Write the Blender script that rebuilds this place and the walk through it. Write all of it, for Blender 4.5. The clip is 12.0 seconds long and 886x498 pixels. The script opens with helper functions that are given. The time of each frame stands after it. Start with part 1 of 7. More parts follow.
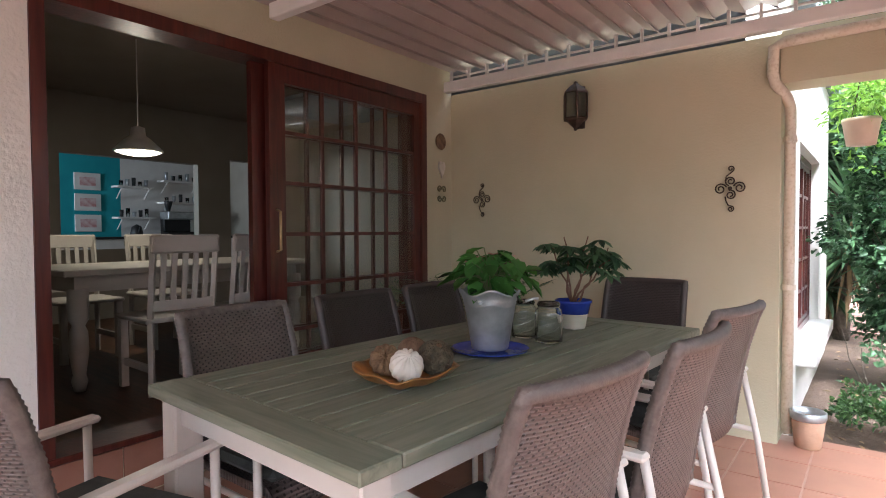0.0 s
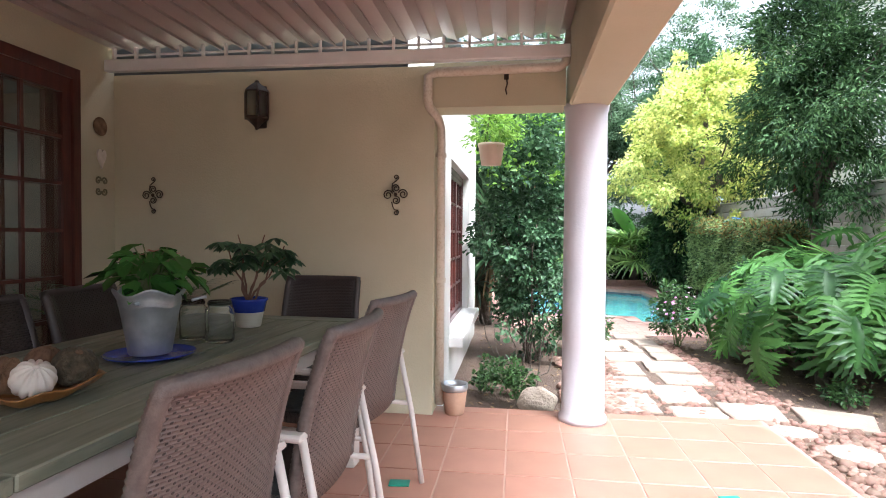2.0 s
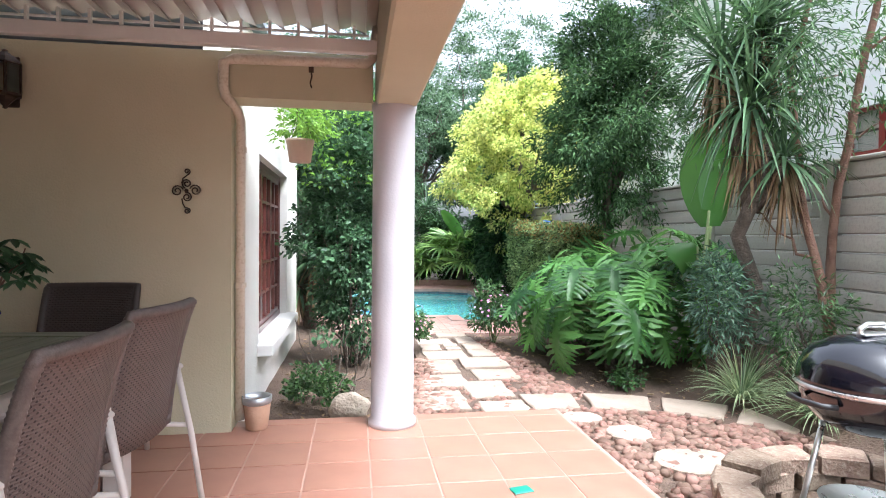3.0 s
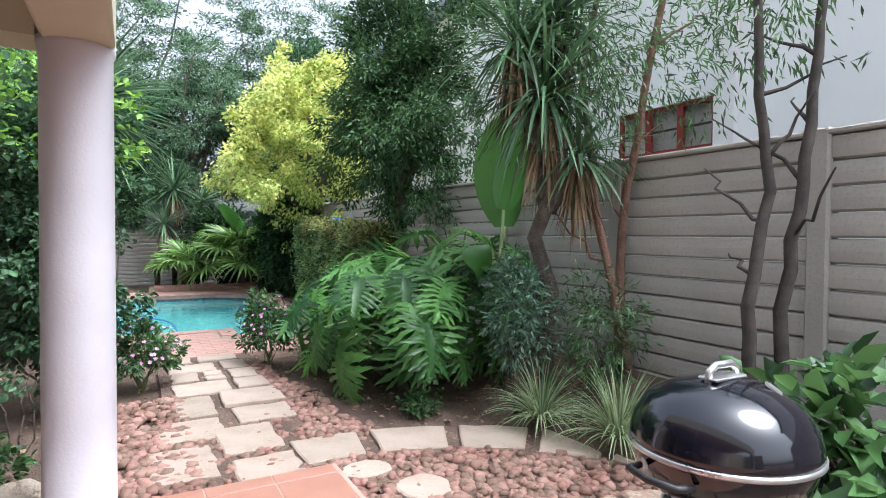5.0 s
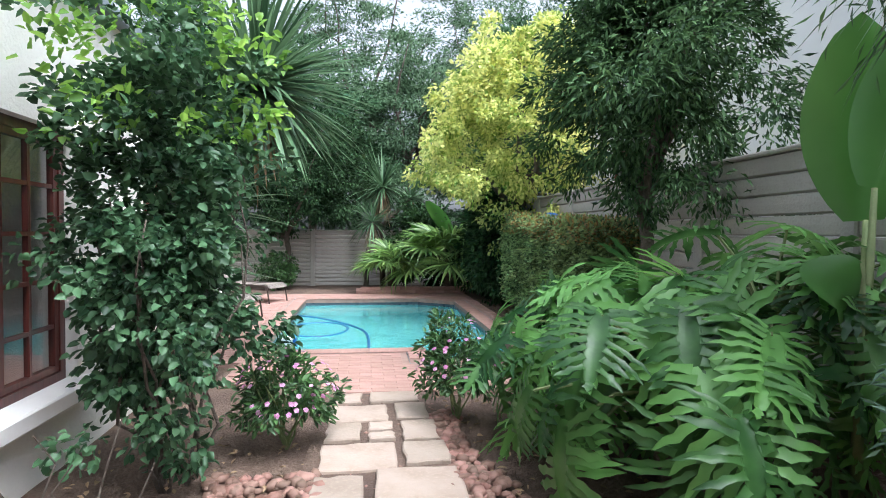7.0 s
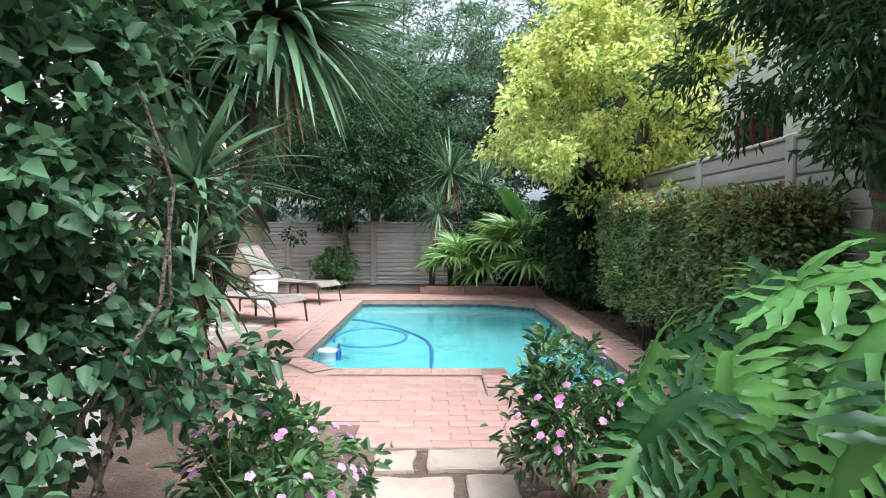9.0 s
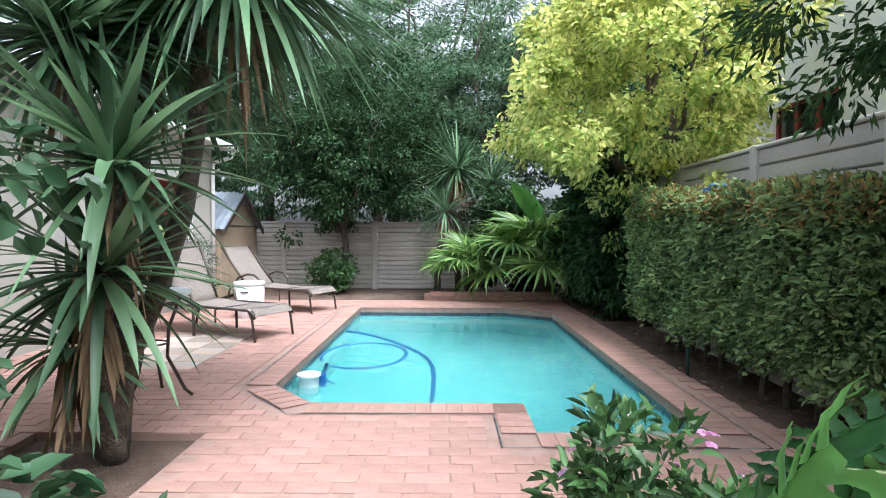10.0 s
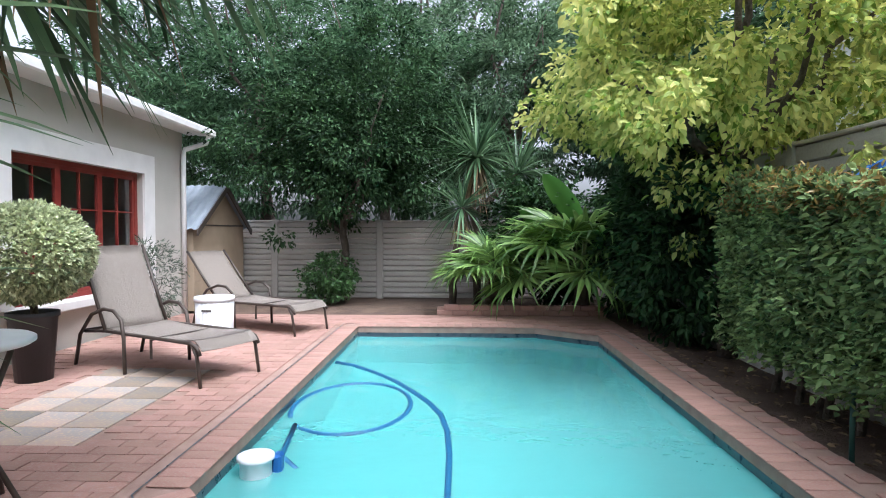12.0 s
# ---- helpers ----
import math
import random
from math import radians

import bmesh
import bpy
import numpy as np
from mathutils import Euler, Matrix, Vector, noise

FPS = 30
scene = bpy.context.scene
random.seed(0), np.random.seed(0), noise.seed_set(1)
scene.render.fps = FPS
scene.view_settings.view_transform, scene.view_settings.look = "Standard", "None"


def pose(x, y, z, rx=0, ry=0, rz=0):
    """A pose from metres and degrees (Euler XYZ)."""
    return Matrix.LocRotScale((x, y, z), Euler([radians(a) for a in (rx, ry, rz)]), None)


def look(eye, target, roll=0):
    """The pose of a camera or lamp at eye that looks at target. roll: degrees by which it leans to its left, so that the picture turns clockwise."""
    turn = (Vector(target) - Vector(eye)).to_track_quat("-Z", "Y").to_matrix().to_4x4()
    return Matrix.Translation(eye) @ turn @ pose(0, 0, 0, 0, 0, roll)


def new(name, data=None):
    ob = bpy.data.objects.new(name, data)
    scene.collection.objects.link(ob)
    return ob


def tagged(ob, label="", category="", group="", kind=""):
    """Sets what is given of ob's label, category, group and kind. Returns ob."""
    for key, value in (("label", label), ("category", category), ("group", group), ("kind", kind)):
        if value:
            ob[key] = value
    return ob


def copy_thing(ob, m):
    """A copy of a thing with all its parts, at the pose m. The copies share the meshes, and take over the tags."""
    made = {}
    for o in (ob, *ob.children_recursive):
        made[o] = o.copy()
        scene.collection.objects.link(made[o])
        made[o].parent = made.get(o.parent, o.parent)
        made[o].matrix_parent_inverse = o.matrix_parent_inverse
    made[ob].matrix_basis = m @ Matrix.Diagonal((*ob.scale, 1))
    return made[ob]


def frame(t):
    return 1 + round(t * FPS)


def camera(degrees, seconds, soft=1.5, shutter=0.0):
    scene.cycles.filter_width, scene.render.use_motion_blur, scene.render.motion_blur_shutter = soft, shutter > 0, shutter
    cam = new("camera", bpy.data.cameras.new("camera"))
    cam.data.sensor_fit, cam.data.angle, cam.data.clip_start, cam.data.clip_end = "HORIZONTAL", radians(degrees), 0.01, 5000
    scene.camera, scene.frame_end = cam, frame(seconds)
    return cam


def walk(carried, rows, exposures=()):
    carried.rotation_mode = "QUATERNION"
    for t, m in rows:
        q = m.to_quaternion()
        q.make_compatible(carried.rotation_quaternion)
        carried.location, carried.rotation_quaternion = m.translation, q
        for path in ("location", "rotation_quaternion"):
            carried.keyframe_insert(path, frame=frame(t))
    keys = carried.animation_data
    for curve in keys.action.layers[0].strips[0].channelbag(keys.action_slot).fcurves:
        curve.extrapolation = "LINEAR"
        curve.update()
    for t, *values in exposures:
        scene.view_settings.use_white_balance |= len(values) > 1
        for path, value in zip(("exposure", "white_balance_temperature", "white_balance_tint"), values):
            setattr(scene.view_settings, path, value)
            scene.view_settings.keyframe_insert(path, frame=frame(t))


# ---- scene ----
SKY, SUN = 0.15, 1.2
EXPOSURES = [(0.0, 2.7, 5750, 9), (0.8, 2.82, 5750, 9), (1.5, 2.5, 5750, 9), (2.5, 2.12, 5750, 9), (3.7, 2.0, 5750, 9), (5.3, 1.45, 5700, 10), (7.5, 1.5, 5700, 10), (9.5, 1.6, 5700, 9), (11.0, 1.28, 5700, 12), (12.0, 1.28, 5700, 12)]
cam = camera(76.0, 12.0, soft=1.0)
ROWS = [
    (0.0, -0.109, -0.278, 1.230, 37.37, -1.75, 0.28),
    (0.5, -0.132, -0.334, 1.221, 31.07, -1.78, 0.08),
    (1.0, -0.136, -0.375, 1.211, 23.16, -1.66, -0.13),
    (1.5, -0.079, -0.354, 1.207, 15.44, -1.50, -0.31),
    (2.0, 0.006, -0.305, 1.206, 7.39, -1.36, -0.44),
    (2.5, 0.112, -0.236, 1.210, -0.49, -1.18, -0.46),
    (3.0, 0.208, -0.184, 1.205, -8.74, -1.08, -0.51),
    (3.5, 0.270, -0.116, 1.216, -16.81, -1.17, -0.53),
    (3.7, 0.306, -0.049, 1.222, -20.02, -1.21, -0.56),
    (5.3, 0.722, 0.875, 1.283, -29.02, -1.41, -0.35),
    (5.5, 0.776, 1.047, 1.292, -27.82, -1.42, -0.35),
    (6.0, 0.941, 1.500, 1.286, -21.68, -1.55, -0.37),
    (6.5, 1.094, 1.990, 1.267, -13.86, -1.56, -0.39),
    (7.0, 1.217, 2.505, 1.269, -7.67, -1.62, -0.42),
    (7.5, 1.320, 2.992, 1.277, -3.71, -1.75, -0.32),
    (7.7, 1.348, 3.182, 1.272, -2.25, -1.82, -0.25),
    (9.3, 1.278, 4.466, 1.091, -0.56, -1.67, -0.23),
    (9.5, 1.304, 4.663, 1.096, -0.34, -1.68, -0.24),
    (10.0, 1.340, 5.145, 1.119, 0.13, -1.72, -0.20),
    (10.5, 1.324, 5.623, 1.112, 0.50, -1.76, -0.07),
    (11.0, 1.326, 6.079, 1.122, 0.84, -1.85, -0.12),
    (11.5, 1.307, 6.493, 1.141, 1.17, -1.91, -0.11),
    (12.0, 1.301, 6.876, 1.145, 1.58, -1.86, -0.15),
]
walk(cam, [(t, pose(x, y, z, 90 + pitch, roll, yaw)) for t, x, y, z, yaw, pitch, roll in ROWS], EXPOSURES)

# ---- light ----
world = bpy.data.worlds.new("sky")
scene.world = world
world.use_nodes = True
_w = world.node_tree
_sky = _w.nodes.new("ShaderNodeTexSky")
_sky.sky_type, _sky.sun_disc = "NISHITA", False
_sky.sun_elevation, _sky.sun_rotation = radians(62), radians(145)
_sky.dust_density, _sky.air_density, _sky.ozone_density = 6.0, 1.0, 0.6
_hs = _w.nodes.new("ShaderNodeHueSaturation")
_hs.inputs["Saturation"].default_value = 0.22
_w.links.new(_sky.outputs[0], _hs.inputs["Color"])
_w.links.new(_hs.outputs[0], _w.nodes["Background"].inputs[0])
_w.nodes["Background"].inputs[1].default_value = SKY
_sun = new("sun", bpy.data.lights.new("sun", "SUN"))
_sun.data.energy, _sun.data.angle, _sun.data.color = SUN, radians(30), (1.0, 0.97, 0.93)
# elevation 62, rotation 145 (clockwise from +y)
_az, _el = radians(145), radians(62)
_sv = Vector((math.sin(_az) * math.cos(_el), math.cos(_az) * math.cos(_el), math.sin(_el)))
_sun.matrix_world = look(_sv * 50, (0, 0, 0))


# ---- materials ----
def nodes_of(name):
    m = bpy.data.materials.new(name)
    m.use_nodes = True
    nt = m.node_tree
    return m, nt, nt.nodes["Principled BSDF"]


def mottled(name, c1, c2, rough=0.6, scale=6.0, bump=0.2, bscale=60.0, metal=0.0, spec=0.5, c3=None, island=0.0, per_object=0.0, coat=0.0, detail=6, dist=0.01):
    """A two-scale mottled surface: large stains, fine grain, bump."""
    m, nt, b = nodes_of(name)
    tc = nt.nodes.new("ShaderNodeTexCoord")
    n1 = nt.nodes.new("ShaderNodeTexNoise")
    n1.inputs["Scale"].default_value, n1.inputs["Detail"].default_value = scale, detail
    nt.links.new(tc.outputs["Object"], n1.inputs["Vector"])
    r1 = nt.nodes.new("ShaderNodeValToRGB")
    r1.color_ramp.elements[0].position, r1.color_ramp.elements[1].position = 0.32, 0.68
    r1.color_ramp.elements[0].color, r1.color_ramp.elements[1].color = (*c1, 1), (*c2, 1)
    nt.links.new(n1.outputs[0], r1.inputs[0])
    col = r1.outputs[0]
    n2 = nt.nodes.new("ShaderNodeTexNoise")
    n2.inputs["Scale"].default_value, n2.inputs["Detail"].default_value = bscale, 5
    nt.links.new(tc.outputs["Object"], n2.inputs["Vector"])
    if c3:
        mx = nt.nodes.new("ShaderNodeMix")
        mx.data_type = "RGBA"
        r2 = nt.nodes.new("ShaderNodeValToRGB")
        r2.color_ramp.elements[0].position, r2.color_ramp.elements[1].position = 0.5, 0.72
        nt.links.new(n2.outputs[0], r2.inputs[0])
        nt.links.new(r2.outputs[0], mx.inputs["Factor"])
        nt.links.new(col, mx.inputs["A"])
        mx.inputs["B"].default_value = (*c3, 1)
        col = mx.outputs["Result"]
    if island or per_object:
        hs = nt.nodes.new("ShaderNodeHueSaturation")
        if per_object:
            src = nt.nodes.new("ShaderNodeObjectInfo").outputs["Random"]
        else:
            src = nt.nodes.new("ShaderNodeNewGeometry").outputs["Random Per Island"]
        amt = island or per_object
        mr = nt.nodes.new("ShaderNodeMapRange")
        mr.inputs["To Min"].default_value, mr.inputs["To Max"].default_value = 1 - amt, 1 + amt
        nt.links.new(src, mr.inputs["Value"])
        nt.links.new(mr.outputs[0], hs.inputs["Value"])
        mh = nt.nodes.new("ShaderNodeMapRange")
        mh.inputs["To Min"].default_value, mh.inputs["To Max"].default_value = 0.5 + 0.03 * amt, 0.5 - 0.03 * amt
        nt.links.new(src, mh.inputs["Value"])
        nt.links.new(mh.outputs[0], hs.inputs["Hue"])
        nt.links.new(col, hs.inputs["Color"])
        col = hs.outputs[0]
    nt.links.new(col, b.inputs["Base Color"])
    rr = nt.nodes.new("ShaderNodeMapRange")
    rr.inputs["To Min"].default_value, rr.inputs["To Max"].default_value = max(0.02, rough - 0.12), min(1, rough + 0.12)
    nt.links.new(n1.outputs[0], rr.inputs["Value"])
    nt.links.new(rr.outputs[0], b.inputs["Roughness"])
    b.inputs["Metallic"].default_value = metal
    b.inputs["Specular IOR Level"].default_value = spec
    b.inputs["Coat Weight"].default_value = coat
    if bump:
        bp = nt.nodes.new("ShaderNodeBump")
        bp.inputs["Strength"].default_value, bp.inputs["Distance"].default_value = bump, dist
        nt.links.new(n2.outputs[0], bp.inputs["Height"])
        nt.links.new(bp.outputs[0], b.inputs["Normal"])
    return m


def wood(name, c1, c2, rough=0.5, stretch=(1.0, 14.0, 14.0), scale=3.0, coat=0.0, per_object=0.0):
    """Grain that runs along the long axis given by the smallest stretch."""
    m, nt, b = nodes_of(name)
    tc = nt.nodes.new("ShaderNodeTexCoord")
    mp = nt.nodes.new("ShaderNodeMapping")
    mp.inputs["Scale"].default_value = stretch
    nt.links.new(tc.outputs["Object"], mp.inputs["Vector"])
    n = nt.nodes.new("ShaderNodeTexNoise")
    n.inputs["Scale"].default_value, n.inputs["Detail"].default_value, n.inputs["Distortion"].default_value = scale, 8, 0.6
    nt.links.new(mp.outputs[0], n.inputs["Vector"])
    r = nt.nodes.new("ShaderNodeValToRGB")
    r.color_ramp.elements[0].position, r.color_ramp.elements[1].position = 0.3, 0.7
    r.color_ramp.elements[0].color, r.color_ramp.elements[1].color = (*c1, 1), (*c2, 1)
    nt.links.new(n.outputs[0], r.inputs[0])
    col = r.outputs[0]
    if per_object:
        hs = nt.nodes.new("ShaderNodeHueSaturation")
        mr = nt.nodes.new("ShaderNodeMapRange")
        mr.inputs["To Min"].default_value, mr.inputs["To Max"].default_value = 1 - per_object, 1 + per_object
        nt.links.new(nt.nodes.new("ShaderNodeObjectInfo").outputs["Random"], mr.inputs["Value"])
        nt.links.new(mr.outputs[0], hs.inputs["Value"])
        nt.links.new(col, hs.inputs["Color"])
        col = hs.outputs[0]
    nt.links.new(col, b.inputs["Base Color"])
    b.inputs["Roughness"].default_value = rough
    b.inputs["Coat Weight"].default_value = coat
    bp = nt.nodes.new("ShaderNodeBump")
    bp.inputs["Strength"].default_value, bp.inputs["Distance"].default_value = 0.25, 0.004
    nt.links.new(n.outputs[0], bp.inputs["Height"])
    nt.links.new(bp.outputs[0], b.inputs["Normal"])
    return m


def lift(c, k):
    g = sum(c) / 3
    return tuple(min(0.75, (v * 0.92 + g * 0.08) * k) for v in c)


def foliage(name, c1, c2, through_light=0.3, rough=0.45, spec=0.5, whole=False):
    """Leaves: colour varies leaf by leaf and in clouds; some light passes through. whole: each leaf is an object."""
    k = 1.12 if sum(c2) < 0.75 else 1.0
    c1, c2 = lift(c1, k * 0.72), lift(c2, k * 1.12)
    m, nt, b = nodes_of(name)
    geo = nt.nodes.new("ShaderNodeNewGeometry")
    tc = nt.nodes.new("ShaderNodeTexCoord")
    n = nt.nodes.new("ShaderNodeTexNoise")
    n.inputs["Scale"].default_value, n.inputs["Detail"].default_value = 2.2, 4
    nt.links.new(tc.outputs["Object"], n.inputs["Vector"])
    ad = nt.nodes.new("ShaderNodeMath")
    ad.operation = "MULTIPLY_ADD"
    ad.inputs[1].default_value, ad.inputs[2].default_value = 0.55, 0.0
    nt.links.new(nt.nodes.new("ShaderNodeObjectInfo").outputs["Random"] if whole else geo.outputs["Random Per Island"], ad.inputs[0])
    ad2 = nt.nodes.new("ShaderNodeMath")
    ad2.operation = "MULTIPLY_ADD"
    ad2.inputs[1].default_value = 0.5
    nt.links.new(n.outputs[0], ad2.inputs[0])
    nt.links.new(ad.outputs[0], ad2.inputs[2])
    r = nt.nodes.new("ShaderNodeValToRGB")
    r.color_ramp.elements[0].position, r.color_ramp.elements[1].position = 0.24, 0.78
    r.color_ramp.elements[0].color, r.color_ramp.elements[1].color = (*c1, 1), (*c2, 1)
    nt.links.new(ad2.outputs[0], r.inputs[0])
    nt.links.new(r.outputs[0], b.inputs["Base Color"])
    b.inputs["Roughness"].default_value = rough
    b.inputs["Specular IOR Level"].default_value = spec
    tr = nt.nodes.new("ShaderNodeBsdfTranslucent")
    hs = nt.nodes.new("ShaderNodeHueSaturation")
    hs.inputs["Value"].default_value, hs.inputs["Hue"].default_value = 1.5, 0.48
    nt.links.new(r.outputs[0], hs.inputs["Color"])
    nt.links.new(hs.outputs[0], tr.inputs["Color"])
    mx = nt.nodes.new("ShaderNodeMixShader")
    mx.inputs[0].default_value = through_light
    nt.links.new(b.outputs[0], mx.inputs[1])
    nt.links.new(tr.outputs[0], mx.inputs[2])
    nt.links.new(mx.outputs[0], nt.nodes["Material Output"].inputs["Surface"])
    return m


def woven(name, c1, c2, pitch=0.0095, hole=0.25):
    """Synthetic wicker: rows of strands with staggered small holes; uv in metres."""
    m, nt, b = nodes_of(name)

    def math_node(op, x, y=None, z=None):
        n = nt.nodes.new("ShaderNodeMath")
        n.operation = op
        for k, v in enumerate((x, y, z)):
            if v is None:
                continue
            if isinstance(v, (int, float)):
                n.inputs[k].default_value = v
            else:
                nt.links.new(v, n.inputs[k])
        return n.outputs[0]
    tc = nt.nodes.new("ShaderNodeTexCoord")
    xyz = nt.nodes.new("ShaderNodeSeparateXYZ")
    nt.links.new(tc.outputs["UV"], xyz.inputs[0])
    su = math_node("SINE", math_node("MULTIPLY", xyz.outputs[0], 2 * math.pi / (pitch * 2.7)))
    sv = math_node("SINE", math_node("MULTIPLY", xyz.outputs[1], 2 * math.pi / (pitch * 2.2)))
    gap = nt.nodes.new("ShaderNodeMapRange")
    gap.inputs["From Min"].default_value, gap.inputs["From Max"].default_value = 0.42, 0.78
    nt.links.new(math_node("MULTIPLY", su, sv), gap.inputs["Value"])
    n = nt.nodes.new("ShaderNodeTexNoise")
    n.inputs["Scale"].default_value = 22
    n.inputs["Detail"].default_value = 6
    nt.links.new(tc.outputs["Object"], n.inputs["Vector"])
    tone = nt.nodes.new("ShaderNodeMix")
    tone.data_type = "RGBA"
    tone.inputs["A"].default_value, tone.inputs["B"].default_value = (*c1, 1), (*c2, 1)
    nt.links.new(n.outputs[0], tone.inputs["Factor"])
    mx = nt.nodes.new("ShaderNodeMix")
    mx.data_type = "RGBA"
    nt.links.new(gap.outputs[0], mx.inputs["Factor"])
    nt.links.new(tone.outputs["Result"], mx.inputs["A"])
    mx.inputs["B"].default_value = (c1[0] * hole, c1[1] * hole, c1[2] * hole, 1)
    nt.links.new(mx.outputs["Result"], b.inputs["Base Color"])
    b.inputs["Roughness"].default_value = 0.45
    strand = math_node("ABSOLUTE", math_node("SINE", math_node("MULTIPLY", xyz.outputs[1], math.pi / pitch)))
    bp = nt.nodes.new("ShaderNodeBump")
    bp.inputs["Strength"].default_value, bp.inputs["Distance"].default_value = 0.8, 0.004
    nt.links.new(math_node("SUBTRACT", math_node("MULTIPLY", strand, 0.6), gap.outputs[0]), bp.inputs["Height"])
    nt.links.new(bp.outputs[0], b.inputs["Normal"])
    return m


def clear_glass(name, tint=(1, 1, 1), rough=0.0):
    m, nt, b = nodes_of(name)
    b.inputs["Base Color"].default_value = (*tint, 1)
    b.inputs["Transmission Weight"].default_value, b.inputs["Roughness"].default_value, b.inputs["IOR"].default_value = 1.0, rough, 1.45
    return m


def glowing(name, colour, strength):
    m, nt, b = nodes_of(name)
    b.inputs["Base Color"].default_value = (*colour, 1)
    b.inputs["Emission Color"].default_value, b.inputs["Emission Strength"].default_value = (*colour, 1), strength
    return m


PLASTER = mottled("cream_plaster", (0.49, 0.45, 0.315), (0.55, 0.505, 0.365), 0.85, 1.6, 0.25, 90)
PLASTER_WHITE = mottled("white_plaster", (0.72, 0.70, 0.66), (0.82, 0.80, 0.76), 0.8, 2.0, 0.5, 45, dist=0.012)
PLASTER_GREY = mottled("grey_beige_plaster", (0.43, 0.41, 0.365), (0.50, 0.475, 0.43), 0.85, 1.5, 0.25, 80)
PAINT_WHITE = mottled("white_paint", (0.72, 0.70, 0.68), (0.80, 0.78, 0.76), 0.45, 5, 0.06, 80)
COLUMN_PAINT = mottled("column_paint", (0.46, 0.435, 0.46), (0.515, 0.49, 0.515), 0.55, 3, 0.12, 60)
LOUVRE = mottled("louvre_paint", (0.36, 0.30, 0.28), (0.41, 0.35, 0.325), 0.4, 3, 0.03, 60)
PIPE = mottled("pipe_paint", (0.58, 0.52, 0.42), (0.66, 0.60, 0.50), 0.5, 8, 0.1, 60, c3=(0.50, 0.42, 0.31))
MAHOGANY = wood("mahogany", (0.055, 0.012, 0.010), (0.11, 0.025, 0.018), 0.32, (14, 14, 1.2), 2.5, coat=0.2)
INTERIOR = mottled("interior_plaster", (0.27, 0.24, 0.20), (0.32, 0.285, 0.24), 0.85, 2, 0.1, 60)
TEAL = mottled("teal_paint", (0.02, 0.30, 0.36), (0.03, 0.36, 0.42), 0.7, 3, 0.05, 60)
TILE = mottled("terracotta_tile", (0.29, 0.135, 0.095), (0.345, 0.175, 0.125), 0.46, 5, 0.03, 25, per_object=0.06)
GROUT = mottled("grout", (0.36, 0.24, 0.19), (0.43, 0.29, 0.235), 0.9, 8, 0.3, 80)
BRICK = mottled("clay_paver", (0.32, 0.175, 0.14), (0.40, 0.235, 0.19), 0.75, 7, 0.35, 70, per_object=0.11, c3=(0.37, 0.26, 0.22))
BRICK_FAR = mottled("clay_paver_far", (0.32, 0.175, 0.14), (0.40, 0.235, 0.19), 0.75, 7, 0.35, 70, island=0.11, c3=(0.37, 0.26, 0.22))
SAND = mottled("jointing_sand", (0.29, 0.185, 0.15), (0.37, 0.25, 0.205), 0.95, 10, 0.4, 120)
SLAB = mottled("stone_slab", (0.28, 0.215, 0.165), (0.365, 0.295, 0.24), 0.85, 5, 0.5, 45, per_object=0.12, c3=(0.36, 0.28, 0.22))
SOIL = mottled("bare_soil", (0.085, 0.054, 0.04), (0.17, 0.115, 0.083), 0.95, 3.5, 0.9, 60, c3=(0.10, 0.065, 0.045), dist=0.03)
PEBBLE = mottled("pebble", (0.16, 0.078, 0.055), (0.27, 0.165, 0.125), 0.7, 5, 0.3, 60, island=0.4)
FENCE = mottled("precast_concrete", (0.38, 0.355, 0.32), (0.46, 0.435, 0.395), 0.85, 2.0, 0.35, 55, per_object=0.05, c3=(0.37, 0.345, 0.31))
POOL_WALL = mottled("pool_marbelite", (0.10, 0.47, 0.48), (0.15, 0.54, 0.54), 0.6, 2.5, 0.1, 50)
POOL_EDGE = mottled("pool_edge_tile", (0.03, 0.05, 0.07), (0.07, 0.09, 0.11), 0.3, 12, 0.1, 50)
BARK = mottled("bark", (0.07, 0.055, 0.042), (0.15, 0.12, 0.095), 0.95, 14, 0.9, 60, dist=0.03)
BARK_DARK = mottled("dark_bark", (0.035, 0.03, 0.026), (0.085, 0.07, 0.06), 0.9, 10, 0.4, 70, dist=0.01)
BARK_RED = mottled("reddish_bark", (0.16, 0.085, 0.06), (0.24, 0.14, 0.10), 0.9, 12, 0.7, 60, dist=0.02)
STEM = mottled("green_stem", (0.10, 0.15, 0.05), (0.17, 0.20, 0.08), 0.7, 12, 0.2, 60)
DRY = mottled("dry_leaf", (0.17, 0.11, 0.06), (0.30, 0.21, 0.12), 0.9, 8, 0.3, 50, island=0.25)
LEAF_DARK = foliage("glossy_dark_leaf", (0.018, 0.06, 0.026), (0.075, 0.16, 0.07), 0.25, 0.4, spec=0.3)
LEAF_NEW = foliage("young_leaf", (0.10, 0.26, 0.03), (0.22, 0.42, 0.06), 0.45, 0.4)
LEAF_MID = foliage("mid_green_leaf", (0.025, 0.07, 0.022), (0.08, 0.18, 0.05), 0.3, 0.42)
LEAF_FAR = foliage("distant_leaf", (0.016, 0.05, 0.022), (0.08, 0.165, 0.075), 0.32, 0.6, spec=0.15)
LEAF_FAR_PALE = foliage("distant_pale_leaf", (0.026, 0.065, 0.03), (0.125, 0.215, 0.112), 0.35, 0.6, spec=0.15)
# darker leaf copy: shade at the garden's far end is put into the colour
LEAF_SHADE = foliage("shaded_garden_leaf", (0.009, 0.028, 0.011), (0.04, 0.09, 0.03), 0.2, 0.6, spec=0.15)
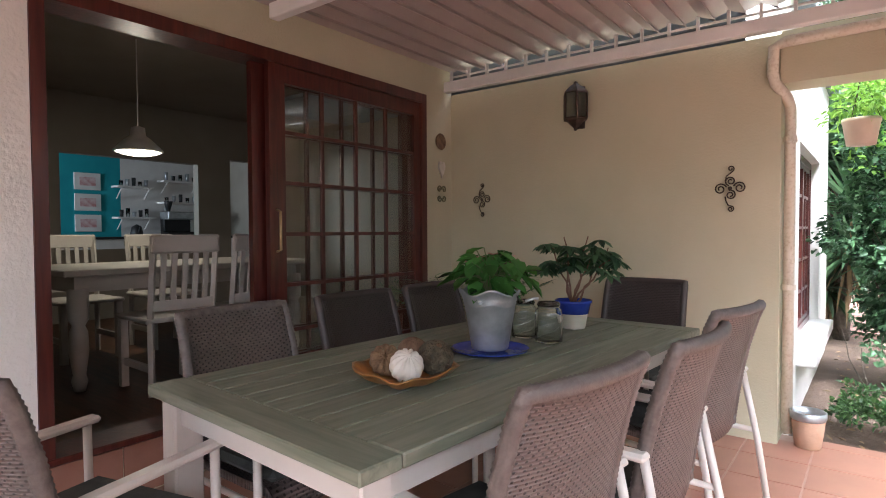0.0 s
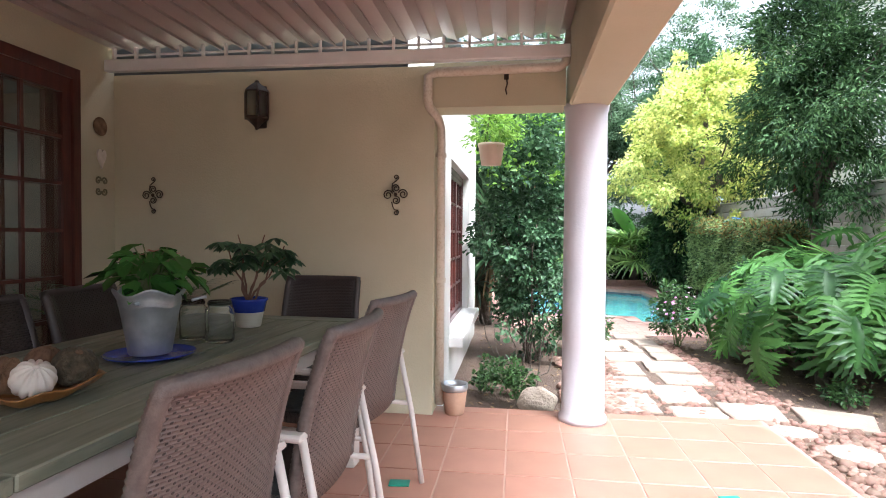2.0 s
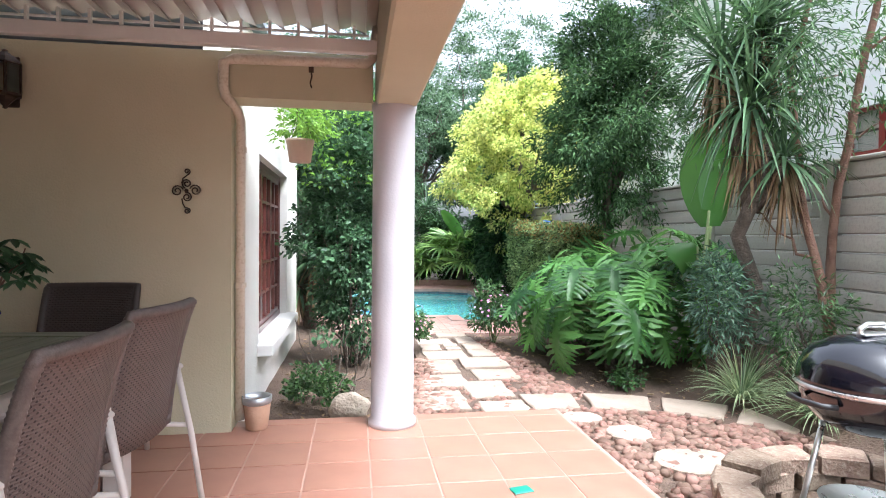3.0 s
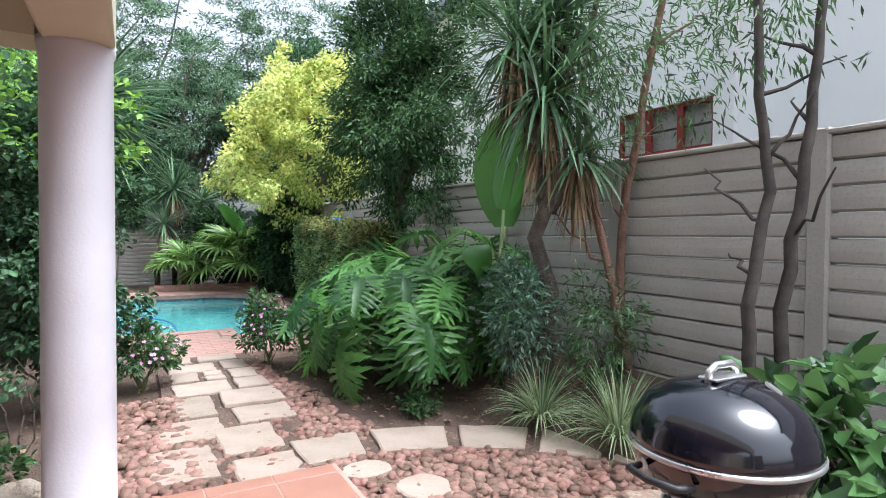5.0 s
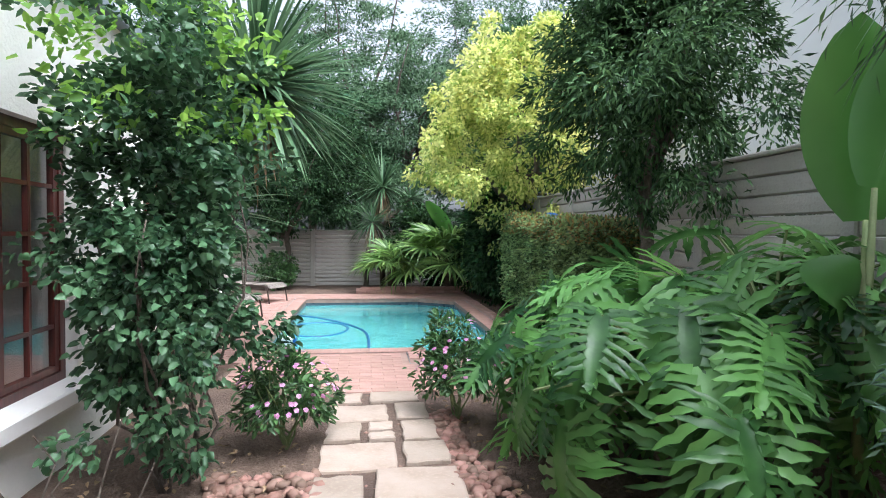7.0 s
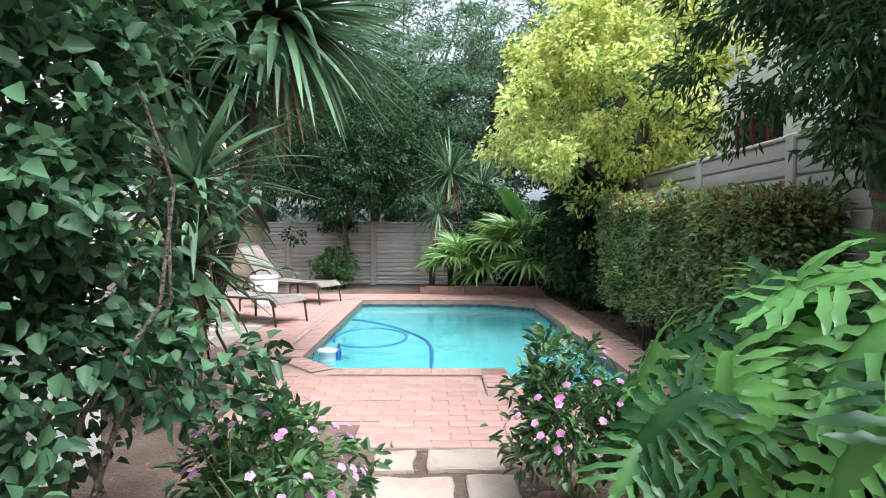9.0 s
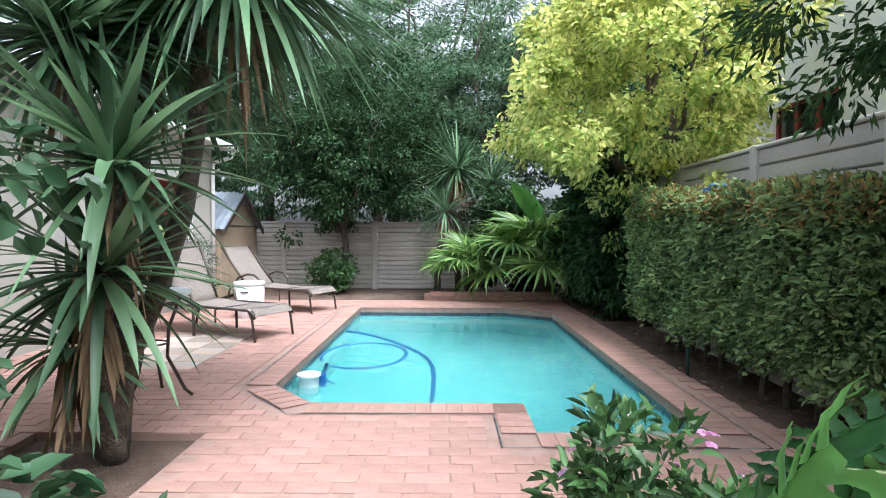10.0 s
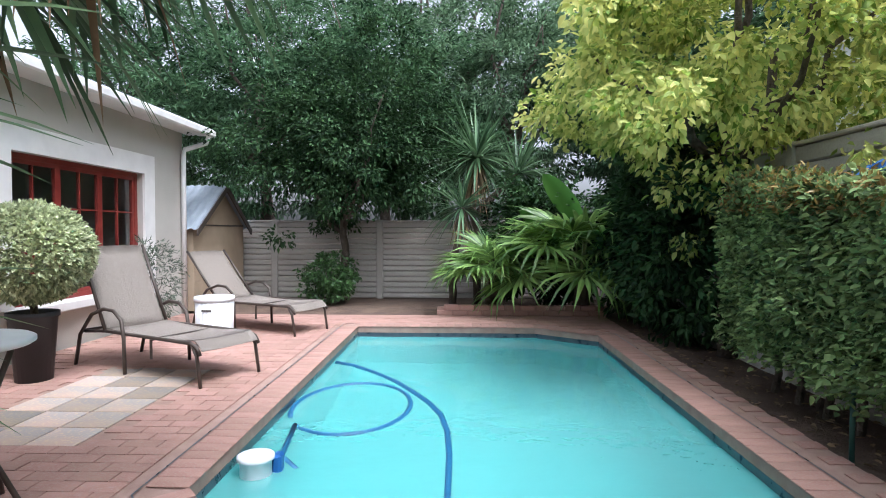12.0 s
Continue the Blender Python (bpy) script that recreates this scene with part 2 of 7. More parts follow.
LEAF_LIME = foliage("lime_leaf", (0.20, 0.38, 0.04), (0.70, 0.86, 0.22), 0.45, 0.5, spec=0.3)
LEAF_CONIFER = foliage("dark_tree_leaf", (0.014, 0.042, 0.016), (0.065, 0.135, 0.045), 0.22, 0.6, spec=0.15)
LEAF_PHILO = foliage("philodendron_leaf", (0.018, 0.075, 0.018), (0.125, 0.30, 0.065), 0.3, 0.36, spec=0.35, whole=True)
LEAF_YUCCA = foliage("yucca_leaf", (0.03, 0.075, 0.034), (0.115, 0.215, 0.10), 0.25, 0.42, spec=0.35)
LEAF_FAN = foliage("fan_palm_leaf", (0.08, 0.19, 0.035), (0.26, 0.43, 0.11), 0.35, 0.38)
LEAF_HEDGE = foliage("hedge_leaf", (0.045, 0.09, 0.033), (0.25, 0.35, 0.13), 0.32, 0.5, spec=0.2)
LEAF_RUST = foliage("rusty_new_leaf", (0.20, 0.12, 0.03), (0.32, 0.24, 0.06), 0.3, 0.45)
LEAF_PALE = foliage("variegated_leaf", (0.26, 0.33, 0.16), (0.55, 0.60, 0.36), 0.3, 0.5)
LEAF_GRASS = foliage("striped_grass", (0.10, 0.19, 0.07), (0.38, 0.46, 0.26), 0.3, 0.4)
PETAL = foliage("pink_petal", (0.55, 0.14, 0.36), (0.80, 0.42, 0.62), 0.4, 0.6)
RED_SPATHE = foliage("red_spathe", (0.55, 0.05, 0.02), (0.70, 0.10, 0.04), 0.2, 0.3)
TABLE_WOOD = wood("weathered_teak", (0.13, 0.142, 0.10), (0.225, 0.235, 0.175), 0.6, (12, 1.0, 12), 3.5, per_object=0.10)
ALU = mottled("painted_aluminium", (0.55, 0.50, 0.46), (0.62, 0.57, 0.53), 0.4, 6, 0.03, 60)
WICKER = woven("grey_brown_wicker", (0.095, 0.074, 0.067), (0.155, 0.125, 0.115))
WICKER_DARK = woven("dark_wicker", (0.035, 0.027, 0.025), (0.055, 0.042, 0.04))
GALV = mottled("galvanised_steel", (0.42, 0.45, 0.48), (0.60, 0.63, 0.66), 0.4, 14, 0.05, 60, metal=0.8)
BLUE_GLAZE = mottled("blue_glaze", (0.02, 0.04, 0.30), (0.04, 0.08, 0.42), 0.2, 10, 0.05, 60)
CREAM_GLAZE = mottled("cream_glaze", (0.55, 0.52, 0.42), (0.62, 0.59, 0.5), 0.4, 10, 0.05, 60)
JAR_GLASS = clear_glass("jar_glass", (0.93, 0.97, 0.96))
PANE = clear_glass("window_glass", (0.95, 0.97, 0.96))
OLIVE_WOOD = wood("olive_wood", (0.19, 0.075, 0.02), (0.40, 0.19, 0.055), 0.4, (3, 9, 9), 5)
IRON = mottled("wrought_iron", (0.035, 0.025, 0.02), (0.08, 0.055, 0.04), 0.6, 20, 0.3, 90, metal=0.5)
ENAMEL = mottled("black_enamel", (0.004, 0.004, 0.008), (0.008, 0.008, 0.014), 0.08, 4, 0.0, 60, coat=0.6)
ALU_BRIGHT = mottled("bright_aluminium", (0.62, 0.62, 0.62), (0.74, 0.74, 0.74), 0.3, 10, 0.05, 80, metal=0.9)
BLACK_PLASTIC = mottled("black_plastic", (0.012, 0.012, 0.013), (0.022, 0.022, 0.024), 0.5, 10, 0.1, 70)
SLING = woven("sling_fabric", (0.26, 0.22, 0.19), (0.31, 0.27, 0.235), 0.005, 0.7)
BRONZE = mottled("bronze_frame", (0.055, 0.042, 0.034), (0.085, 0.066, 0.055), 0.45, 8, 0.05, 60, metal=0.3)
WHITE_PLASTIC = mottled("white_plastic", (0.72, 0.74, 0.76), (0.80, 0.81, 0.83), 0.4, 8, 0.03, 60)
BLUE_PLASTIC = mottled("blue_plastic", (0.02, 0.10, 0.32), (0.03, 0.14, 0.40), 0.4, 8, 0.03, 60)
HOSE = mottled("pool_hose", (0.015, 0.10, 0.22), (0.02, 0.14, 0.28), 0.45, 20, 0.1, 90)
SHED_WALL = mottled("tan_resin_wall", (0.34, 0.265, 0.185), (0.42, 0.33, 0.235), 0.7, 3, 0.1, 40)
ROOF_GREY = mottled("grey_blue_roof", (0.22, 0.26, 0.30), (0.30, 0.34, 0.38), 0.6, 6, 0.15, 50)
RED_FRAME = mottled("red_window_frame", (0.17, 0.02, 0.015), (0.24, 0.035, 0.026), 0.4, 8, 0.05, 60)
CERAMIC_BALL = mottled("white_fluted_ball", (0.62, 0.56, 0.50), (0.74, 0.68, 0.62), 0.7, 20, 0.3, 80)
DRIED_POD = mottled("dried_pod", (0.11, 0.06, 0.03), (0.26, 0.16, 0.09), 0.9, 26, 0.8, 90)
CUSHION = mottled("dark_cushion", (0.05, 0.055, 0.055), (0.08, 0.09, 0.085), 0.95, 20, 0.3, 200)
LAMINATE = wood("dark_wood_floor", (0.06, 0.027, 0.013), (0.14, 0.065, 0.032), 0.45, (1.2, 12, 12), 3)
FURN_WHITE = mottled("white_furniture_paint", (0.44, 0.41, 0.37), (0.54, 0.50, 0.45), 0.5, 5, 0.08, 60)
TERRACOTTA = mottled("terracotta_pot", (0.36, 0.20, 0.13), (0.46, 0.28, 0.19), 0.85, 9, 0.2, 60)
GREEN_MARK = mottled("green_plastic", (0.01, 0.20, 0.14), (0.02, 0.26, 0.18), 0.4, 8, 0.03, 60)
ROCK = mottled("pale_rock", (0.42, 0.34, 0.26), (0.60, 0.52, 0.42), 0.9, 7, 0.7, 40, dist=0.03)


# ---- mesh helpers ----
class Mesh:
    """Collects vertices and faces for one part."""

    def __init__(self):
        self.v, self.f, self.uv = [], [], []

    def box(self, x0, x1, y0, y1, z0, z1, m=None, bev=0.0):
        if bev > 0:
            b = min(bev, (x1 - x0) * 0.45, (y1 - y0) * 0.45, (z1 - z0) * 0.45)
            bm = bmesh.new()
            bmesh.ops.create_cube(bm, size=1)
            for q in bm.verts:
                q.co = Vector((x0 + (q.co.x + 0.5) * (x1 - x0), y0 + (q.co.y + 0.5) * (y1 - y0), z0 + (q.co.z + 0.5) * (z1 - z0)))
            bmesh.ops.bevel(bm, geom=bm.edges[:], offset=b, segments=1, affect="EDGES")
            self.take(bm, m)
            return self
        c = [(x, y, z) for x in (x0, x1) for y in (y0, y1) for z in (z0, z1)]
        self.add(c, [(0, 1, 3, 2), (4, 6, 7, 5), (0, 4, 5, 1), (2, 3, 7, 6), (0, 2, 6, 4), (1, 5, 7, 3)], m)
        return self

    def take(self, bm, m=None):
        bm.verts.index_update()
        self.add([tuple(q.co) for q in bm.verts], [tuple(q.index for q in f.verts) for f in bm.faces], m)
        bm.free()

    def add(self, verts, faces, m=None):
        n = len(self.v)
        if m is not None:
            verts = [tuple(m @ Vector(p)) for p in verts]
        self.v.extend(verts)
        self.f.extend(tuple(i + n for i in f) for f in faces)
        return self

    def lathe(self, profile, seg=24, m=None, wave=None):
        """profile: (radius, z) from bottom to top."""
        vs, fs = [], []
        for k, (r, z) in enumerate(profile):
            for j in range(seg):
                a = 2 * math.pi * j / seg
                zz, rr = (z, r) if wave is None else wave(r, z, a)
                if wave is not None:
                    rr, zz = wave(r, z, a)
                vs.append((rr * math.cos(a), rr * math.sin(a), zz))
        for k in range(len(profile) - 1):
            for j in range(seg):
                a, b = k * seg + j, k * seg + (j + 1) % seg
                fs.append((a, b, b + seg, a + seg))
        if profile[0][0] > 1e-6:
            fs.append(tuple(range(seg - 1, -1, -1)))
        if profile[-1][0] > 1e-6:
            fs.append(tuple(range((len(profile) - 1) * seg, len(profile) * seg)))
        return self.add(vs, fs, m)

    def tube(self, path, radius, seg=8, closed=False):
        """A round bar along a path; radius may be a list."""
        pts = [Vector(p) for p in path]
        n = len(pts)
        rad = radius if isinstance(radius, (list, tuple)) else [radius] * n
        vs, fs = [], []
        up = Vector((0, 0, 1))
        side = None
        for i, p in enumerate(pts):
            if closed:
                d = pts[(i + 1) % n] - pts[i - 1]
            else:
                d = pts[min(i + 1, n - 1)] - pts[max(i - 1, 0)]
            d = d.normalized() if d.length > 1e-9 else up
            if side is None:
                side = d.cross(up if abs(d.z) < 0.95 else Vector((1, 0, 0))).normalized()
            else:
                side = (side - d * side.dot(d)).normalized()
            o = d.cross(side)
            for j in range(seg):
                a = 2 * math.pi * j / seg
                vs.append(tuple(p + (side * math.cos(a) + o * math.sin(a)) * rad[i]))
        for i in range(n if closed else n - 1):
            for j in range(seg):
                a, b = i * seg + j, i * seg + (j + 1) % seg
                c, d = ((i + 1) % n) * seg + (j + 1) % seg, ((i + 1) % n) * seg + j
                fs.append((a, b, c, d))
        if not closed:
            fs.append(tuple(range(seg - 1, -1, -1)))
            fs.append(tuple(range((n - 1) * seg, n * seg)))
        return self.add(vs, fs)

    def ball(self, c, r, seg=16, rings=10, squash=(1, 1, 1), wave=None):
        prof = [(max(1e-5, math.sin(math.pi * k / rings)), -math.cos(math.pi * k / rings)) for k in range(rings + 1)]
        vs, fs = [], []
        for rr, z in prof:
            for j in range(seg):
                a = 2 * math.pi * j / seg
                w = 1 if wave is None else wave(rr, z, a)
                vs.append((c[0] + r * squash[0] * rr * math.cos(a) * w, c[1] + r * squash[1] * rr * math.sin(a) * w, c[2] + r * squash[2] * z * w))
        for k in range(rings):
            for j in range(seg):
                a, b = k * seg + j, k * seg + (j + 1) % seg
                fs.append((a, b, b + seg, a + seg))
        return self.add(vs, fs)

    def prism(self, outline, z0, z1, m=None):
        n = len(outline)
        vs = [(x, y, z0) for x, y in outline] + [(x, y, z1) for x, y in outline]
        fs = [tuple(range(n - 1, -1, -1)), tuple(range(n, 2 * n))]
        fs += [(i, (i + 1) % n, (i + 1) % n + n, i + n) for i in range(n)]
        return self.add(vs, fs, m)


def mesh_data(name, mb, material, smooth=False):
    me = bpy.data.meshes.new(name)
    me.from_pydata(mb.v, [], mb.f)
    me.materials.append(material)
    if mb.uv:
        uv = me.uv_layers.new(name="uv")
        li = np.empty(len(me.loops), dtype=np.int32)
        me.loops.foreach_get("vertex_index", li)
        uv.data.foreach_set("uv", np.array(mb.uv, dtype=np.float32)[li].ravel())
    if smooth:
        me.polygons.foreach_set("use_smooth", [True] * len(me.polygons))
    me.update()
    return me


def part(name, mb, material, parent=None, label="", smooth=False, m=None):
    """Links a mesh as one object, under a thing where one is given."""
    me = mb if isinstance(mb, bpy.types.Mesh) else mesh_data(name, mb, material, smooth)
    ob = new(name, me)
    if parent is not None:
        ob.parent = parent
    if m is not None:
        ob.matrix_basis = m
    if label:
        tagged(ob, label)
    return ob


def thing(name, label, category, m=None, group="", kind=""):
    ob = new(name)
    ob.empty_display_size = 0.1
    if m is not None:
        ob.matrix_basis = m
    return tagged(ob, label, category, group, kind)


def setting(name, mb, material, label, category, smooth=False):
    return tagged(part(name, mb, material, smooth=smooth), label, category, kind="structure")


# ---- plants: helpers ----
RNG = np.random.default_rng(7)


def unit(a):
    return a / np.maximum(np.linalg.norm(a, axis=-1, keepdims=True), 1e-9)


def leaf_mesh(name, pos, axis, normal, length, width, material, fold=0.25, six=False):
    """Many small folded leaves in one mesh, each an island of its own."""
    n = len(pos)
    axis = unit(axis)
    side = unit(np.cross(axis, normal))
    nor = np.cross(side, axis)
    L, W = np.broadcast_to(length, n)[:, None], np.broadcast_to(width, n)[:, None]
    base, tip = pos, pos + axis * L - nor * L * 0.12
    if six:
        l1 = pos + axis * L * 0.3 + side * W * 0.5 + nor * W * fold
        l2 = pos + axis * L * 0.7 + side * W * 0.38 + nor * W * fold * 0.6
        r1 = pos + axis * L * 0.3 - side * W * 0.5 + nor * W * fold
        r2 = pos + axis * L * 0.7 - side * W * 0.38 + nor * W * fold * 0.6
        v = np.stack([base, l1, l2, tip, r2, r1], 1).reshape(-1, 3)
        k = 6
        faces = np.array([(0, 3, 2, 1), (0, 5, 4, 3)])
    else:
        l1 = pos + axis * L * 0.45 + side * W * 0.5 + nor * W * fold
        r1 = pos + axis * L * 0.45 - side * W * 0.5 + nor * W * fold
        v = np.stack([base, l1, tip, r1], 1).reshape(-1, 3)
        k = 4
        faces = np.array([(0, 2, 1), (0, 3, 2)])
    nf, fk = faces.shape
    allf = (faces[None] + (np.arange(n) * k)[:, None, None]).reshape(-1)
    me = bpy.data.meshes.new(name)
    me.vertices.add(n * k)
    me.vertices.foreach_set("co", v.astype(np.float32).ravel())
    me.loops.add(len(allf))
    me.loops.foreach_set("vertex_index", allf.astype(np.int32))
    me.polygons.add(n * nf)
    me.polygons.foreach_set("loop_start", (np.arange(n * nf) * fk).astype(np.int32))
    me.materials.append(material)
    me.update(calc_edges=True)
    return me


def strip_mesh(name, base, direc, length, width, bend, material, seg=5, taper=0.9, fold=0.18, start=0.55, side=None):
    """Many long blades that bend down under their weight: yucca, palm and grass leaves."""
    n = len(base)
    d = unit(direc)
    up = np.array([0, 0, 1.0])
    if side is None:
        side = np.cross(d, up)
        bad = np.linalg.norm(side, axis=1) < 0.05
        side[bad] = [1, 0, 0]
    side = unit(side)
    L = np.broadcast_to(length, n)[:, None]
    W = np.broadcast_to(width, n)[:, None]
    B = np.broadcast_to(bend, n)[:, None]
    rows = []
    p, cur = base.copy(), d.copy()
    for k in range(seg + 1):
        s = k / seg
        w = W * (start + (1 - start) * math.sin(min(1, s * 2.5) * math.pi / 2)) * max(0.02, 1 - s ** 2 * taper - (0.1 if k == seg else 0))
        nor = unit(np.cross(side, cur))
        rows.append(np.stack([p - side * w / 2 + nor * w * fold, p, p + side * w / 2 + nor * w * fold], 1))
        cur = unit(cur - up[None] * B / seg)
        p = p + cur * L / seg
    v = np.stack(rows, 1).reshape(-1, 3)
    per = (seg + 1) * 3
    f = []
    for k in range(seg):
        a = k * 3
        f += [(a, a + 1, a + 4, a + 3), (a + 1, a + 2, a + 5, a + 4)]
    f = np.array(f)
    allf = (f[None] + (np.arange(n) * per)[:, None, None]).reshape(-1)
    me = bpy.data.meshes.new(name)
    me.vertices.add(n * per)
    me.vertices.foreach_set("co", v.astype(np.float32).ravel())
    me.loops.add(len(allf))
    me.loops.foreach_set("vertex_index", allf.astype(np.int32))
    me.polygons.add(n * len(f))
    me.polygons.foreach_set("loop_start", (np.arange(n * len(f)) * 4).astype(np.int32))
    me.materials.append(material)
    me.update(calc_edges=True)
    return me


def sphere_dirs(n):
    return unit(RNG.normal(size=(n, 3)))


def crown_points(centre, radii, clumps, per, clump_r, hollow=0.55, lump=0.22, low=-1.0, flat=0.75):
    """Leaf places in clumps through an uneven ellipsoid; returns places and outward ways."""
    d = sphere_dirs(clumps * 2)
    d = d[d[:, 2] > low][:clumps]
    bumps = np.array([1 + lump * (2 * noise.noise(Vector((*(q * 2.1 + np.array(centre)),))) ) for q in d])
    rad = (hollow + (1 - hollow) * RNG.random(len(d)) ** 0.6) * bumps
    cc = np.array(centre) + d * rad[:, None] * np.array(radii)
    r = clump_r * (0.6 + 0.8 * RNG.random(len(d)))
    off = sphere_dirs(len(d) * per).reshape(len(d), per, 3) * (RNG.random((len(d), per, 1)) ** 0.5) * r[:, None, None]
    off[:, :, 2] *= flat
    pos = (cc[:, None, :] + off).reshape(-1, 3)
    out = unit(off.reshape(-1, 3) + 0.6 * clump_r * np.repeat(d, per, 0))
    return pos, out, cc


def leafy(name, pos, out, length, width, material, droop=0.3, jitter=0.8, fold=0.25, six=False):
    n = len(pos)
    axis = unit(out + jitter * RNG.normal(size=(n, 3)) * 0.6 + np.array([0, 0, -droop]))
    normal = unit(np.array([0, 0, 1.0]) + 0.7 * RNG.normal(size=(n, 3)) + 0.5 * out)
    L = length * (0.6 + 0.8 * RNG.random(n))
    W = width * (0.7 + 0.6 * RNG.random(n))
    return leaf_mesh(name, pos, axis, normal, L, W, material, fold, six)


def limb(mb, a, b, r0, r1, wob=0.06, n=6, seg=7):
    a, b = Vector(a), Vector(b)
    L = (b - a).length
    pts, rad = [], []
    for i in range(n + 1):
        s = i / n
        p = a.lerp(b, s)
        if 0 < i < n:
            p = p + Vector(RNG.normal(size=3)) * wob * L * 0.5
        pts.append(p)
        rad.append(r0 + (r1 - r0) * s)
    mb.tube(pts, rad, seg)
    return pts


def tree(name, label, base, trunk_top, trunk_r, crown_c, radii, clumps, per, clump_r, leaf, lw, material, bark=BARK, limbs=7, hollow=0.5, lump=0.25, droop=0.3, category="tree", group="", low=-1.0, six=False, flat=0.75):
    t = thing(name, label, category, pose(*base), group)
    o = np.array(base)
    mb = Mesh()
    top = Vector(np.array(trunk_top) - o)
    limb(mb, (0, 0, -0.12), top, trunk_r, trunk_r * 0.62, 0.04, 6, 9)
    pos, out, cc = crown_points(np.array(crown_c) - o, radii, clumps, per, clump_r, hollow, lump, low, flat)
    idx = RNG.choice(len(cc), size=min(limbs, len(cc)), replace=False)
    for i in idx:
        limb(mb, top * (0.75 + 0.25 * RNG.random()), Vector(cc[i]), trunk_r * 0.5, trunk_r * 0.08, 0.08, 5, 6)
    part("trunk", mb, bark, t, smooth=True)
    part("crown", leafy("crown", pos, out, leaf, lw, material, droop, six=six), None, t)
    return t


# ---- large structure ----
GROUND = -0.06  # garden and pool paving, patio floor is 0

POOL = [(0.42, 9.0), (1.88, 9.0), (1.88, 8.43), (2.92, 8.43), (2.92, 13.43), (2.25, 13.92), (0.04, 13.92), (0.04, 9.45)]


def rise(x, y):
    """Height of the soil: a bank against the boundary wall."""
    b = max(0.0, min(1.0, (x - 3.0) / 0.8)) * max(0.0, min(1.0, (6.5 - y) / 2.0))
    return GROUND - 0.03 + 0.34 * b * b * (3 - 2 * b)


def ground():
    mb = Mesh()
    xs = sorted({-400.0, -60.0, -12.0, -0.1, 0.04, 0.42, 1.88, 2.92, 400.0, 60.0, 12.0} | {round(-3 + 0.3 * i, 3) for i in range(34)})
    ys = sorted({-400.0, -60.0, -12.0, 8.43, 9.0, 9.45, 13.43, 13.92, 400.0, 60.0, 30.0} | {round(-3 + 0.35 * i, 3) for i in range(62)})
    ix = {}
    for i, x in enumerate(xs):
        for j, y in enumerate(ys):
            ix[i, j] = len(mb.v)
            near = -4 < x < 7.5 and -4 < y < 19
            h = 0.025 * noise.noise(Vector((x * 1.7, y * 1.7, 0))) if near and not (-1 < x < 3.4 and 8 < y < 14.2) else 0
            mb.v.append((x, y, rise(x, y) + h - 0.02))
    for i in range(len(xs) - 1):
        for j in range(len(ys) - 1):
            cx, cy = (xs[i] + xs[i + 1]) / 2, (ys[j] + ys[j + 1]) / 2
            if 0.0 < cx < 3.0 and 8.4 < cy < 13.95 and not (cx < 1.88 and cy < 9.0):
                continue
            mb.f.append((ix[i, j], ix[i + 1, j], ix[i + 1, j + 1], ix[i, j + 1]))
    return setting("ground", mb, SOIL, "bare brown garden soil with leaf litter", "soil", True)


ground()

# patio
DOOR_X, BACK_Y, END_X = -2.86, 3.44, -0.545
floor_bed = setting("floor", Mesh().box(-2.86, 1.63, -4.4, 3.66, -0.25, -0.004), GROUT, "terracotta tiled patio floor with pale joints", "floor")

# wall with the sliding door: opening y 0.57..3.08, z 0.28..2.26
D0, D1, DZ0, DZ1 = 0.55, 3.10, 0.27, 2.27
wd = Mesh()
wd.box(DOOR_X - 0.22, DOOR_X, -7.0, D0, -0.2, 3.0)
wd.box(DOOR_X - 0.22, DOOR_X, D1, 3.44, -0.2, 3.0)
wd.box(DOOR_X - 0.22, DOOR_X, D0, D1, DZ1, 3.0)
wd.box(DOOR_X - 0.22, DOOR_X, D0, D1, -0.2, DZ0 - 0.02)
wall_west = setting("wall_west", wd, PLASTER, "cream plastered house wall round a sliding door", "wall")
pier = setting("trim", Mesh().box(DOOR_X - 0.2, DOOR_X + 0.012, -3.0, D0 - 0.002, -0.2, 2.9), PLASTER_WHITE, "rough whitewashed wall beside the sliding door", "wall")
# end wall of the patio
wb = Mesh()
wb.box(-2.86, END_X, BACK_Y, BACK_Y + 0.22, -0.2, 2.33)
setting("wall_north", wb, PLASTER, "cream plastered end wall of the patio", "wall")
bl = Mesh().box(END_X, 0.31, BACK_Y - 0.02, BACK_Y + 0.22, 2.05, 2.34)
setting("beam", bl, PLASTER, "cream plastered beam over the garden opening", "beam")


ab = Mesh()
ab.box(0.33, 0.59, -2.9, 3.66, 2.04, 2.9, bev=0.015)
setting("beam_edge", ab, PLASTER, "cream plastered beam along the open patio edge", "beam")
# wall that closes the patio behind
setting("wall_south", Mesh().box(-3.08, 0.6, -7.2, -7.0, -0.2, 3.0), PLASTER, "cream plastered wall at the patio's rear", "wall")


def column(x, y):
    prof = [(0.155, 0.0), (0.155, 0.03), (0.138, 0.05), (0.137, 0.5), (0.136, 1.2), (0.134, 2.0), (0.142, 2.02), (0.146, 2.06)]
    c = thing("column", "round smooth white painted column on the tiled floor", "column", pose(x, y, 0), kind="structure")
    part("shaft", Mesh().lathe(prof, 40), COLUMN_PAINT, c, smooth=True)
    return c


column(0.448, 3.49)
column(0.448, -2.5)


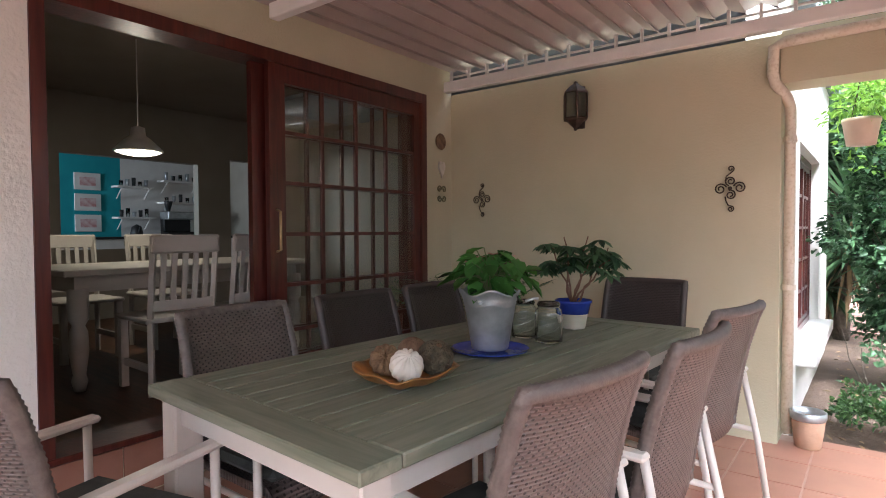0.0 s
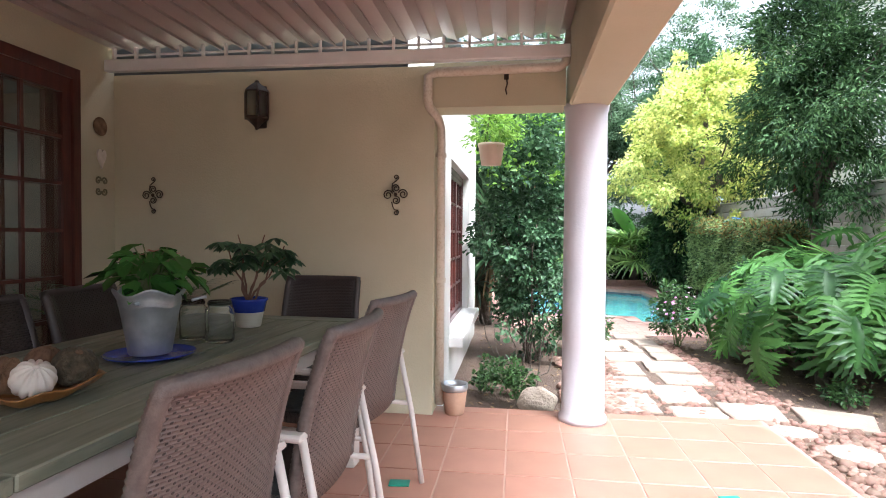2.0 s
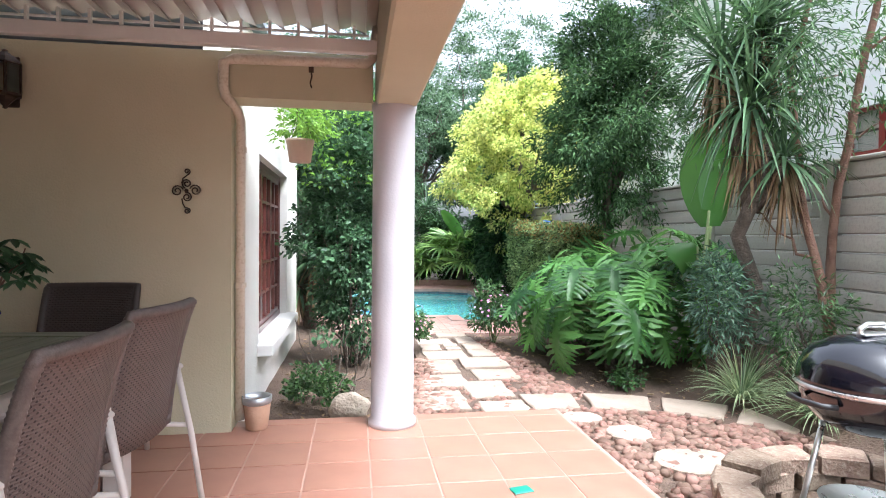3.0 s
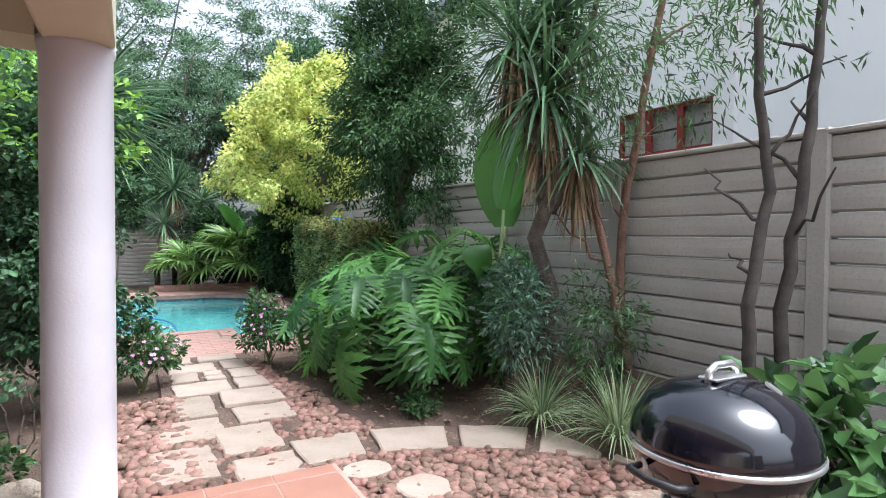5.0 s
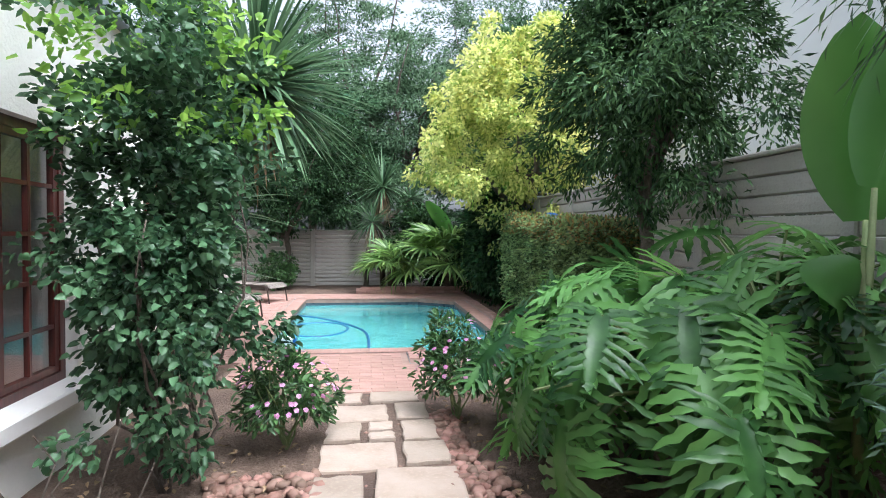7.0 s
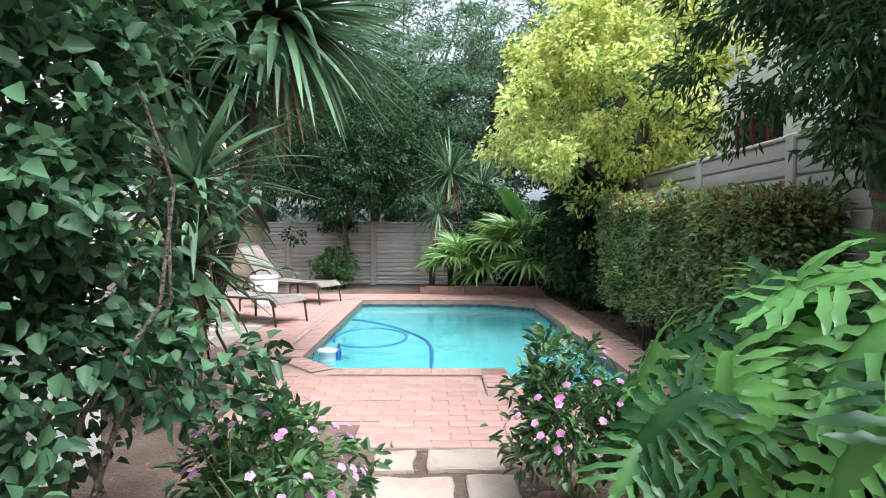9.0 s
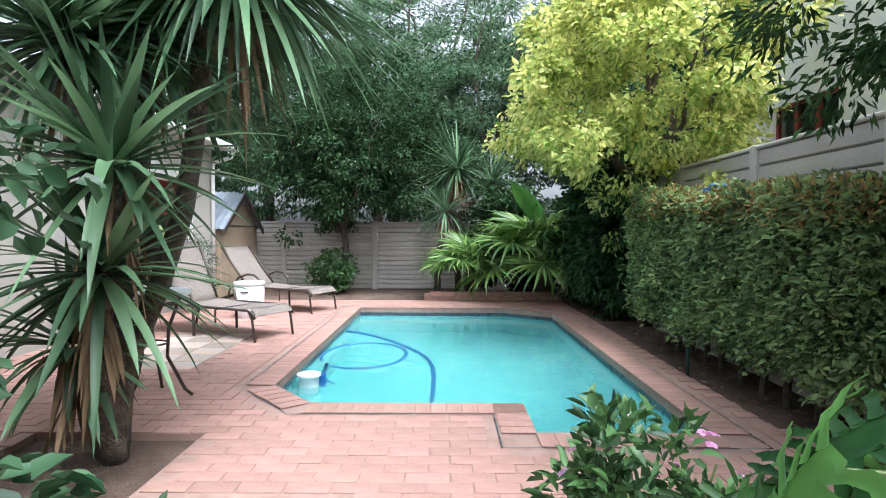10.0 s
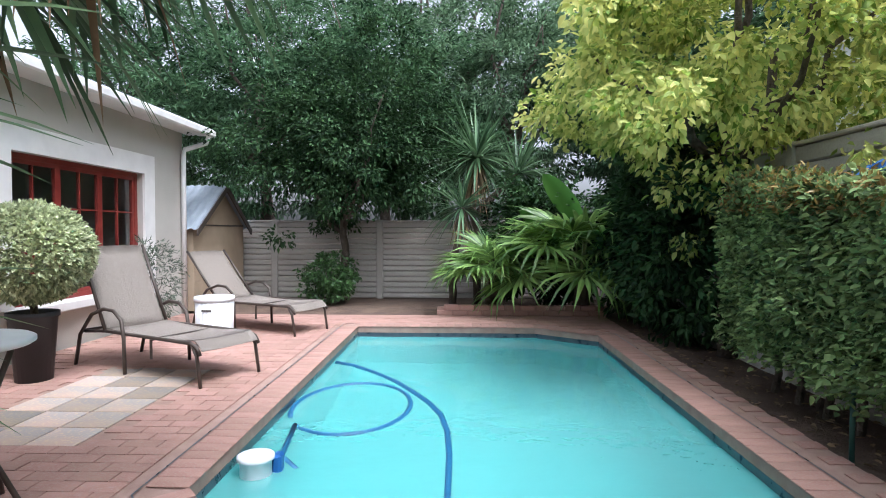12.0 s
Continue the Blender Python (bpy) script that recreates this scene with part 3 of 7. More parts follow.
# louvred roof: blades along y on white beams along x
def louvres():
    mb = Mesh()
    tilt = radians(3)
    for i in range(20):
        x = -2.80 + 0.165 * i
        m = Matrix.Translation((x, 0, 2.50)) @ Matrix.Rotation(tilt, 4, "Y")
        # a shallow trough section
        sec = [(-0.098, 0.012), (-0.09, 0.0), (-0.05, 0.012), (0.0, 0.030), (0.05, 0.012), (0.088, 0.0), (0.098, -0.016), (0.092, -0.014), (0.085, 0.008), (0.0, 0.038), (-0.085, 0.008)]
        n = len(sec)
        vs = [(a, 3.46, b) for a, b in sec] + [(a, -2.9, b) for a, b in sec]
        mb.add(vs, [(k, (k + 1) % n, (k + 1) % n + n, k + n) for k in range(n)] + [tuple(range(n)), tuple(range(2 * n - 1, n - 1, -1))], m)
    # unseen flat sheet added above the blades, blocks sky light from the patio
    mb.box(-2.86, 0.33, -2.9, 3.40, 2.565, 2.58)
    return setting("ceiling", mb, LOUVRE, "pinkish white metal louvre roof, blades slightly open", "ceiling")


louvres()


def louvre_beam(y, x0, x1):
    b = thing("roof_beam", "white painted metal beam carrying the roof louvres", "beam", pose(0, y, 0), "roof beams", "structure")
    part("bar", Mesh().box(x0, x1, -0.03, 0.03, 2.325, 2.405, bev=0.006), PAINT_WHITE, b)
    me = mesh_data("bracket", Mesh().box(-0.008, 0.008, -0.012, 0.012, 2.40, 2.49), PAINT_WHITE)
    i = 0
    while x0 + 0.06 + 0.165 * i < x1:
        part("bracket", me, None, b, m=pose(x0 + 0.06 + 0.165 * i, 0, 0))
        i += 1
    part("control_rod", Mesh().tube([(x0 + 0.03, 0.02, 2.445), (x1 - 0.05, 0.02, 2.445)], 0.008, 6), PAINT_WHITE, b)
    return b


louvre_beam(3.34, -2.84, 0.33)
louvre_beam(1.55, -2.6, 0.31)
louvre_beam(-0.3, -2.6, 0.31)
louvre_beam(-2.2, -2.6, 0.31)


def downpipe():
    p = thing("downpipe", "cream painted rainwater pipe, rust stained, along beam and wall", "pipe", kind="structure")
    part("pipe", Mesh().tube([(0.33, 3.36, 2.50), (0.30, 3.36, 2.30), (0.27, 3.37, 2.28), (-0.52, 3.37, 2.265), (-0.575, 3.37, 2.24), (-0.58, 3.38, 2.10), (-0.57, 3.40, 2.05), (-0.52, 3.50, 1.98), (-0.508, 3.53, 1.93), (-0.508, 3.53, 0.05)], 0.03, 10), PIPE, p, smooth=True)
    for z in (1.75, 0.9):
        part("clamp", Mesh().lathe([(0.037, -0.015), (0.037, 0.015)], 12, pose(-0.508, 3.53, z)), PIPE, p)
    return p


downpipe()

# house wing beyond the patio: side wall x = -0.5, with a low window
WIN0, WIN1, WZ0, WZ1 = 4.45, 6.25, 0.36, 1.86
wg = Mesh()
wg.box(END_X - 0.22, END_X, BACK_Y + 0.22, WIN0, -0.2, 2.7)
wg.box(END_X - 0.22, END_X, WIN1, 7.3, -0.2, 2.7)
wg.box(END_X - 0.22, END_X, WIN0, WIN1, -0.2, WZ0)
wg.box(END_X - 0.22, END_X, WIN0, WIN1, WZ1, 2.7)
wg.box(-2.9, END_X - 0.22, 7.08, 7.3, -0.2, 2.7)
setting("wall_wing", wg, PLASTER_WHITE, "whitewashed side wall of the house wing", "wall")
setting("roof_wing", Mesh().box(-6.0, END_X + 0.1, BACK_Y + 0.3, 7.4, 2.705, 2.76), ROOF_GREY, "low grey roof over the house wing", "roof")
# house front by the pool: x = -2.72, y 7.3..15
HX = -2.72
QY0, QY1, QZ0, QZ1 = 11.85, 14.0, 0.42, 1.86
wh = Mesh()
wh.box(HX - 0.22, HX, 7.3, QY0, -0.2, 2.62)
wh.box(HX - 0.22, HX, QY1, 15.05, -0.2, 2.62)
wh.box(HX - 0.22, HX, QY0, QY1, -0.2, QZ0)
wh.box(HX - 0.22, HX, QY0, QY1, QZ1, 2.62)
wh.box(HX - 5, HX - 0.22, 14.83, 15.05, -0.2, 2.62)
setting("wall_house", wh, PLASTER_GREY, "grey-beige plastered house wall by the pool", "wall")


def pool_house_roof():
    mb = Mesh()
    a = radians(20)
    m = Matrix.Translation((HX + 0.32, 0, 2.60)) @ Matrix.Rotation(a, 4, "Y")
    mb.box(-5.0, 0, 6.9, 15.35, 0, 0.05, m)
    r = setting("roof", mb, ROOF_GREY, "pale grey sheeted house roof with white gutter", "roof")
    part("gutter", Mesh().box(HX + 0.28, HX + 0.38, 6.9, 15.35, 2.52, 2.63, bev=0.02), PAINT_WHITE, r)
    part("soffit", Mesh().box(HX, HX + 0.28, 6.9, 15.3, 2.545, 2.57), PAINT_WHITE, r)
    part("downpipe", Mesh().tube([(HX + 0.33, 15.2, 2.54), (HX + 0.3, 15.18, 2.42), (HX + 0.06, 15.0, 2.3), (HX + 0.05, 14.98, 2.2), (HX + 0.05, 14.98, 0)], 0.035, 8), PAINT_WHITE, r, smooth=True)
    return r


pool_house_roof()


def casement(name, label, y0, y1, z0, z1, x, cols, rows, leaves, frame_mat, surround=0.0, bars=0.012, sill=0.1):
    """A window in a wall that faces +x: frame, leaves with glazing bars, panes, sill."""
    w = tagged(thing(name, label, "window", pose(x, 0, 0)), kind="structure")
    fr = Mesh()
    t = 0.055
    fr.box(-0.14, -0.07, y0, y1, z1 - t, z1).box(-0.14, -0.07, y0, y1, z0, z0 + t)
    fr.box(-0.14, -0.07, y0, y0 + t, z0 + t, z1 - t).box(-0.14, -0.07, y1 - t, y1, z0 + t, z1 - t)
    part("window_frame", fr, frame_mat, w)
    n = leaves
    wd_ = (y1 - y0 - 2 * t) / n
    for k in range(n):
        a, b = y0 + t + k * wd_, y0 + t + (k + 1) * wd_
        lf = Mesh()
        s = 0.04
        lf.box(-0.12, -0.08, a, a + s, z0 + t, z1 - t).box(-0.12, -0.08, b - s, b, z0 + t, z1 - t)
        lf.box(-0.12, -0.08, a + s, b - s, z0 + t, z0 + t + s).box(-0.12, -0.08, a + s, b - s, z1 - t - s, z1 - t)
        for r_ in range(1, rows):
            zz = z0 + t + (z1 - z0 - 2 * t) * r_ / rows
            lf.box(-0.115, -0.085, a + s, b - s, zz - bars, zz + bars)
        for c_ in range(1, cols):
            yy = a + wd_ * c_ / cols
            lf.box(-0.117, -0.083, yy - bars, yy + bars, z0 + t + s, z1 - t - s)
        leaf_ob = part("casement", lf, frame_mat, w)
        pane = part("pane", Mesh().box(-0.102, -0.098, a + 0.01, b - 0.01, z0 + t + 0.01, z1 - t - 0.01), PANE, leaf_ob)
        pane.visible_shadow = False
    if sill:
        part("window_sill", Mesh().box(-0.069, sill, y0 - 0.08, y1 + 0.08, z0 - 0.09, z0 + 0.005, bev=0.01), PAINT_WHITE, w)
    if surround:
        sr = Mesh()
        q = surround
        sr.box(0.0, 0.03, y0 - q, y0, z0, z1 + q).box(0.0, 0.03, y1, y1 + q, z0, z1 + q).box(0.0, 0.03, y0, y1, z1, z1 + q)
        part("surround", sr, PAINT_WHITE, w)
    return w


casement("window_1", "dark mahogany small-paned window with white sill", WIN0, WIN1, WZ0, WZ1, END_X, 2, 5, 3, MAHOGANY, sill=0.12)
casement("window_2", "red framed barred window with wide white surround", QY0, QY1, QZ0, QZ1, HX, 2, 3, 3, RED_FRAME, surround=0.24, sill=0.12, bars=0.008)
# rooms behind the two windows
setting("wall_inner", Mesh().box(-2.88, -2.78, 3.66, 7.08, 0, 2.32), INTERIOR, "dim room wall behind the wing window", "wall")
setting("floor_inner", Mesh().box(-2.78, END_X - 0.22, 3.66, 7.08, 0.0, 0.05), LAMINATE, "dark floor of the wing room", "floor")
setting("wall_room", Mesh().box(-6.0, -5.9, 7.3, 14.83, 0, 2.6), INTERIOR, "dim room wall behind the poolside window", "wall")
setting("floor_room", Mesh().box(-5.9, HX - 0.22, 7.3, 14.83, 0.0, 0.05), LAMINATE, "dark floor of the poolside room", "floor")
setting("ceiling_room", Mesh().box(-5.9, HX - 0.22, 7.3, 14.83, 2.5, 2.55), PAINT_WHITE, "white ceiling of the poolside room", "ceiling")


# ---- dining room behind the sliding door ----
def dining_room():
    fl = 0.27
    setting("floor_dining", Mesh().box(-8.9, -2.9, -2.0, 6.2, fl - 0.1, fl), LAMINATE, "dark polished wooden floor of the dining room", "floor")
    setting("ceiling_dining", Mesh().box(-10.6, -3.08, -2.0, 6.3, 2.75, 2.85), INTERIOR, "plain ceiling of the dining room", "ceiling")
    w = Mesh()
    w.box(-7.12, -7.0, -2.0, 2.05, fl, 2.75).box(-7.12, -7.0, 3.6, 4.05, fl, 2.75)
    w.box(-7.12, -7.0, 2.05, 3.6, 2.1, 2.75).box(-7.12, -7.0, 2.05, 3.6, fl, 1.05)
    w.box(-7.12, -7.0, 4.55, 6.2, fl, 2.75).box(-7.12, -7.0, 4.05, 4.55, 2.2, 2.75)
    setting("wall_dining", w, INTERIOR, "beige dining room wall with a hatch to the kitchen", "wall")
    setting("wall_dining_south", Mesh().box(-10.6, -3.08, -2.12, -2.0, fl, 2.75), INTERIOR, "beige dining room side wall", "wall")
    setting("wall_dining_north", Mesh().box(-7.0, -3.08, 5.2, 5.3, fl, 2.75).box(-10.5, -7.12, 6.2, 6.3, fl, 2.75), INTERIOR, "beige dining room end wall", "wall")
    setting("wall_kitchen", Mesh().box(-10.6, -10.5, -2.0, 4.15, fl, 2.75), TEAL, "teal painted kitchen wall", "wall")
    setting("wall_kitchen_white", Mesh().box(-10.6, -10.5, 4.15, 6.3, fl, 2.75), PAINT_WHITE, "white painted kitchen wall", "wall")
    setting("floor_kitchen", Mesh().box(-10.5, -8.9, -2.0, 6.2, fl - 0.1, fl), LAMINATE, "dark kitchen floor", "floor")


dining_room()


# ---- boundary walls of precast planks ----
def plank_wall(name, label, along, fixed, a0, a1, step, z0, top, ph, back=False):
    w = tagged(thing(name, label, "wall"), kind="structure")
    n = round((a1 - a0) / step)
    rows = round((top - z0) / ph)

    def plank_mesh():
        L, t = step - 0.10, 0.05
        sec = [(0, 0), (0.022, 0.012), (0.026, ph * 0.5), (0.022, ph - 0.016), (0, ph - 0.006), (-t, ph - 0.006), (-t, 0)]
        vs = [(u, -L / 2, v) for u, v in sec] + [(u, L / 2, v) for u, v in sec]
        k = len(sec)
        fs = [(i, (i + 1) % k, (i + 1) % k + k, i + k) for i in range(k)] + [tuple(range(k)), tuple(range(2 * k - 1, k - 1, -1))]
        return mesh_data("plank", Mesh().add(vs, fs), FENCE)

    pm = plank_mesh()
    pos_m = mesh_data("post", Mesh().box(-0.075, 0.05, -0.06, 0.06, z0 - 0.3, top + 0.04, bev=0.012), FENCE)
    turn = -90 if along == "x" else 180
    for i in range(n + 1):
        a = a0 + i * step
        at = pose(a, fixed, 0, 0, 0, turn) if along == "x" else pose(fixed, a, 0, 0, 0, turn)
        part("post", pos_m, None, w, m=at)
        if i < n:
            for r_ in range(rows):
                c = a + step / 2
                at = pose(c, fixed, z0 + r_ * ph, 0, 0, turn) if along == "x" else pose(fixed, c, z0 + r_ * ph, 0, 0, turn)
                part("plank", pm, None, w, m=at)
    cap = Mesh().box(a0, a1, fixed - 0.05, fixed + 0.05, top - 0.005, top + 0.03, bev=0.01) if along == "x" else Mesh().box(fixed - 0.05, fixed + 0.05, a0, a1, top - 0.005, top + 0.03, bev=0.01)
    part("coping", cap, FENCE, w)
    return w


plank_wall("wall_boundary", "grey-beige precast concrete plank garden wall", "y", 4.08, -2.19, 17.3, 1.54, -0.185, 1.845, 0.145)
plank_wall("wall_back", "beige precast concrete plank wall at the garden's end", "x", 17.3, -6.0, 4.1, 1.95, -0.1, 1.30, 0.10)


# ---- the pool ----
def pool():
    n = len(POOL)
    depth = -1.5
    mb = Mesh()
    mb.v = [(x, y, -0.20) for x, y in POOL] + [(x, y, depth) for x, y in POOL]
    mb.f = [(i, i + n, (i + 1) % n + n, (i + 1) % n) for i in range(n)] + [tuple(range(n, 2 * n))]
    p = tagged(part("pool", mb, POOL_WALL), "turquoise swimming pool with a dark waterline", "pool", kind="structure")
    ed = Mesh()
    ed.v = [(x, y, -0.135) for x, y in POOL] + [(x, y, -0.199) for x, y in POOL]
    ed.f = [(i, i + n, (i + 1) % n + n, (i + 1) % n) for i in range(n)]
    part("waterline", ed, POOL_EDGE, p, "dark waterline band")
    m, nt, b = nodes_of("pool_water")
    b.inputs["Base Color"].default_value = (0.25, 0.68, 0.67, 1)
    b.inputs["Transmission Weight"].default_value, b.inputs["Roughness"].default_value, b.inputs["IOR"].default_value = 0.62, 0.03, 1.33
    tc, nz, bp = nt.nodes.new("ShaderNodeTexCoord"), nt.nodes.new("ShaderNodeTexNoise"), nt.nodes.new("ShaderNodeBump")
    nz.inputs["Scale"].default_value, nz.inputs["Detail"].default_value = 3.5, 3
    bp.inputs["Strength"].default_value, bp.inputs["Distance"].default_value = 0.3, 0.03
    nt.links.new(tc.outputs["Object"], nz.inputs["Vector"])
    nt.links.new(nz.outputs[0], bp.inputs["Height"])
    nt.links.new(bp.outputs[0], b.inputs["Normal"])
    wt = Mesh()
    wt.v, wt.f = [(x, y, -0.185) for x, y in POOL], [tuple(range(n))]
    water = tagged(part("water", wt, m), "clear turquoise pool water, faintly rippled", "water", kind="structure")
    water.visible_shadow = False
    st = Mesh().prism([(1.90, 8.45), (2.90, 8.45), (2.90, 8.95), (1.90, 8.95)], depth, -0.45)
    st.prism([(1.90, 8.95), (2.90, 8.95), (2.90, 9.3), (1.90, 9.3)], depth, -0.75)
    part("pool_step", st, POOL_WALL, p)


pool()


# ---- plants ----
def yucca_head(parent, c, n, length, width, rmin=0.25, droop=1.0, name="crown", mat=LEAF_YUCCA):
    """A rosette of stiff blades, the upper ones upright and the lower ones hanging."""
    d = sphere_dirs(n * 2)
    d = d[d[:, 2] > -0.75][:n]
    d[:, 2] += 0.25
    d = unit(d)
    L = length * (0.7 + 0.5 * RNG.random(len(d)))
    bend = droop * (0.15 + 0.9 * (1 - np.clip(d[:, 2], 0, 1)) * RNG.random(len(d)) + 0.2 * RNG.random(len(d)))
    me = strip_mesh(name, np.array(c) + d * 0.04, d, L, width * (0.7 + 0.5 * RNG.random(len(d))), bend, mat, 6)
    part(name, me, None, parent)


def dead_skirt(parent, c, n, length, width, z_drop):
    a = RNG.random(n) * 2 * math.pi
    d = np.stack([np.cos(a) * 0.5, np.sin(a) * 0.5, -0.6 - RNG.random(n)], 1)
    base = np.array(c) + np.stack([np.cos(a) * 0.05, np.sin(a) * 0.05, -z_drop * RNG.random(n)], 1)
    part("dead_foliage", strip_mesh("dead_foliage", base, d, length * (0.6 + 0.6 * RNG.random(n)), width, 0.7, DRY, 4), None, parent, "brown dead leaves hanging on the trunk")


def yucca(label, base, heads, width=0.045, bark=BARK, skirt=40, droop=1.0):
    """heads: place (world), number of leaves, leaf length."""
    t = thing("yucca", label, "yucca", pose(*base))
    o = np.array(base)
    first = Vector(heads[0][0]) - Vector(base)
    for k, ((hx, hy, hz), n, L) in enumerate(heads):
        mb = Mesh()
        top = Vector((hx - o[0], hy - o[1], hz - o[2]))
        foot = Vector((0, 0, -0.1)) if k == 0 or top.z < first.z * 0.7 or (top - first).length > 1.2 else first * 0.6
        limb(mb, foot, top, 0.065, 0.05, 0.05, 6, 9)
        part("trunk" if foot.z < 0 else "branch", mb, bark, t, smooth=True)
    for (hx, hy, hz), n, L in heads:
        c = (hx - o[0], hy - o[1], hz - o[2])
        yucca_head(t, c, n, L, width, droop=droop)
        if skirt:
            dead_skirt(t, c, skirt, L * 0.7, width * 0.7, 0.35)
    return t


yucca("tall yucca with two crowns of sword leaves beside the pool", (-0.42, 8.15, GROUND), [((-0.30, 7.95, 1.42), 85, 0.8), ((-0.36, 7.95, 0.9), 90, 0.75), ((0.08, 8.6, 2.72), 420, 1.15), ((-0.6, 8.1, 0.5), 60, 0.5), ((-0.5, 8.75, 2.35), 300, 0.95), ((-0.75, 8.3, 2.15), 240, 0.95)], 0.064, skirt=18)
yucca("tall yucca with a ragged crown and dead skirt by the wall", (3.42, 4.0, 0.2), [((3.36, 4.0, 2.3), 170, 0.78), ((3.55, 4.15, 2.95), 170, 0.8), ((3.2, 4.15, 2.7), 120, 0.7), ((3.55, 3.85, 1.85), 70, 0.55)], 0.034, skirt=70, droop=1.7)
yucca("yucca clump with spiky heads against the back wall", (1.62, 16.4, 0.0), [((1.6, 16.4, 2.35), 150, 1.0), ((2.3, 16.6, 2.1), 110, 0.85)], 0.05, skirt=60)
yucca("young yucca with narrow leaves under the yellow tree", (1.2, 15.9, 0.0), [((1.35, 15.9, 1.5), 90, 0.8)], 0.04, skirt=20)


# tall climbing shrub by the wing window
def window_shrub():
    t = thing("shrub", "tall glossy dark green shrub with bright new shoots", "shrub", pose(0.18, 5.70, GROUND))
    mb = Mesh()
    for i in range(11):
        a = RNG.random() * 6.28
        limb(mb, (0.06 * math.cos(a), 0.06 * math.sin(a), -0.1), (0.36 * math.cos(a), 0.4 * math.sin(a), 1.0 + 1.2 * RNG.random()), 0.012, 0.004, 0.08, 6, 6)
    part("stemwork", mb, BARK, t, smooth=True)
    pos, out, cc = crown_points((-0.04, 0.0, 1.3), (0.44, 0.52, 1.2), 215, 56, 0.14, 0.3, 0.45)
    part("crown", leafy("crown", pos, out, 0.05, 0.038, LEAF_DARK, 0.2, six=True), None, t)
    pos, out, cc = crown_points((-0.02, -0.05, 1.95), (0.42, 0.46, 0.9), 62, 16, 0.12, 0.75, 0.35, -0.2)
    part("new_growth", leafy("new_growth", pos, out, 0.055, 0.038, LEAF_NEW, 0.0, six=True), None, t, "bright yellow-green young leaves")
    return t


window_shrub()


def flower_bush(label, x, y, r, h, nflow):
    t = thing("flower_bush", label, "flower bush", pose(x, y, GROUND - 0.02), "flower bushes beside the path")
    mb = Mesh()
    for i in range(12):
        a = RNG.random() * 6.28
        q = r * (0.3 + 0.6 * RNG.random())
        limb(mb, (0, 0, -0.03), (q * math.cos(a), q * math.sin(a), h * (0.6 + 0.45 * RNG.random())), 0.008, 0.003, 0.06, 5, 5)
    part("stemwork", mb, STEM, t)
    pos, out, cc = crown_points((0, 0, h * 0.55), (r * 0.85, r * 0.85, h * 0.5), 110, 16, 0.07, 0.3, 0.3, -0.6)
    part("crown", leafy("crown", pos, out, 0.055, 0.022, LEAF_MID, 0.1, six=True), None, t)
    # five-petalled flowers
    d = sphere_dirs(nflow * 3)
    d = d[d[:, 2] > -0.1][:nflow]
    fc = np.array([0, 0, h * 0.55]) + d * np.array([r * 0.95, r * 0.95, h * 0.55])
    fn = unit(d + np.array([0, 0, 0.6]))
    ax = unit(np.cross(fn, RNG.normal(size=fn.shape)))
    P_, A_, N_ = [], [], []
    for k in range(5):
        ang = 2 * math.pi * k / 5
        a = ax * math.cos(ang) + np.cross(fn, ax) * math.sin(ang)
        P_.append(fc), A_.append(a), N_.append(fn)
    fl_ = part("blossom", leaf_mesh("blossom", np.concatenate(P_), np.concatenate(A_), np.concatenate(N_), 0.018, 0.019, PETAL, 0.05, True), None, t, "small pink five-petalled flowers")
    tagged(fl_, kind="stuff")
    return t


flower_bush("low bush with pink periwinkle flowers by the stepping stones", 0.72, 6.16, 0.34, 0.56, 70)
flower_bush("upright bush with pink periwinkle flowers at the paving edge", 1.87, 6.52, 0.31, 0.68, 50)


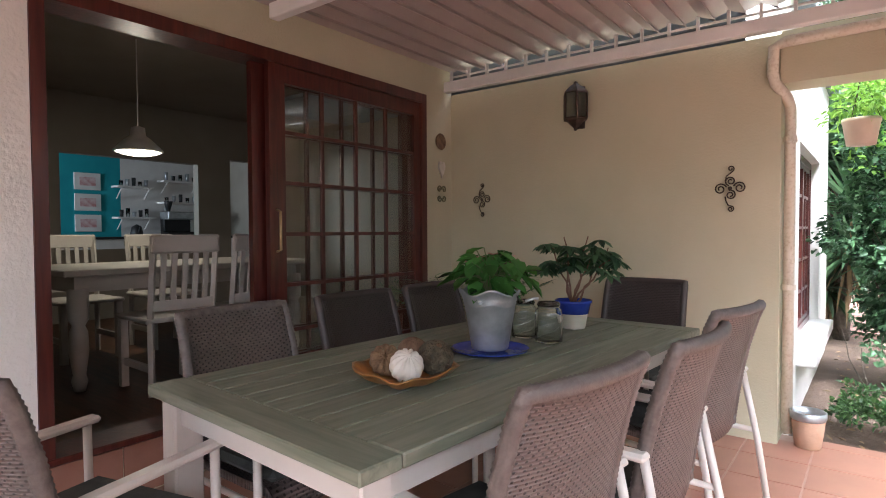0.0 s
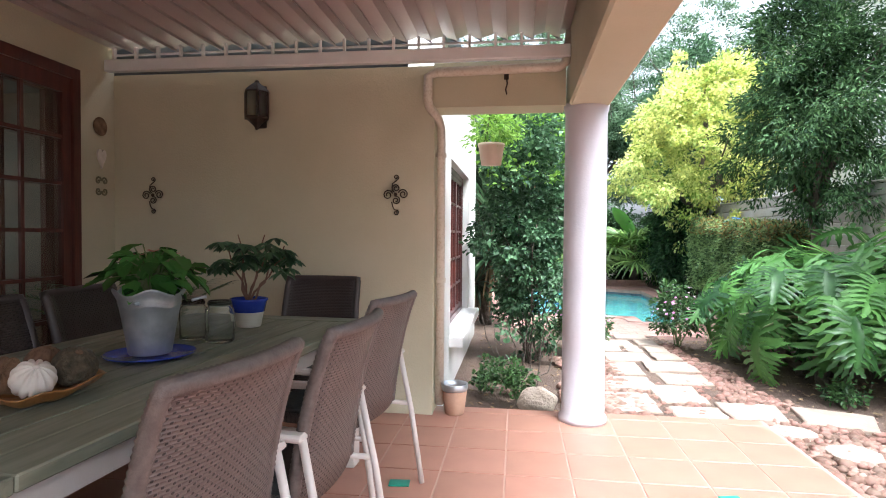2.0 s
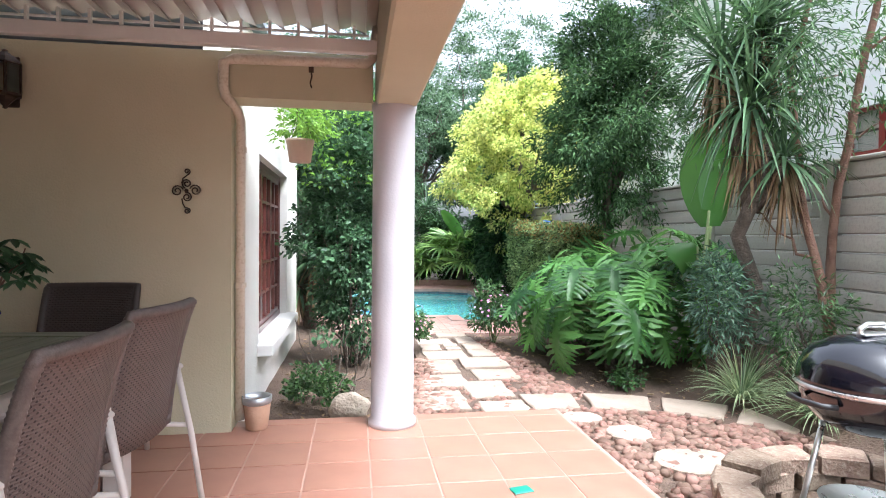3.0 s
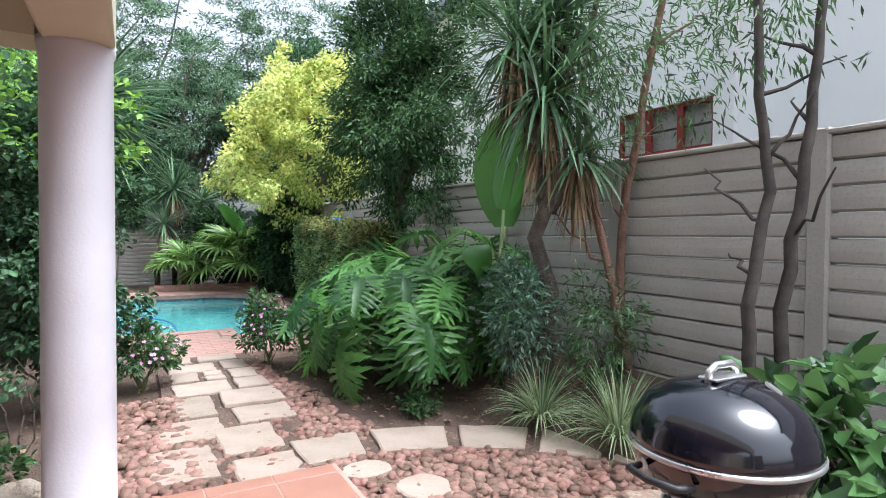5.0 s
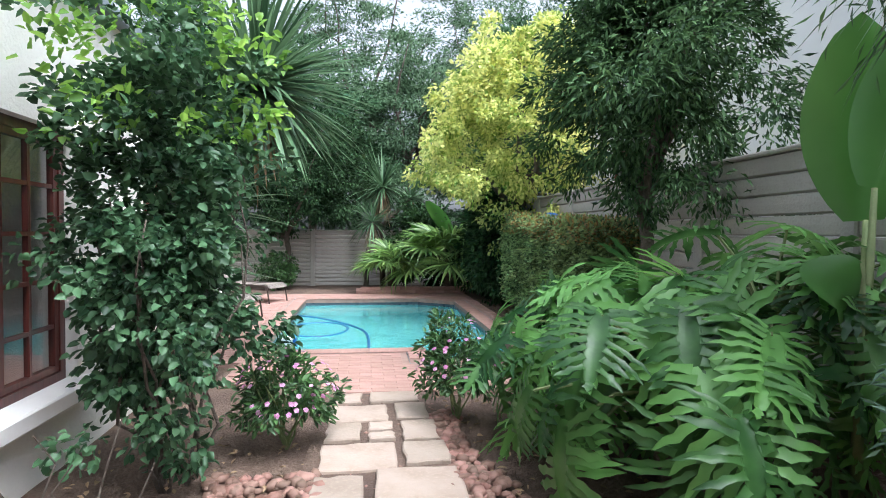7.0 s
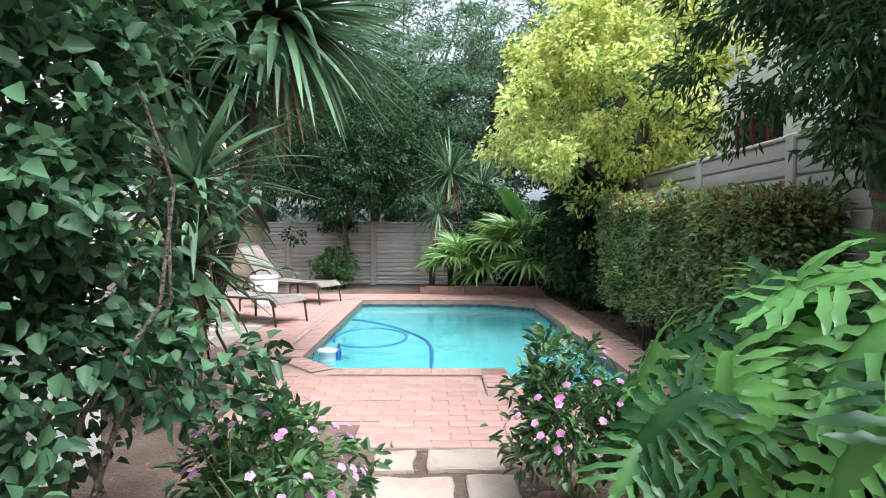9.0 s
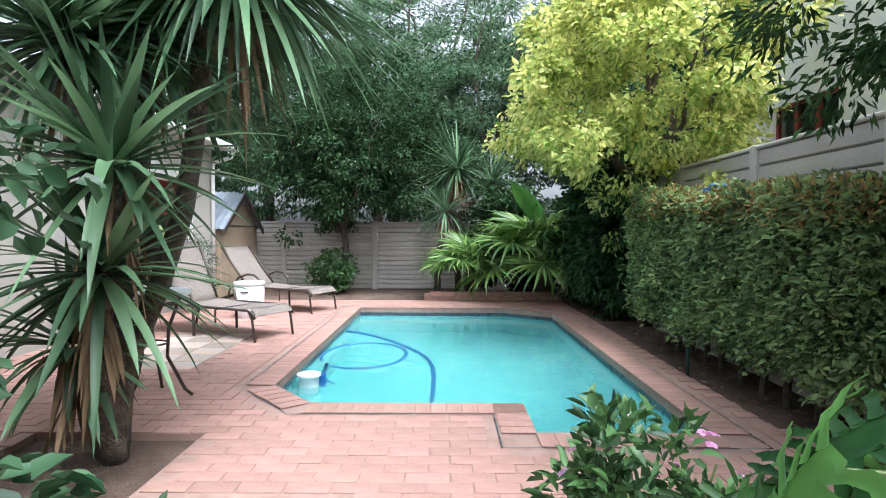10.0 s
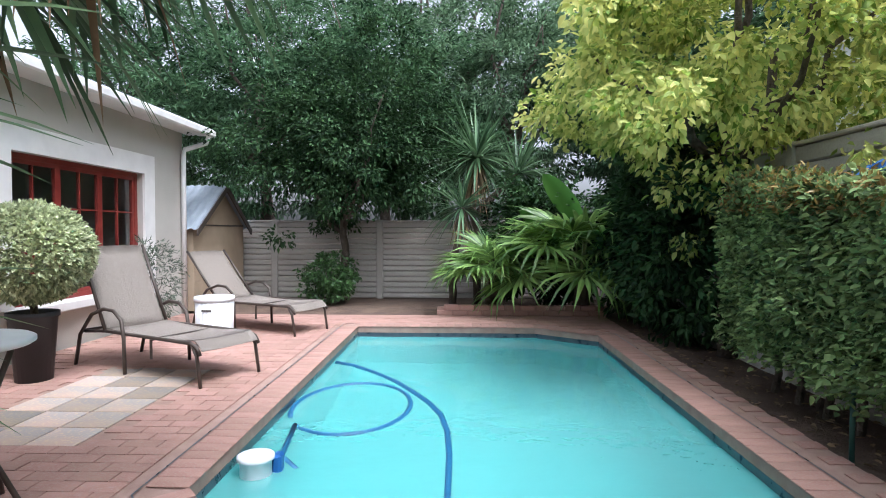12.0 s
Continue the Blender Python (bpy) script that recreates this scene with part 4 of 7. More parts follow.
# philodendron: large deeply cut leaves
def philo_leaf(seed):
    """A broad arching blade cut into wide, wavy lobes that nearly touch; unit length along y."""
    rnd = random.Random(seed)
    mb = Mesh()
    n = 9

    def mid(s):
        return 0.18 * s - 0.42 * s * s

    def core(s):
        return 0.115 * math.sin(math.pi * min(1.0, 0.24 + 0.72 * s)) ** 0.7 + 0.012
    rows = 2 * n
    for i in range(rows):
        s0, s1 = -0.06 + 1.0 * i / rows, -0.06 + 1.0 * (i + 1) / rows
        w0, w1 = core(max(0, s0)), core(max(0, s1))
        mb.add([(-w0, s0, mid(s0) + 0.05), (0, s0, mid(s0)), (w0, s0, mid(s0) + 0.05), (-w1, s1, mid(s1) + 0.05), (0, s1, mid(s1)), (w1, s1, mid(s1) + 0.05)], [(0, 1, 4, 3), (1, 2, 5, 4)])
    for i in range(n + 1):
        s = -0.03 + 0.94 * i / n
        for sg in (-1, 1):
            if i == n and sg < 0:
                continue
            reach = (0.44 * math.sin(math.pi * min(1, 0.34 + s * 0.60)) ** 0.9 + 0.04) * rnd.uniform(0.85, 1.12)
            sweep = -0.55 + 1.7 * s + rnd.uniform(-0.22, 0.22)
            x0 = sg * core(max(0, s)) * 0.8
            if i == n:
                x0, reach, sweep = 0.0, 0.15, 0.0
            wl = 0.047 * rnd.uniform(0.8, 1.2)
            drop = rnd.uniform(0.2, 0.9)
            lean = math.hypot(1, sweep)
            px, py = -sweep / lean, 1 / lean
            strip = []
            for k, (u, lo, hi) in enumerate(((0.0, 1.0, 1.0), (0.28, 0.62, 0.6), (0.46, 1.15, 0.75), (0.6, 0.6, 1.2), (0.76, 0.8, 0.55), (0.9, 0.4, 0.42), (1.0, 0.04, 0.04))):
                r = reach * u
                x, y = (x0 + sg * r, s + sweep * r) if i < n else (0.0, s + reach * u)
                z = mid(s) + 0.05 * (i < n) - drop * r * r * 1.6 + 0.010 * math.sin(k * 1.9 + i * 1.3)
                ax, ay = (sg * px, py) if i < n else (1.0, 0.0)
                strip.append([(x - ax * wl * lo, y - ay * wl * lo, z + 0.010), (x, y, z), (x + ax * wl * hi, y + ay * wl * hi, z + 0.010)])
            vs = [p for row in strip for p in row]
            fs = []
            for k in range(len(strip) - 1):
                q = k * 3
                f = [(q, q + 1, q + 4, q + 3), (q + 1, q + 2, q + 5, q + 4)]
                fs += f if sg < 0 else [tuple(reversed(e)) for e in f]
            mb.add(vs, fs)
    return mb


def philodendron():
    t = thing("philodendron", "huge philodendron with deeply cut glossy leaves", "philodendron", pose(2.85, 5.2, GROUND))
    st = Mesh()
    meshes = [mesh_data("leaf", philo_leaf(k), LEAF_PHILO, True) for k in range(8)]
    rng = np.random.default_rng(21)
    leaves = []
    # leaf heads on leaning stems: place, height, leaves, spread
    heads = [(-0.15, -0.05, 0.55, 48, 0.86), (0.5, 0.05, 0.82, 36, 0.78), (0.0, 0.55, 0.62, 32, 0.76), (-0.2, 0.95, 0.55, 34, 0.66)]
    for hx, hy, hz, n, spread in heads:
        mb = Mesh()
        limb(mb, (hx * 0.4, hy * 0.4, -0.1), (hx, hy, hz - 0.05), 0.055, 0.042, 0.08, 6, 9)
        part("stem", mb, BARK, t, smooth=True)
        for i in range(n):
            a = 2.399 * i + rng.uniform(-0.5, 0.5)
            s = (i + 0.5) / n
            e = radians(78 - 108 * s + rng.uniform(-12, 12))
            r = spread * rng.uniform(0.6, 1.0)
            foot = Vector((hx, hy, hz))
            tip = foot + Vector((math.cos(a) * math.cos(e), math.sin(a) * math.cos(e), math.sin(e) * 0.72)) * r
            tip.z = max(0.22, tip.z)
            st.tube([foot, foot.lerp(tip, 0.55) + Vector((0, 0, 0.07)), tip], [0.012, 0.009, 0.007], 5)
            leaves.append((meshes[rng.integers(0, 8)], tip, a, rng.uniform(0.36, 0.52) * (1.05 - 0.25 * s), e))
    part("stalkwork", st, STEM, t)
    for me, tip, a, L, e in leaves:
        m = Matrix.Translation(tip) @ Euler((radians(rng.uniform(-88, -28)) + 0.38 * e, radians(rng.uniform(-28, 28)), a - math.pi / 2 + rng.uniform(-0.5, 0.5))).to_matrix().to_4x4() @ Matrix.Diagonal((L * rng.uniform(0.85, 1.15), L, L * rng.uniform(0.8, 1.1), 1))
        part("leaf", me, None, t, m=m)
    return t


philodendron()

tree("dark_tree", "dark dense evergreen tree with a bare straight trunk", (3.6, 7.1, GROUND), (3.6, 7.1, 1.9), 0.075, (3.68, 7.1, 3.0), (0.98, 1.0, 1.45), 310, 120, 0.23, 0.075, 0.024, LEAF_CONIFER, hollow=0.3, lump=0.55)
tree("yellow_tree", "bright yellow-green leafed tree behind the hedge", (4.0, 12.6, GROUND), (3.9, 12.5, 2.0), 0.11, (3.75, 12.2, 3.1), (1.45, 1.9, 1.65), 400, 90, 0.22, 0.078, 0.046, LEAF_LIME, hollow=0.6, lump=0.42, six=True)
for (bx, by, h, r, nm) in [(-7.5, 22, 7.5, 3.2, 260), (-3.6, 21, 7.0, 2.8, 260), (-0.5, 20.0, 6.2, 2.3, 250), (2.6, 21.5, 7.5, 2.9, 280), (6.3, 22.5, 7.5, 3.0, 260), (10.5, 21, 7.5, 2.8, 220), (0.8, 25, 11.5, 3.8, 300), (-5.5, 27, 12, 4.2, 260), (7.0, 27, 13, 4.2, 300), (5.6, 19.6, 7.5, 1.9, 200), (9.0, 17.5, 8.5, 2.2, 200), (13.5, 26, 12, 4.2, 220)]:
    tree("background_tree", "tall feathery green tree beyond the back wall", (bx, by, GROUND), (bx, by, h * 0.45), 0.16, (bx, by, h * 0.62), (r, r, h * 0.42), int(nm * 0.72), 125, 0.62, 0.17, 0.05, LEAF_FAR_PALE if nm in (220, 280, 300) else LEAF_FAR, hollow=0.3, lump=0.4, group="trees beyond the back wall", flat=0.34, limbs=16)
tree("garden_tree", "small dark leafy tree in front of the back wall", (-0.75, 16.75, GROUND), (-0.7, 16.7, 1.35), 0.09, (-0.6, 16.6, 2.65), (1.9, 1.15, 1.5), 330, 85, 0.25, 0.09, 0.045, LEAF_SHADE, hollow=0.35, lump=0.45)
tree("shrub", "round dark green shrub before the back wall", (-0.85, 16.3, GROUND), (-0.85, 16.3, 0.2), 0.03, (-0.85, 16.3, 0.36), (0.48, 0.42, 0.38), 90, 30, 0.1, 0.06, 0.04, LEAF_MID, hollow=0.5, lump=0.15, category="shrub", six=True)


def hedge():
    t = thing("hedge", "clipped dense green hedge with rusty new tips on top", "hedge", pose(3.42, 7.95, GROUND))
    W, L, H = 0.58, 3.55, 1.55
    n = 62000
    u = RNG.random((n, 3))
    f = RNG.integers(0, 10, n)
    p = u * np.array([W, L, H])
    dpt = 0.12 * RNG.random(n) ** 1.5
    face = np.where(f < 5, 0, np.where(f < 8, 2, np.where(f < 9, 1, 3)))
    out = np.zeros((n, 3))
    bump = np.array([0.19 * noise.noise(Vector(q * 2.0)) + 0.06 * noise.noise(Vector(q * 6.0)) for q in p])
    k = face == 0
    p[k, 0], out[k, 0] = (dpt + bump)[k], -1
    k = face == 2
    p[k, 2], out[k, 2] = (H - dpt + bump)[k], 1
    k = face == 1
    p[k, 1], out[k, 1] = (dpt + bump)[k], -1
    k = face == 3
    p[k, 1], out[k, 1] = (L - dpt + bump)[k], 1
    keep = p[:, 2] > 0.24 + 0.3 * RNG.random(n)
    p, out = p[keep], out[keep]
    # the top falls towards the near end
    p[:, 2] *= 0.895 + 0.105 * p[:, 1] / L
    top = (p[:, 2] > H * (0.895 + 0.105 * p[:, 1] / L) - 0.2) & (RNG.random(len(p)) < 0.4)
    part("foliage", leafy("foliage", p[~top], out[~top], 0.05, 0.03, LEAF_HEDGE, 0.1, 1.0, six=True), None, t)
    part("new_growth", leafy("new_growth", p[top], out[top], 0.042, 0.024, LEAF_RUST, -0.2, 1.0, six=True), None, t, "rusty yellow young tips")
    core = Mesh().box(0.14, W, 0.14, L - 0.14, 0.42, H - 0.34)
    part("branch_core", core, BARK, t)
    st = Mesh()
    for i in range(11):
        limb(st, (0.35, 0.2 + 0.32 * i, -0.1), (0.3 + 0.15 * RNG.random(), 0.2 + 0.32 * i, 0.6), 0.03, 0.02, 0.06, 4, 7)
    part("stemwork", st, BARK, t)
    return t


hedge()


def fan_leaf(seed, seg=26):
    """A palmate leaf of narrow pleated fingers."""
    rnd = random.Random(seed)
    mb = Mesh()
    for i in range(seg):
        a = radians(-125 + 250 * i / (seg - 1))
        da = radians(250 / (seg - 1)) * 0.5
        L = (0.8 + 0.2 * math.cos(a * 0.6)) * rnd.uniform(0.9, 1.05)
        dr = rnd.uniform(0.05, 0.28)

        def q(r, ang, lift):
            return (r * math.sin(ang), r * math.cos(ang), lift - dr * (r ** 3))
        vs = [(0, 0, 0), q(0.5, a - da, 0.0), q(0.5, a, 0.03), q(0.5, a + da, 0.0), q(0.8 * L, a - da * 0.3, 0.0), q(0.8 * L, a + da * 0.3, 0.0), q(L, a, -0.03 - dr * 0.4)]
        mb.add(vs, [(0, 2, 1), (0, 3, 2), (1, 2, 4), (2, 3, 5), (2, 5, 4), (4, 5, 6)])
    return mb


FAN = [mesh_data("frond", fan_leaf(k), LEAF_FAN) for k in range(4)]


def fan_palm(label, x, y, z, n, R, L):
    t = thing("fan_palm", label, "palm", pose(x, y, z), "fan palms by the pool")
    mb, st = Mesh(), Mesh()
    limb(mb, (0, 0, -0.1), (0, 0, 0.25), 0.11, 0.09, 0.03, 4, 9)
    part("trunk", mb, BARK, t, smooth=True)
    fr = []
    for i in range(n):
        a = 2.399 * i
        e = radians(80 - 68 * (i / n) + RNG.uniform(-8, 8))
        d = Vector((math.cos(a) * math.cos(e), math.sin(a) * math.cos(e), math.sin(e)))
        tip = Vector((0, 0, 0.2)) + d * R * RNG.uniform(0.8, 1.1) + Vector((0, 0, -0.08))
        st.tube([(0, 0, 0.15), Vector((0, 0, 0.2)) + d * R * 0.5 + Vector((0, 0, 0.05)), tip], 0.012, 5)
        fr.append((tip, a, e))
    part("stalkwork", st, STEM, t)
    for i, (tip, a, e) in enumerate(fr):
        m = Matrix.Translation(tip) @ Euler((e - radians(38), radians(RNG.uniform(-15, 15)), a - math.pi / 2)).to_matrix().to_4x4() @ Matrix.Scale(L * RNG.uniform(0.85, 1.1), 4)
        part("frond", FAN[i % 4], None, t, m=m)
    return t


fan_palm("low fan palm with spread yellow-green fronds by the pool", 1.8, 15.35, 0.15, 15, 0.55, 0.72)
fan_palm("fan palm with drooping green fronds beside the hedge", 3.05, 15.0, 0.2, 20, 0.85, 0.95)
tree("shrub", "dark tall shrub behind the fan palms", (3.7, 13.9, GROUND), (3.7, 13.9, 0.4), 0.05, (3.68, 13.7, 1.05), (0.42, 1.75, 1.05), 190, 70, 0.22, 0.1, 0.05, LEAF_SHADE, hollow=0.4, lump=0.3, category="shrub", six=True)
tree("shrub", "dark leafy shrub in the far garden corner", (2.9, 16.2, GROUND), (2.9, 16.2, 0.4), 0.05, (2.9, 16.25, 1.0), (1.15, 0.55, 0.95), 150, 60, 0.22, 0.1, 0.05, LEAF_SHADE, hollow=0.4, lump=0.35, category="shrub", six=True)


# ---- the sliding door ----
def sliding_door():
    d = tagged(thing("door_1", "mahogany sliding door with small panes, slid half open", "door", pose(DOOR_X, 0, 0)), kind="structure")
    fr = Mesh()
    fr.box(-0.16, 0.02, D0, D1, DZ1 - 0.07, DZ1).box(-0.16, 0.02, D0, D0 + 0.055, DZ0, DZ1 - 0.07).box(-0.16, 0.02, D1 - 0.06, D1, DZ0, DZ1 - 0.07)
    part("door_frame", fr, MAHOGANY, d)
    part("threshold", Mesh().box(-0.2, 0.03, D0, D1, DZ0 - 0.02, DZ0 + 0.012, bev=0.006), MAHOGANY, d)

    def panel(x, y0, y1, cols, handle):
        z0, z1 = DZ0 + 0.014, DZ1 - 0.07
        st, top, bot = 0.11, 0.10, 0.22
        p = Mesh()
        p.box(x - 0.02, x + 0.02, y0, y0 + st, z0, z1).box(x - 0.02, x + 0.02, y1 - st * 0.6, y1, z0, z1)
        p.box(x - 0.02, x + 0.02, y0 + st, y1 - st * 0.6, z1 - top, z1).box(x - 0.02, x + 0.02, y0 + st, y1 - st * 0.6, z0, z0 + bot)
        ya, yb, za, zb = y0 + st, y1 - st * 0.6, z0 + bot, z1 - top
        for k in range(1, cols):
            yy = ya + (yb - ya) * k / cols
            p.box(x - 0.012, x + 0.012, yy - 0.011, yy + 0.011, za, zb)
        for zz in (1.815, 1.52, 1.22, 0.92, 0.65):
            p.box(x - 0.014, x + 0.014, ya, yb, zz - 0.011, zz + 0.011)
        lf = part("sliding_leaf", p, MAHOGANY, d)
        pane = part("pane", Mesh().box(x - 0.003, x + 0.003, ya, yb, za, zb), PANE, lf)
        pane.visible_shadow = False
        if handle:
            part("handle", Mesh().tube([(x + 0.02, y0 + 0.045, 1.12), (x + 0.055, y0 + 0.045, 1.13), (x + 0.055, y0 + 0.045, 1.35), (x + 0.02, y0 + 0.045, 1.36)], 0.008, 8), BRASS, lf, "brass pull handle", smooth=True)

    panel(-0.02, 1.70, D1 - 0.062, 4, True)
    panel(-0.085, 1.63, D1 - 0.13, 4, False)
    return d


BRASS = mottled("brass", (0.55, 0.42, 0.22), (0.65, 0.50, 0.28), 0.35, 10, 0.05, 60, metal=0.9)
sliding_door()


# ---- patio table and chairs ----
def patio_table():
    t = thing("patio_table", "long weathered grey-green slatted wooden table with pale legs", "table", pose(-1.34, 1.59, 0, 0, 0, -3.5))
    hw, hl, zt = 0.50, 1.07, 0.76
    for x in (-hw + 0.06, hw - 0.06):
        part("side_board", Mesh().box(x - 0.06, x + 0.06, -hl + 0.125, hl - 0.125, zt - 0.035, zt, bev=0.004), TABLE_WOOD, t)
    endm = mesh_data("end_board", Mesh().box(-hw, hw, -0.0605, 0.0605, zt - 0.035, zt, bev=0.004), TABLE_WOOD_X)
    for y in (-hl + 0.061, hl - 0.061):
        part("end_board", endm, None, t, m=pose(0, y, 0))
    n = 7
    w = (2 * hw - 0.24) / n
    sm = mesh_data("slat", Mesh().box(-w / 2 + 0.004, w / 2 - 0.004, -hl + 0.128, hl - 0.128, zt - 0.034, zt - 0.002, bev=0.001), TABLE_WOOD)
    for i in range(n):
        part("slat", sm, None, t, m=pose(-hw + 0.12 + w * (i + 0.5), 0, 0))
    ap = Mesh().box(-hw + 0.05, hw - 0.05, -hl + 0.05, -hl + 0.08, zt - 0.115, zt - 0.036).box(-hw + 0.05, hw - 0.05, hl - 0.08, hl - 0.05, zt - 0.115, zt - 0.036)
    ap.box(-hw + 0.05, -hw + 0.08, -hl + 0.08, hl - 0.08, zt - 0.115, zt - 0.036).box(hw - 0.08, hw - 0.05, -hl + 0.08, hl - 0.08, zt - 0.115, zt - 0.036)
    part("apron", ap, ALU, t)
    # dark sheet added under the slats, stands in for shade in the gaps
    part("gap_shade_board", Mesh().box(-hw + 0.1, hw - 0.1, -hl + 0.1, hl - 0.1, zt - 0.05, zt - 0.038), BARK_DARK, t, "added dark sheet that gives the slat gaps their shade")
    lm = mesh_data("leg", Mesh().box(-0.045, 0.045, -0.045, 0.045, 0, zt - 0.036, bev=0.006), ALU)
    for x in (-hw + 0.075, hw - 0.075):
        for y in (-hl + 0.075, hl - 0.075):
            part("leg", lm, None, t, m=pose(x, y, 0))
    return t


TABLE_WOOD_X = wood("weathered_teak_across", (0.13, 0.142, 0.10), (0.225, 0.235, 0.175), 0.6, (1.0, 12, 12), 3.5, per_object=0.10)
patio_table()


def curved_sheet(w0, w1, pts, thick, bow, nu=8):
    """A woven panel: rows of (y, z), width from w0 to w1, bowed across; with uv in metres."""
    mb = Mesh()
    n = len(pts)
    for side in (0, 1):
        d = 0.0
        for i, (y, z) in enumerate(pts):
            s = i / (n - 1)
            w = w0 + (w1 - w0) * s
            if i:
                d += math.hypot(pts[i][0] - pts[i - 1][0], pts[i][1] - pts[i - 1][1])
            a, b = pts[max(i - 1, 0)], pts[min(i + 1, n - 1)]
            L = math.hypot(b[0] - a[0], b[1] - a[1]) or 1
            ny, nz = -(b[1] - a[1]) / L, (b[0] - a[0]) / L
            for j in range(nu + 1):
                u = j / nu * 2 - 1
                off = (thick if side else 0) - bow * u * u
                mb.v.append((u * w / 2, y + ny * off, z + nz * off))
                mb.uv.append((u * w / 2, d))
    k = nu + 1
    half = n * k
    for i in range(n - 1):
        for j in range(nu):
            a = i * k + j
            mb.f.append((a, a + 1, a + k + 1, a + k))
            mb.f.append((half + a, half + a + k, half + a + k + 1, half + a + 1))
    for i in range(n - 1):
        for j in (0, nu):
            a = i * k + j
            mb.f.append((a, a + k, half + a + k, half + a))
    for j in range(nu):
        for i in (0, n - 1):
            a = i * k + j
            mb.f.append((a, half + a, half + a + 1, a + 1))
    return mb


def corded(path, r, pitch=0.0075):
    """A rolled edge wound with strands: a tube that swells and narrows."""
    pts = [Vector(p) for p in path]
    out, rad = [], []
    for a, b in zip(pts, pts[1:]):
        k = max(1, round((b - a).length / pitch))
        for j in range(k):
            out.append(a.lerp(b, j / k))
    out.append(pts[-1])
    rad = [r * (1.0 if i % 2 else 0.86) for i in range(len(out))]
    return Mesh().tube(out, rad, 8)


def wicker_chair(m, material, label):
    """Faces +y; the back leans to -y."""
    c = thing("patio_chair", label, "chair", m, "chairs round the patio table")
    back = [(-0.20, 0.40), (-0.215, 0.52), (-0.235, 0.64), (-0.262, 0.76), (-0.295, 0.87), (-0.318, 0.925)]
    part("backrest", curved_sheet(0.47, 0.45, back, 0.028, 0.03), material, c, smooth=True)
    rim = [Vector((u * 0.225, back[-1][0] - 0.014 + 0.03 * u * u, back[-1][1])) for u in [k / 5 - 1 for k in range(11)]]
    side_l = [Vector((-(0.235 - 0.01 * i / 5), y + 0.016, z)) for i, (y, z) in enumerate(back)]
    side_r = [Vector((-p.x, p.y, p.z)) for p in reversed(side_l)]
    part("rolled_edge", corded(side_l + rim[1:-1] + side_r, 0.022), WICKER_EDGE if material is WICKER else WICKER_DARK, c, smooth=True)
    part("seat", curved_sheet(0.46, 0.48, [(-0.21, 0.41), (-0.1, 0.405), (0.1, 0.405), (0.22, 0.41), (0.245, 0.395), (0.25, 0.36)], 0.03, 0.0), material, c, smooth=True)
    part("cushion", Mesh().box(-0.215, 0.215, -0.18, 0.22, 0.436, 0.475, bev=0.018), CUSHION, c, "dark seat cushion")
    for s in (-1, 1):
        part("rear_leg", Mesh().tube([(s * 0.262, -0.34, 0.0), (s * 0.258, -0.285, 0.35), (s * 0.252, -0.225, 0.635)], 0.014, 6), ALU, c, smooth=True)
        part("front_leg", Mesh().tube([(s * 0.262, 0.22, 0.0), (s * 0.262, 0.215, 0.63)], 0.014, 6), ALU, c, smooth=True)
        part("armrest", Mesh().box(s * 0.262 - 0.024, s * 0.262 + 0.024, -0.24, 0.25, 0.625, 0.648, bev=0.008), ALU, c)
        part("side_rail", Mesh().tube([(s * 0.258, -0.27, 0.385), (s * 0.258, 0.215, 0.385)], 0.011, 6), ALU, c, smooth=True)
    return c


WICKER_EDGE = mottled("wicker_edge", (0.085, 0.068, 0.062), (0.145, 0.12, 0.11), 0.5, 40, 0.2, 160)
light_chair = "grey-brown wicker armchair with pale metal frame at the table"
dark_chair = "dark brown wicker armchair tucked in at the table"
c_right = wicker_chair(pose(-0.885, 0.91, 0, 0, 0, 81), WICKER, light_chair)
copy_thing(c_right, pose(-0.80, 1.48, 0, 0, 0, 87))
copy_thing(c_right, pose(-0.82, 2.2, 0, 0, 0, 80))
copy_thing(c_right, pose(-1.78, 0.31, 0, 0, 0, 15))
copy_thing(c_right, pose(-1.82, 1.0, 0, 0, 0, -90))
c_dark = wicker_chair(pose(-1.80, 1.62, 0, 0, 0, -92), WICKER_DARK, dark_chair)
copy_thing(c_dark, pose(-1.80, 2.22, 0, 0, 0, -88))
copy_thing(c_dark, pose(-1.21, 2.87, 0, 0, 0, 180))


# ---- on the table ----
def wooden_bowl():
    b = thing("wooden_bowl", "shallow carved olive wood bowl on the table", "bowl", pose(-1.27, 1.05, 0.761))

    def wv(r, z, a):
        k = 1 + 0.10 * math.sin(a * 2 + 0.6) + 0.04 * math.sin(a * 5)
        return r * k, z + (0.012 * math.sin(a * 2 + 0.6) + 0.006 * math.sin(a * 7)) * (r / 0.15)
    part("bowl", Mesh().lathe([(0.05, 0.0), (0.09, 0.008), (0.125, 0.024), (0.145, 0.042), (0.152, 0.047), (0.143, 0.047), (0.11, 0.03), (0.06, 0.016), (0.03, 0.013), (0.001, 0.013)], 36, None, wv), OLIVE_WOOD, b, smooth=True)
    return b


wooden_bowl()


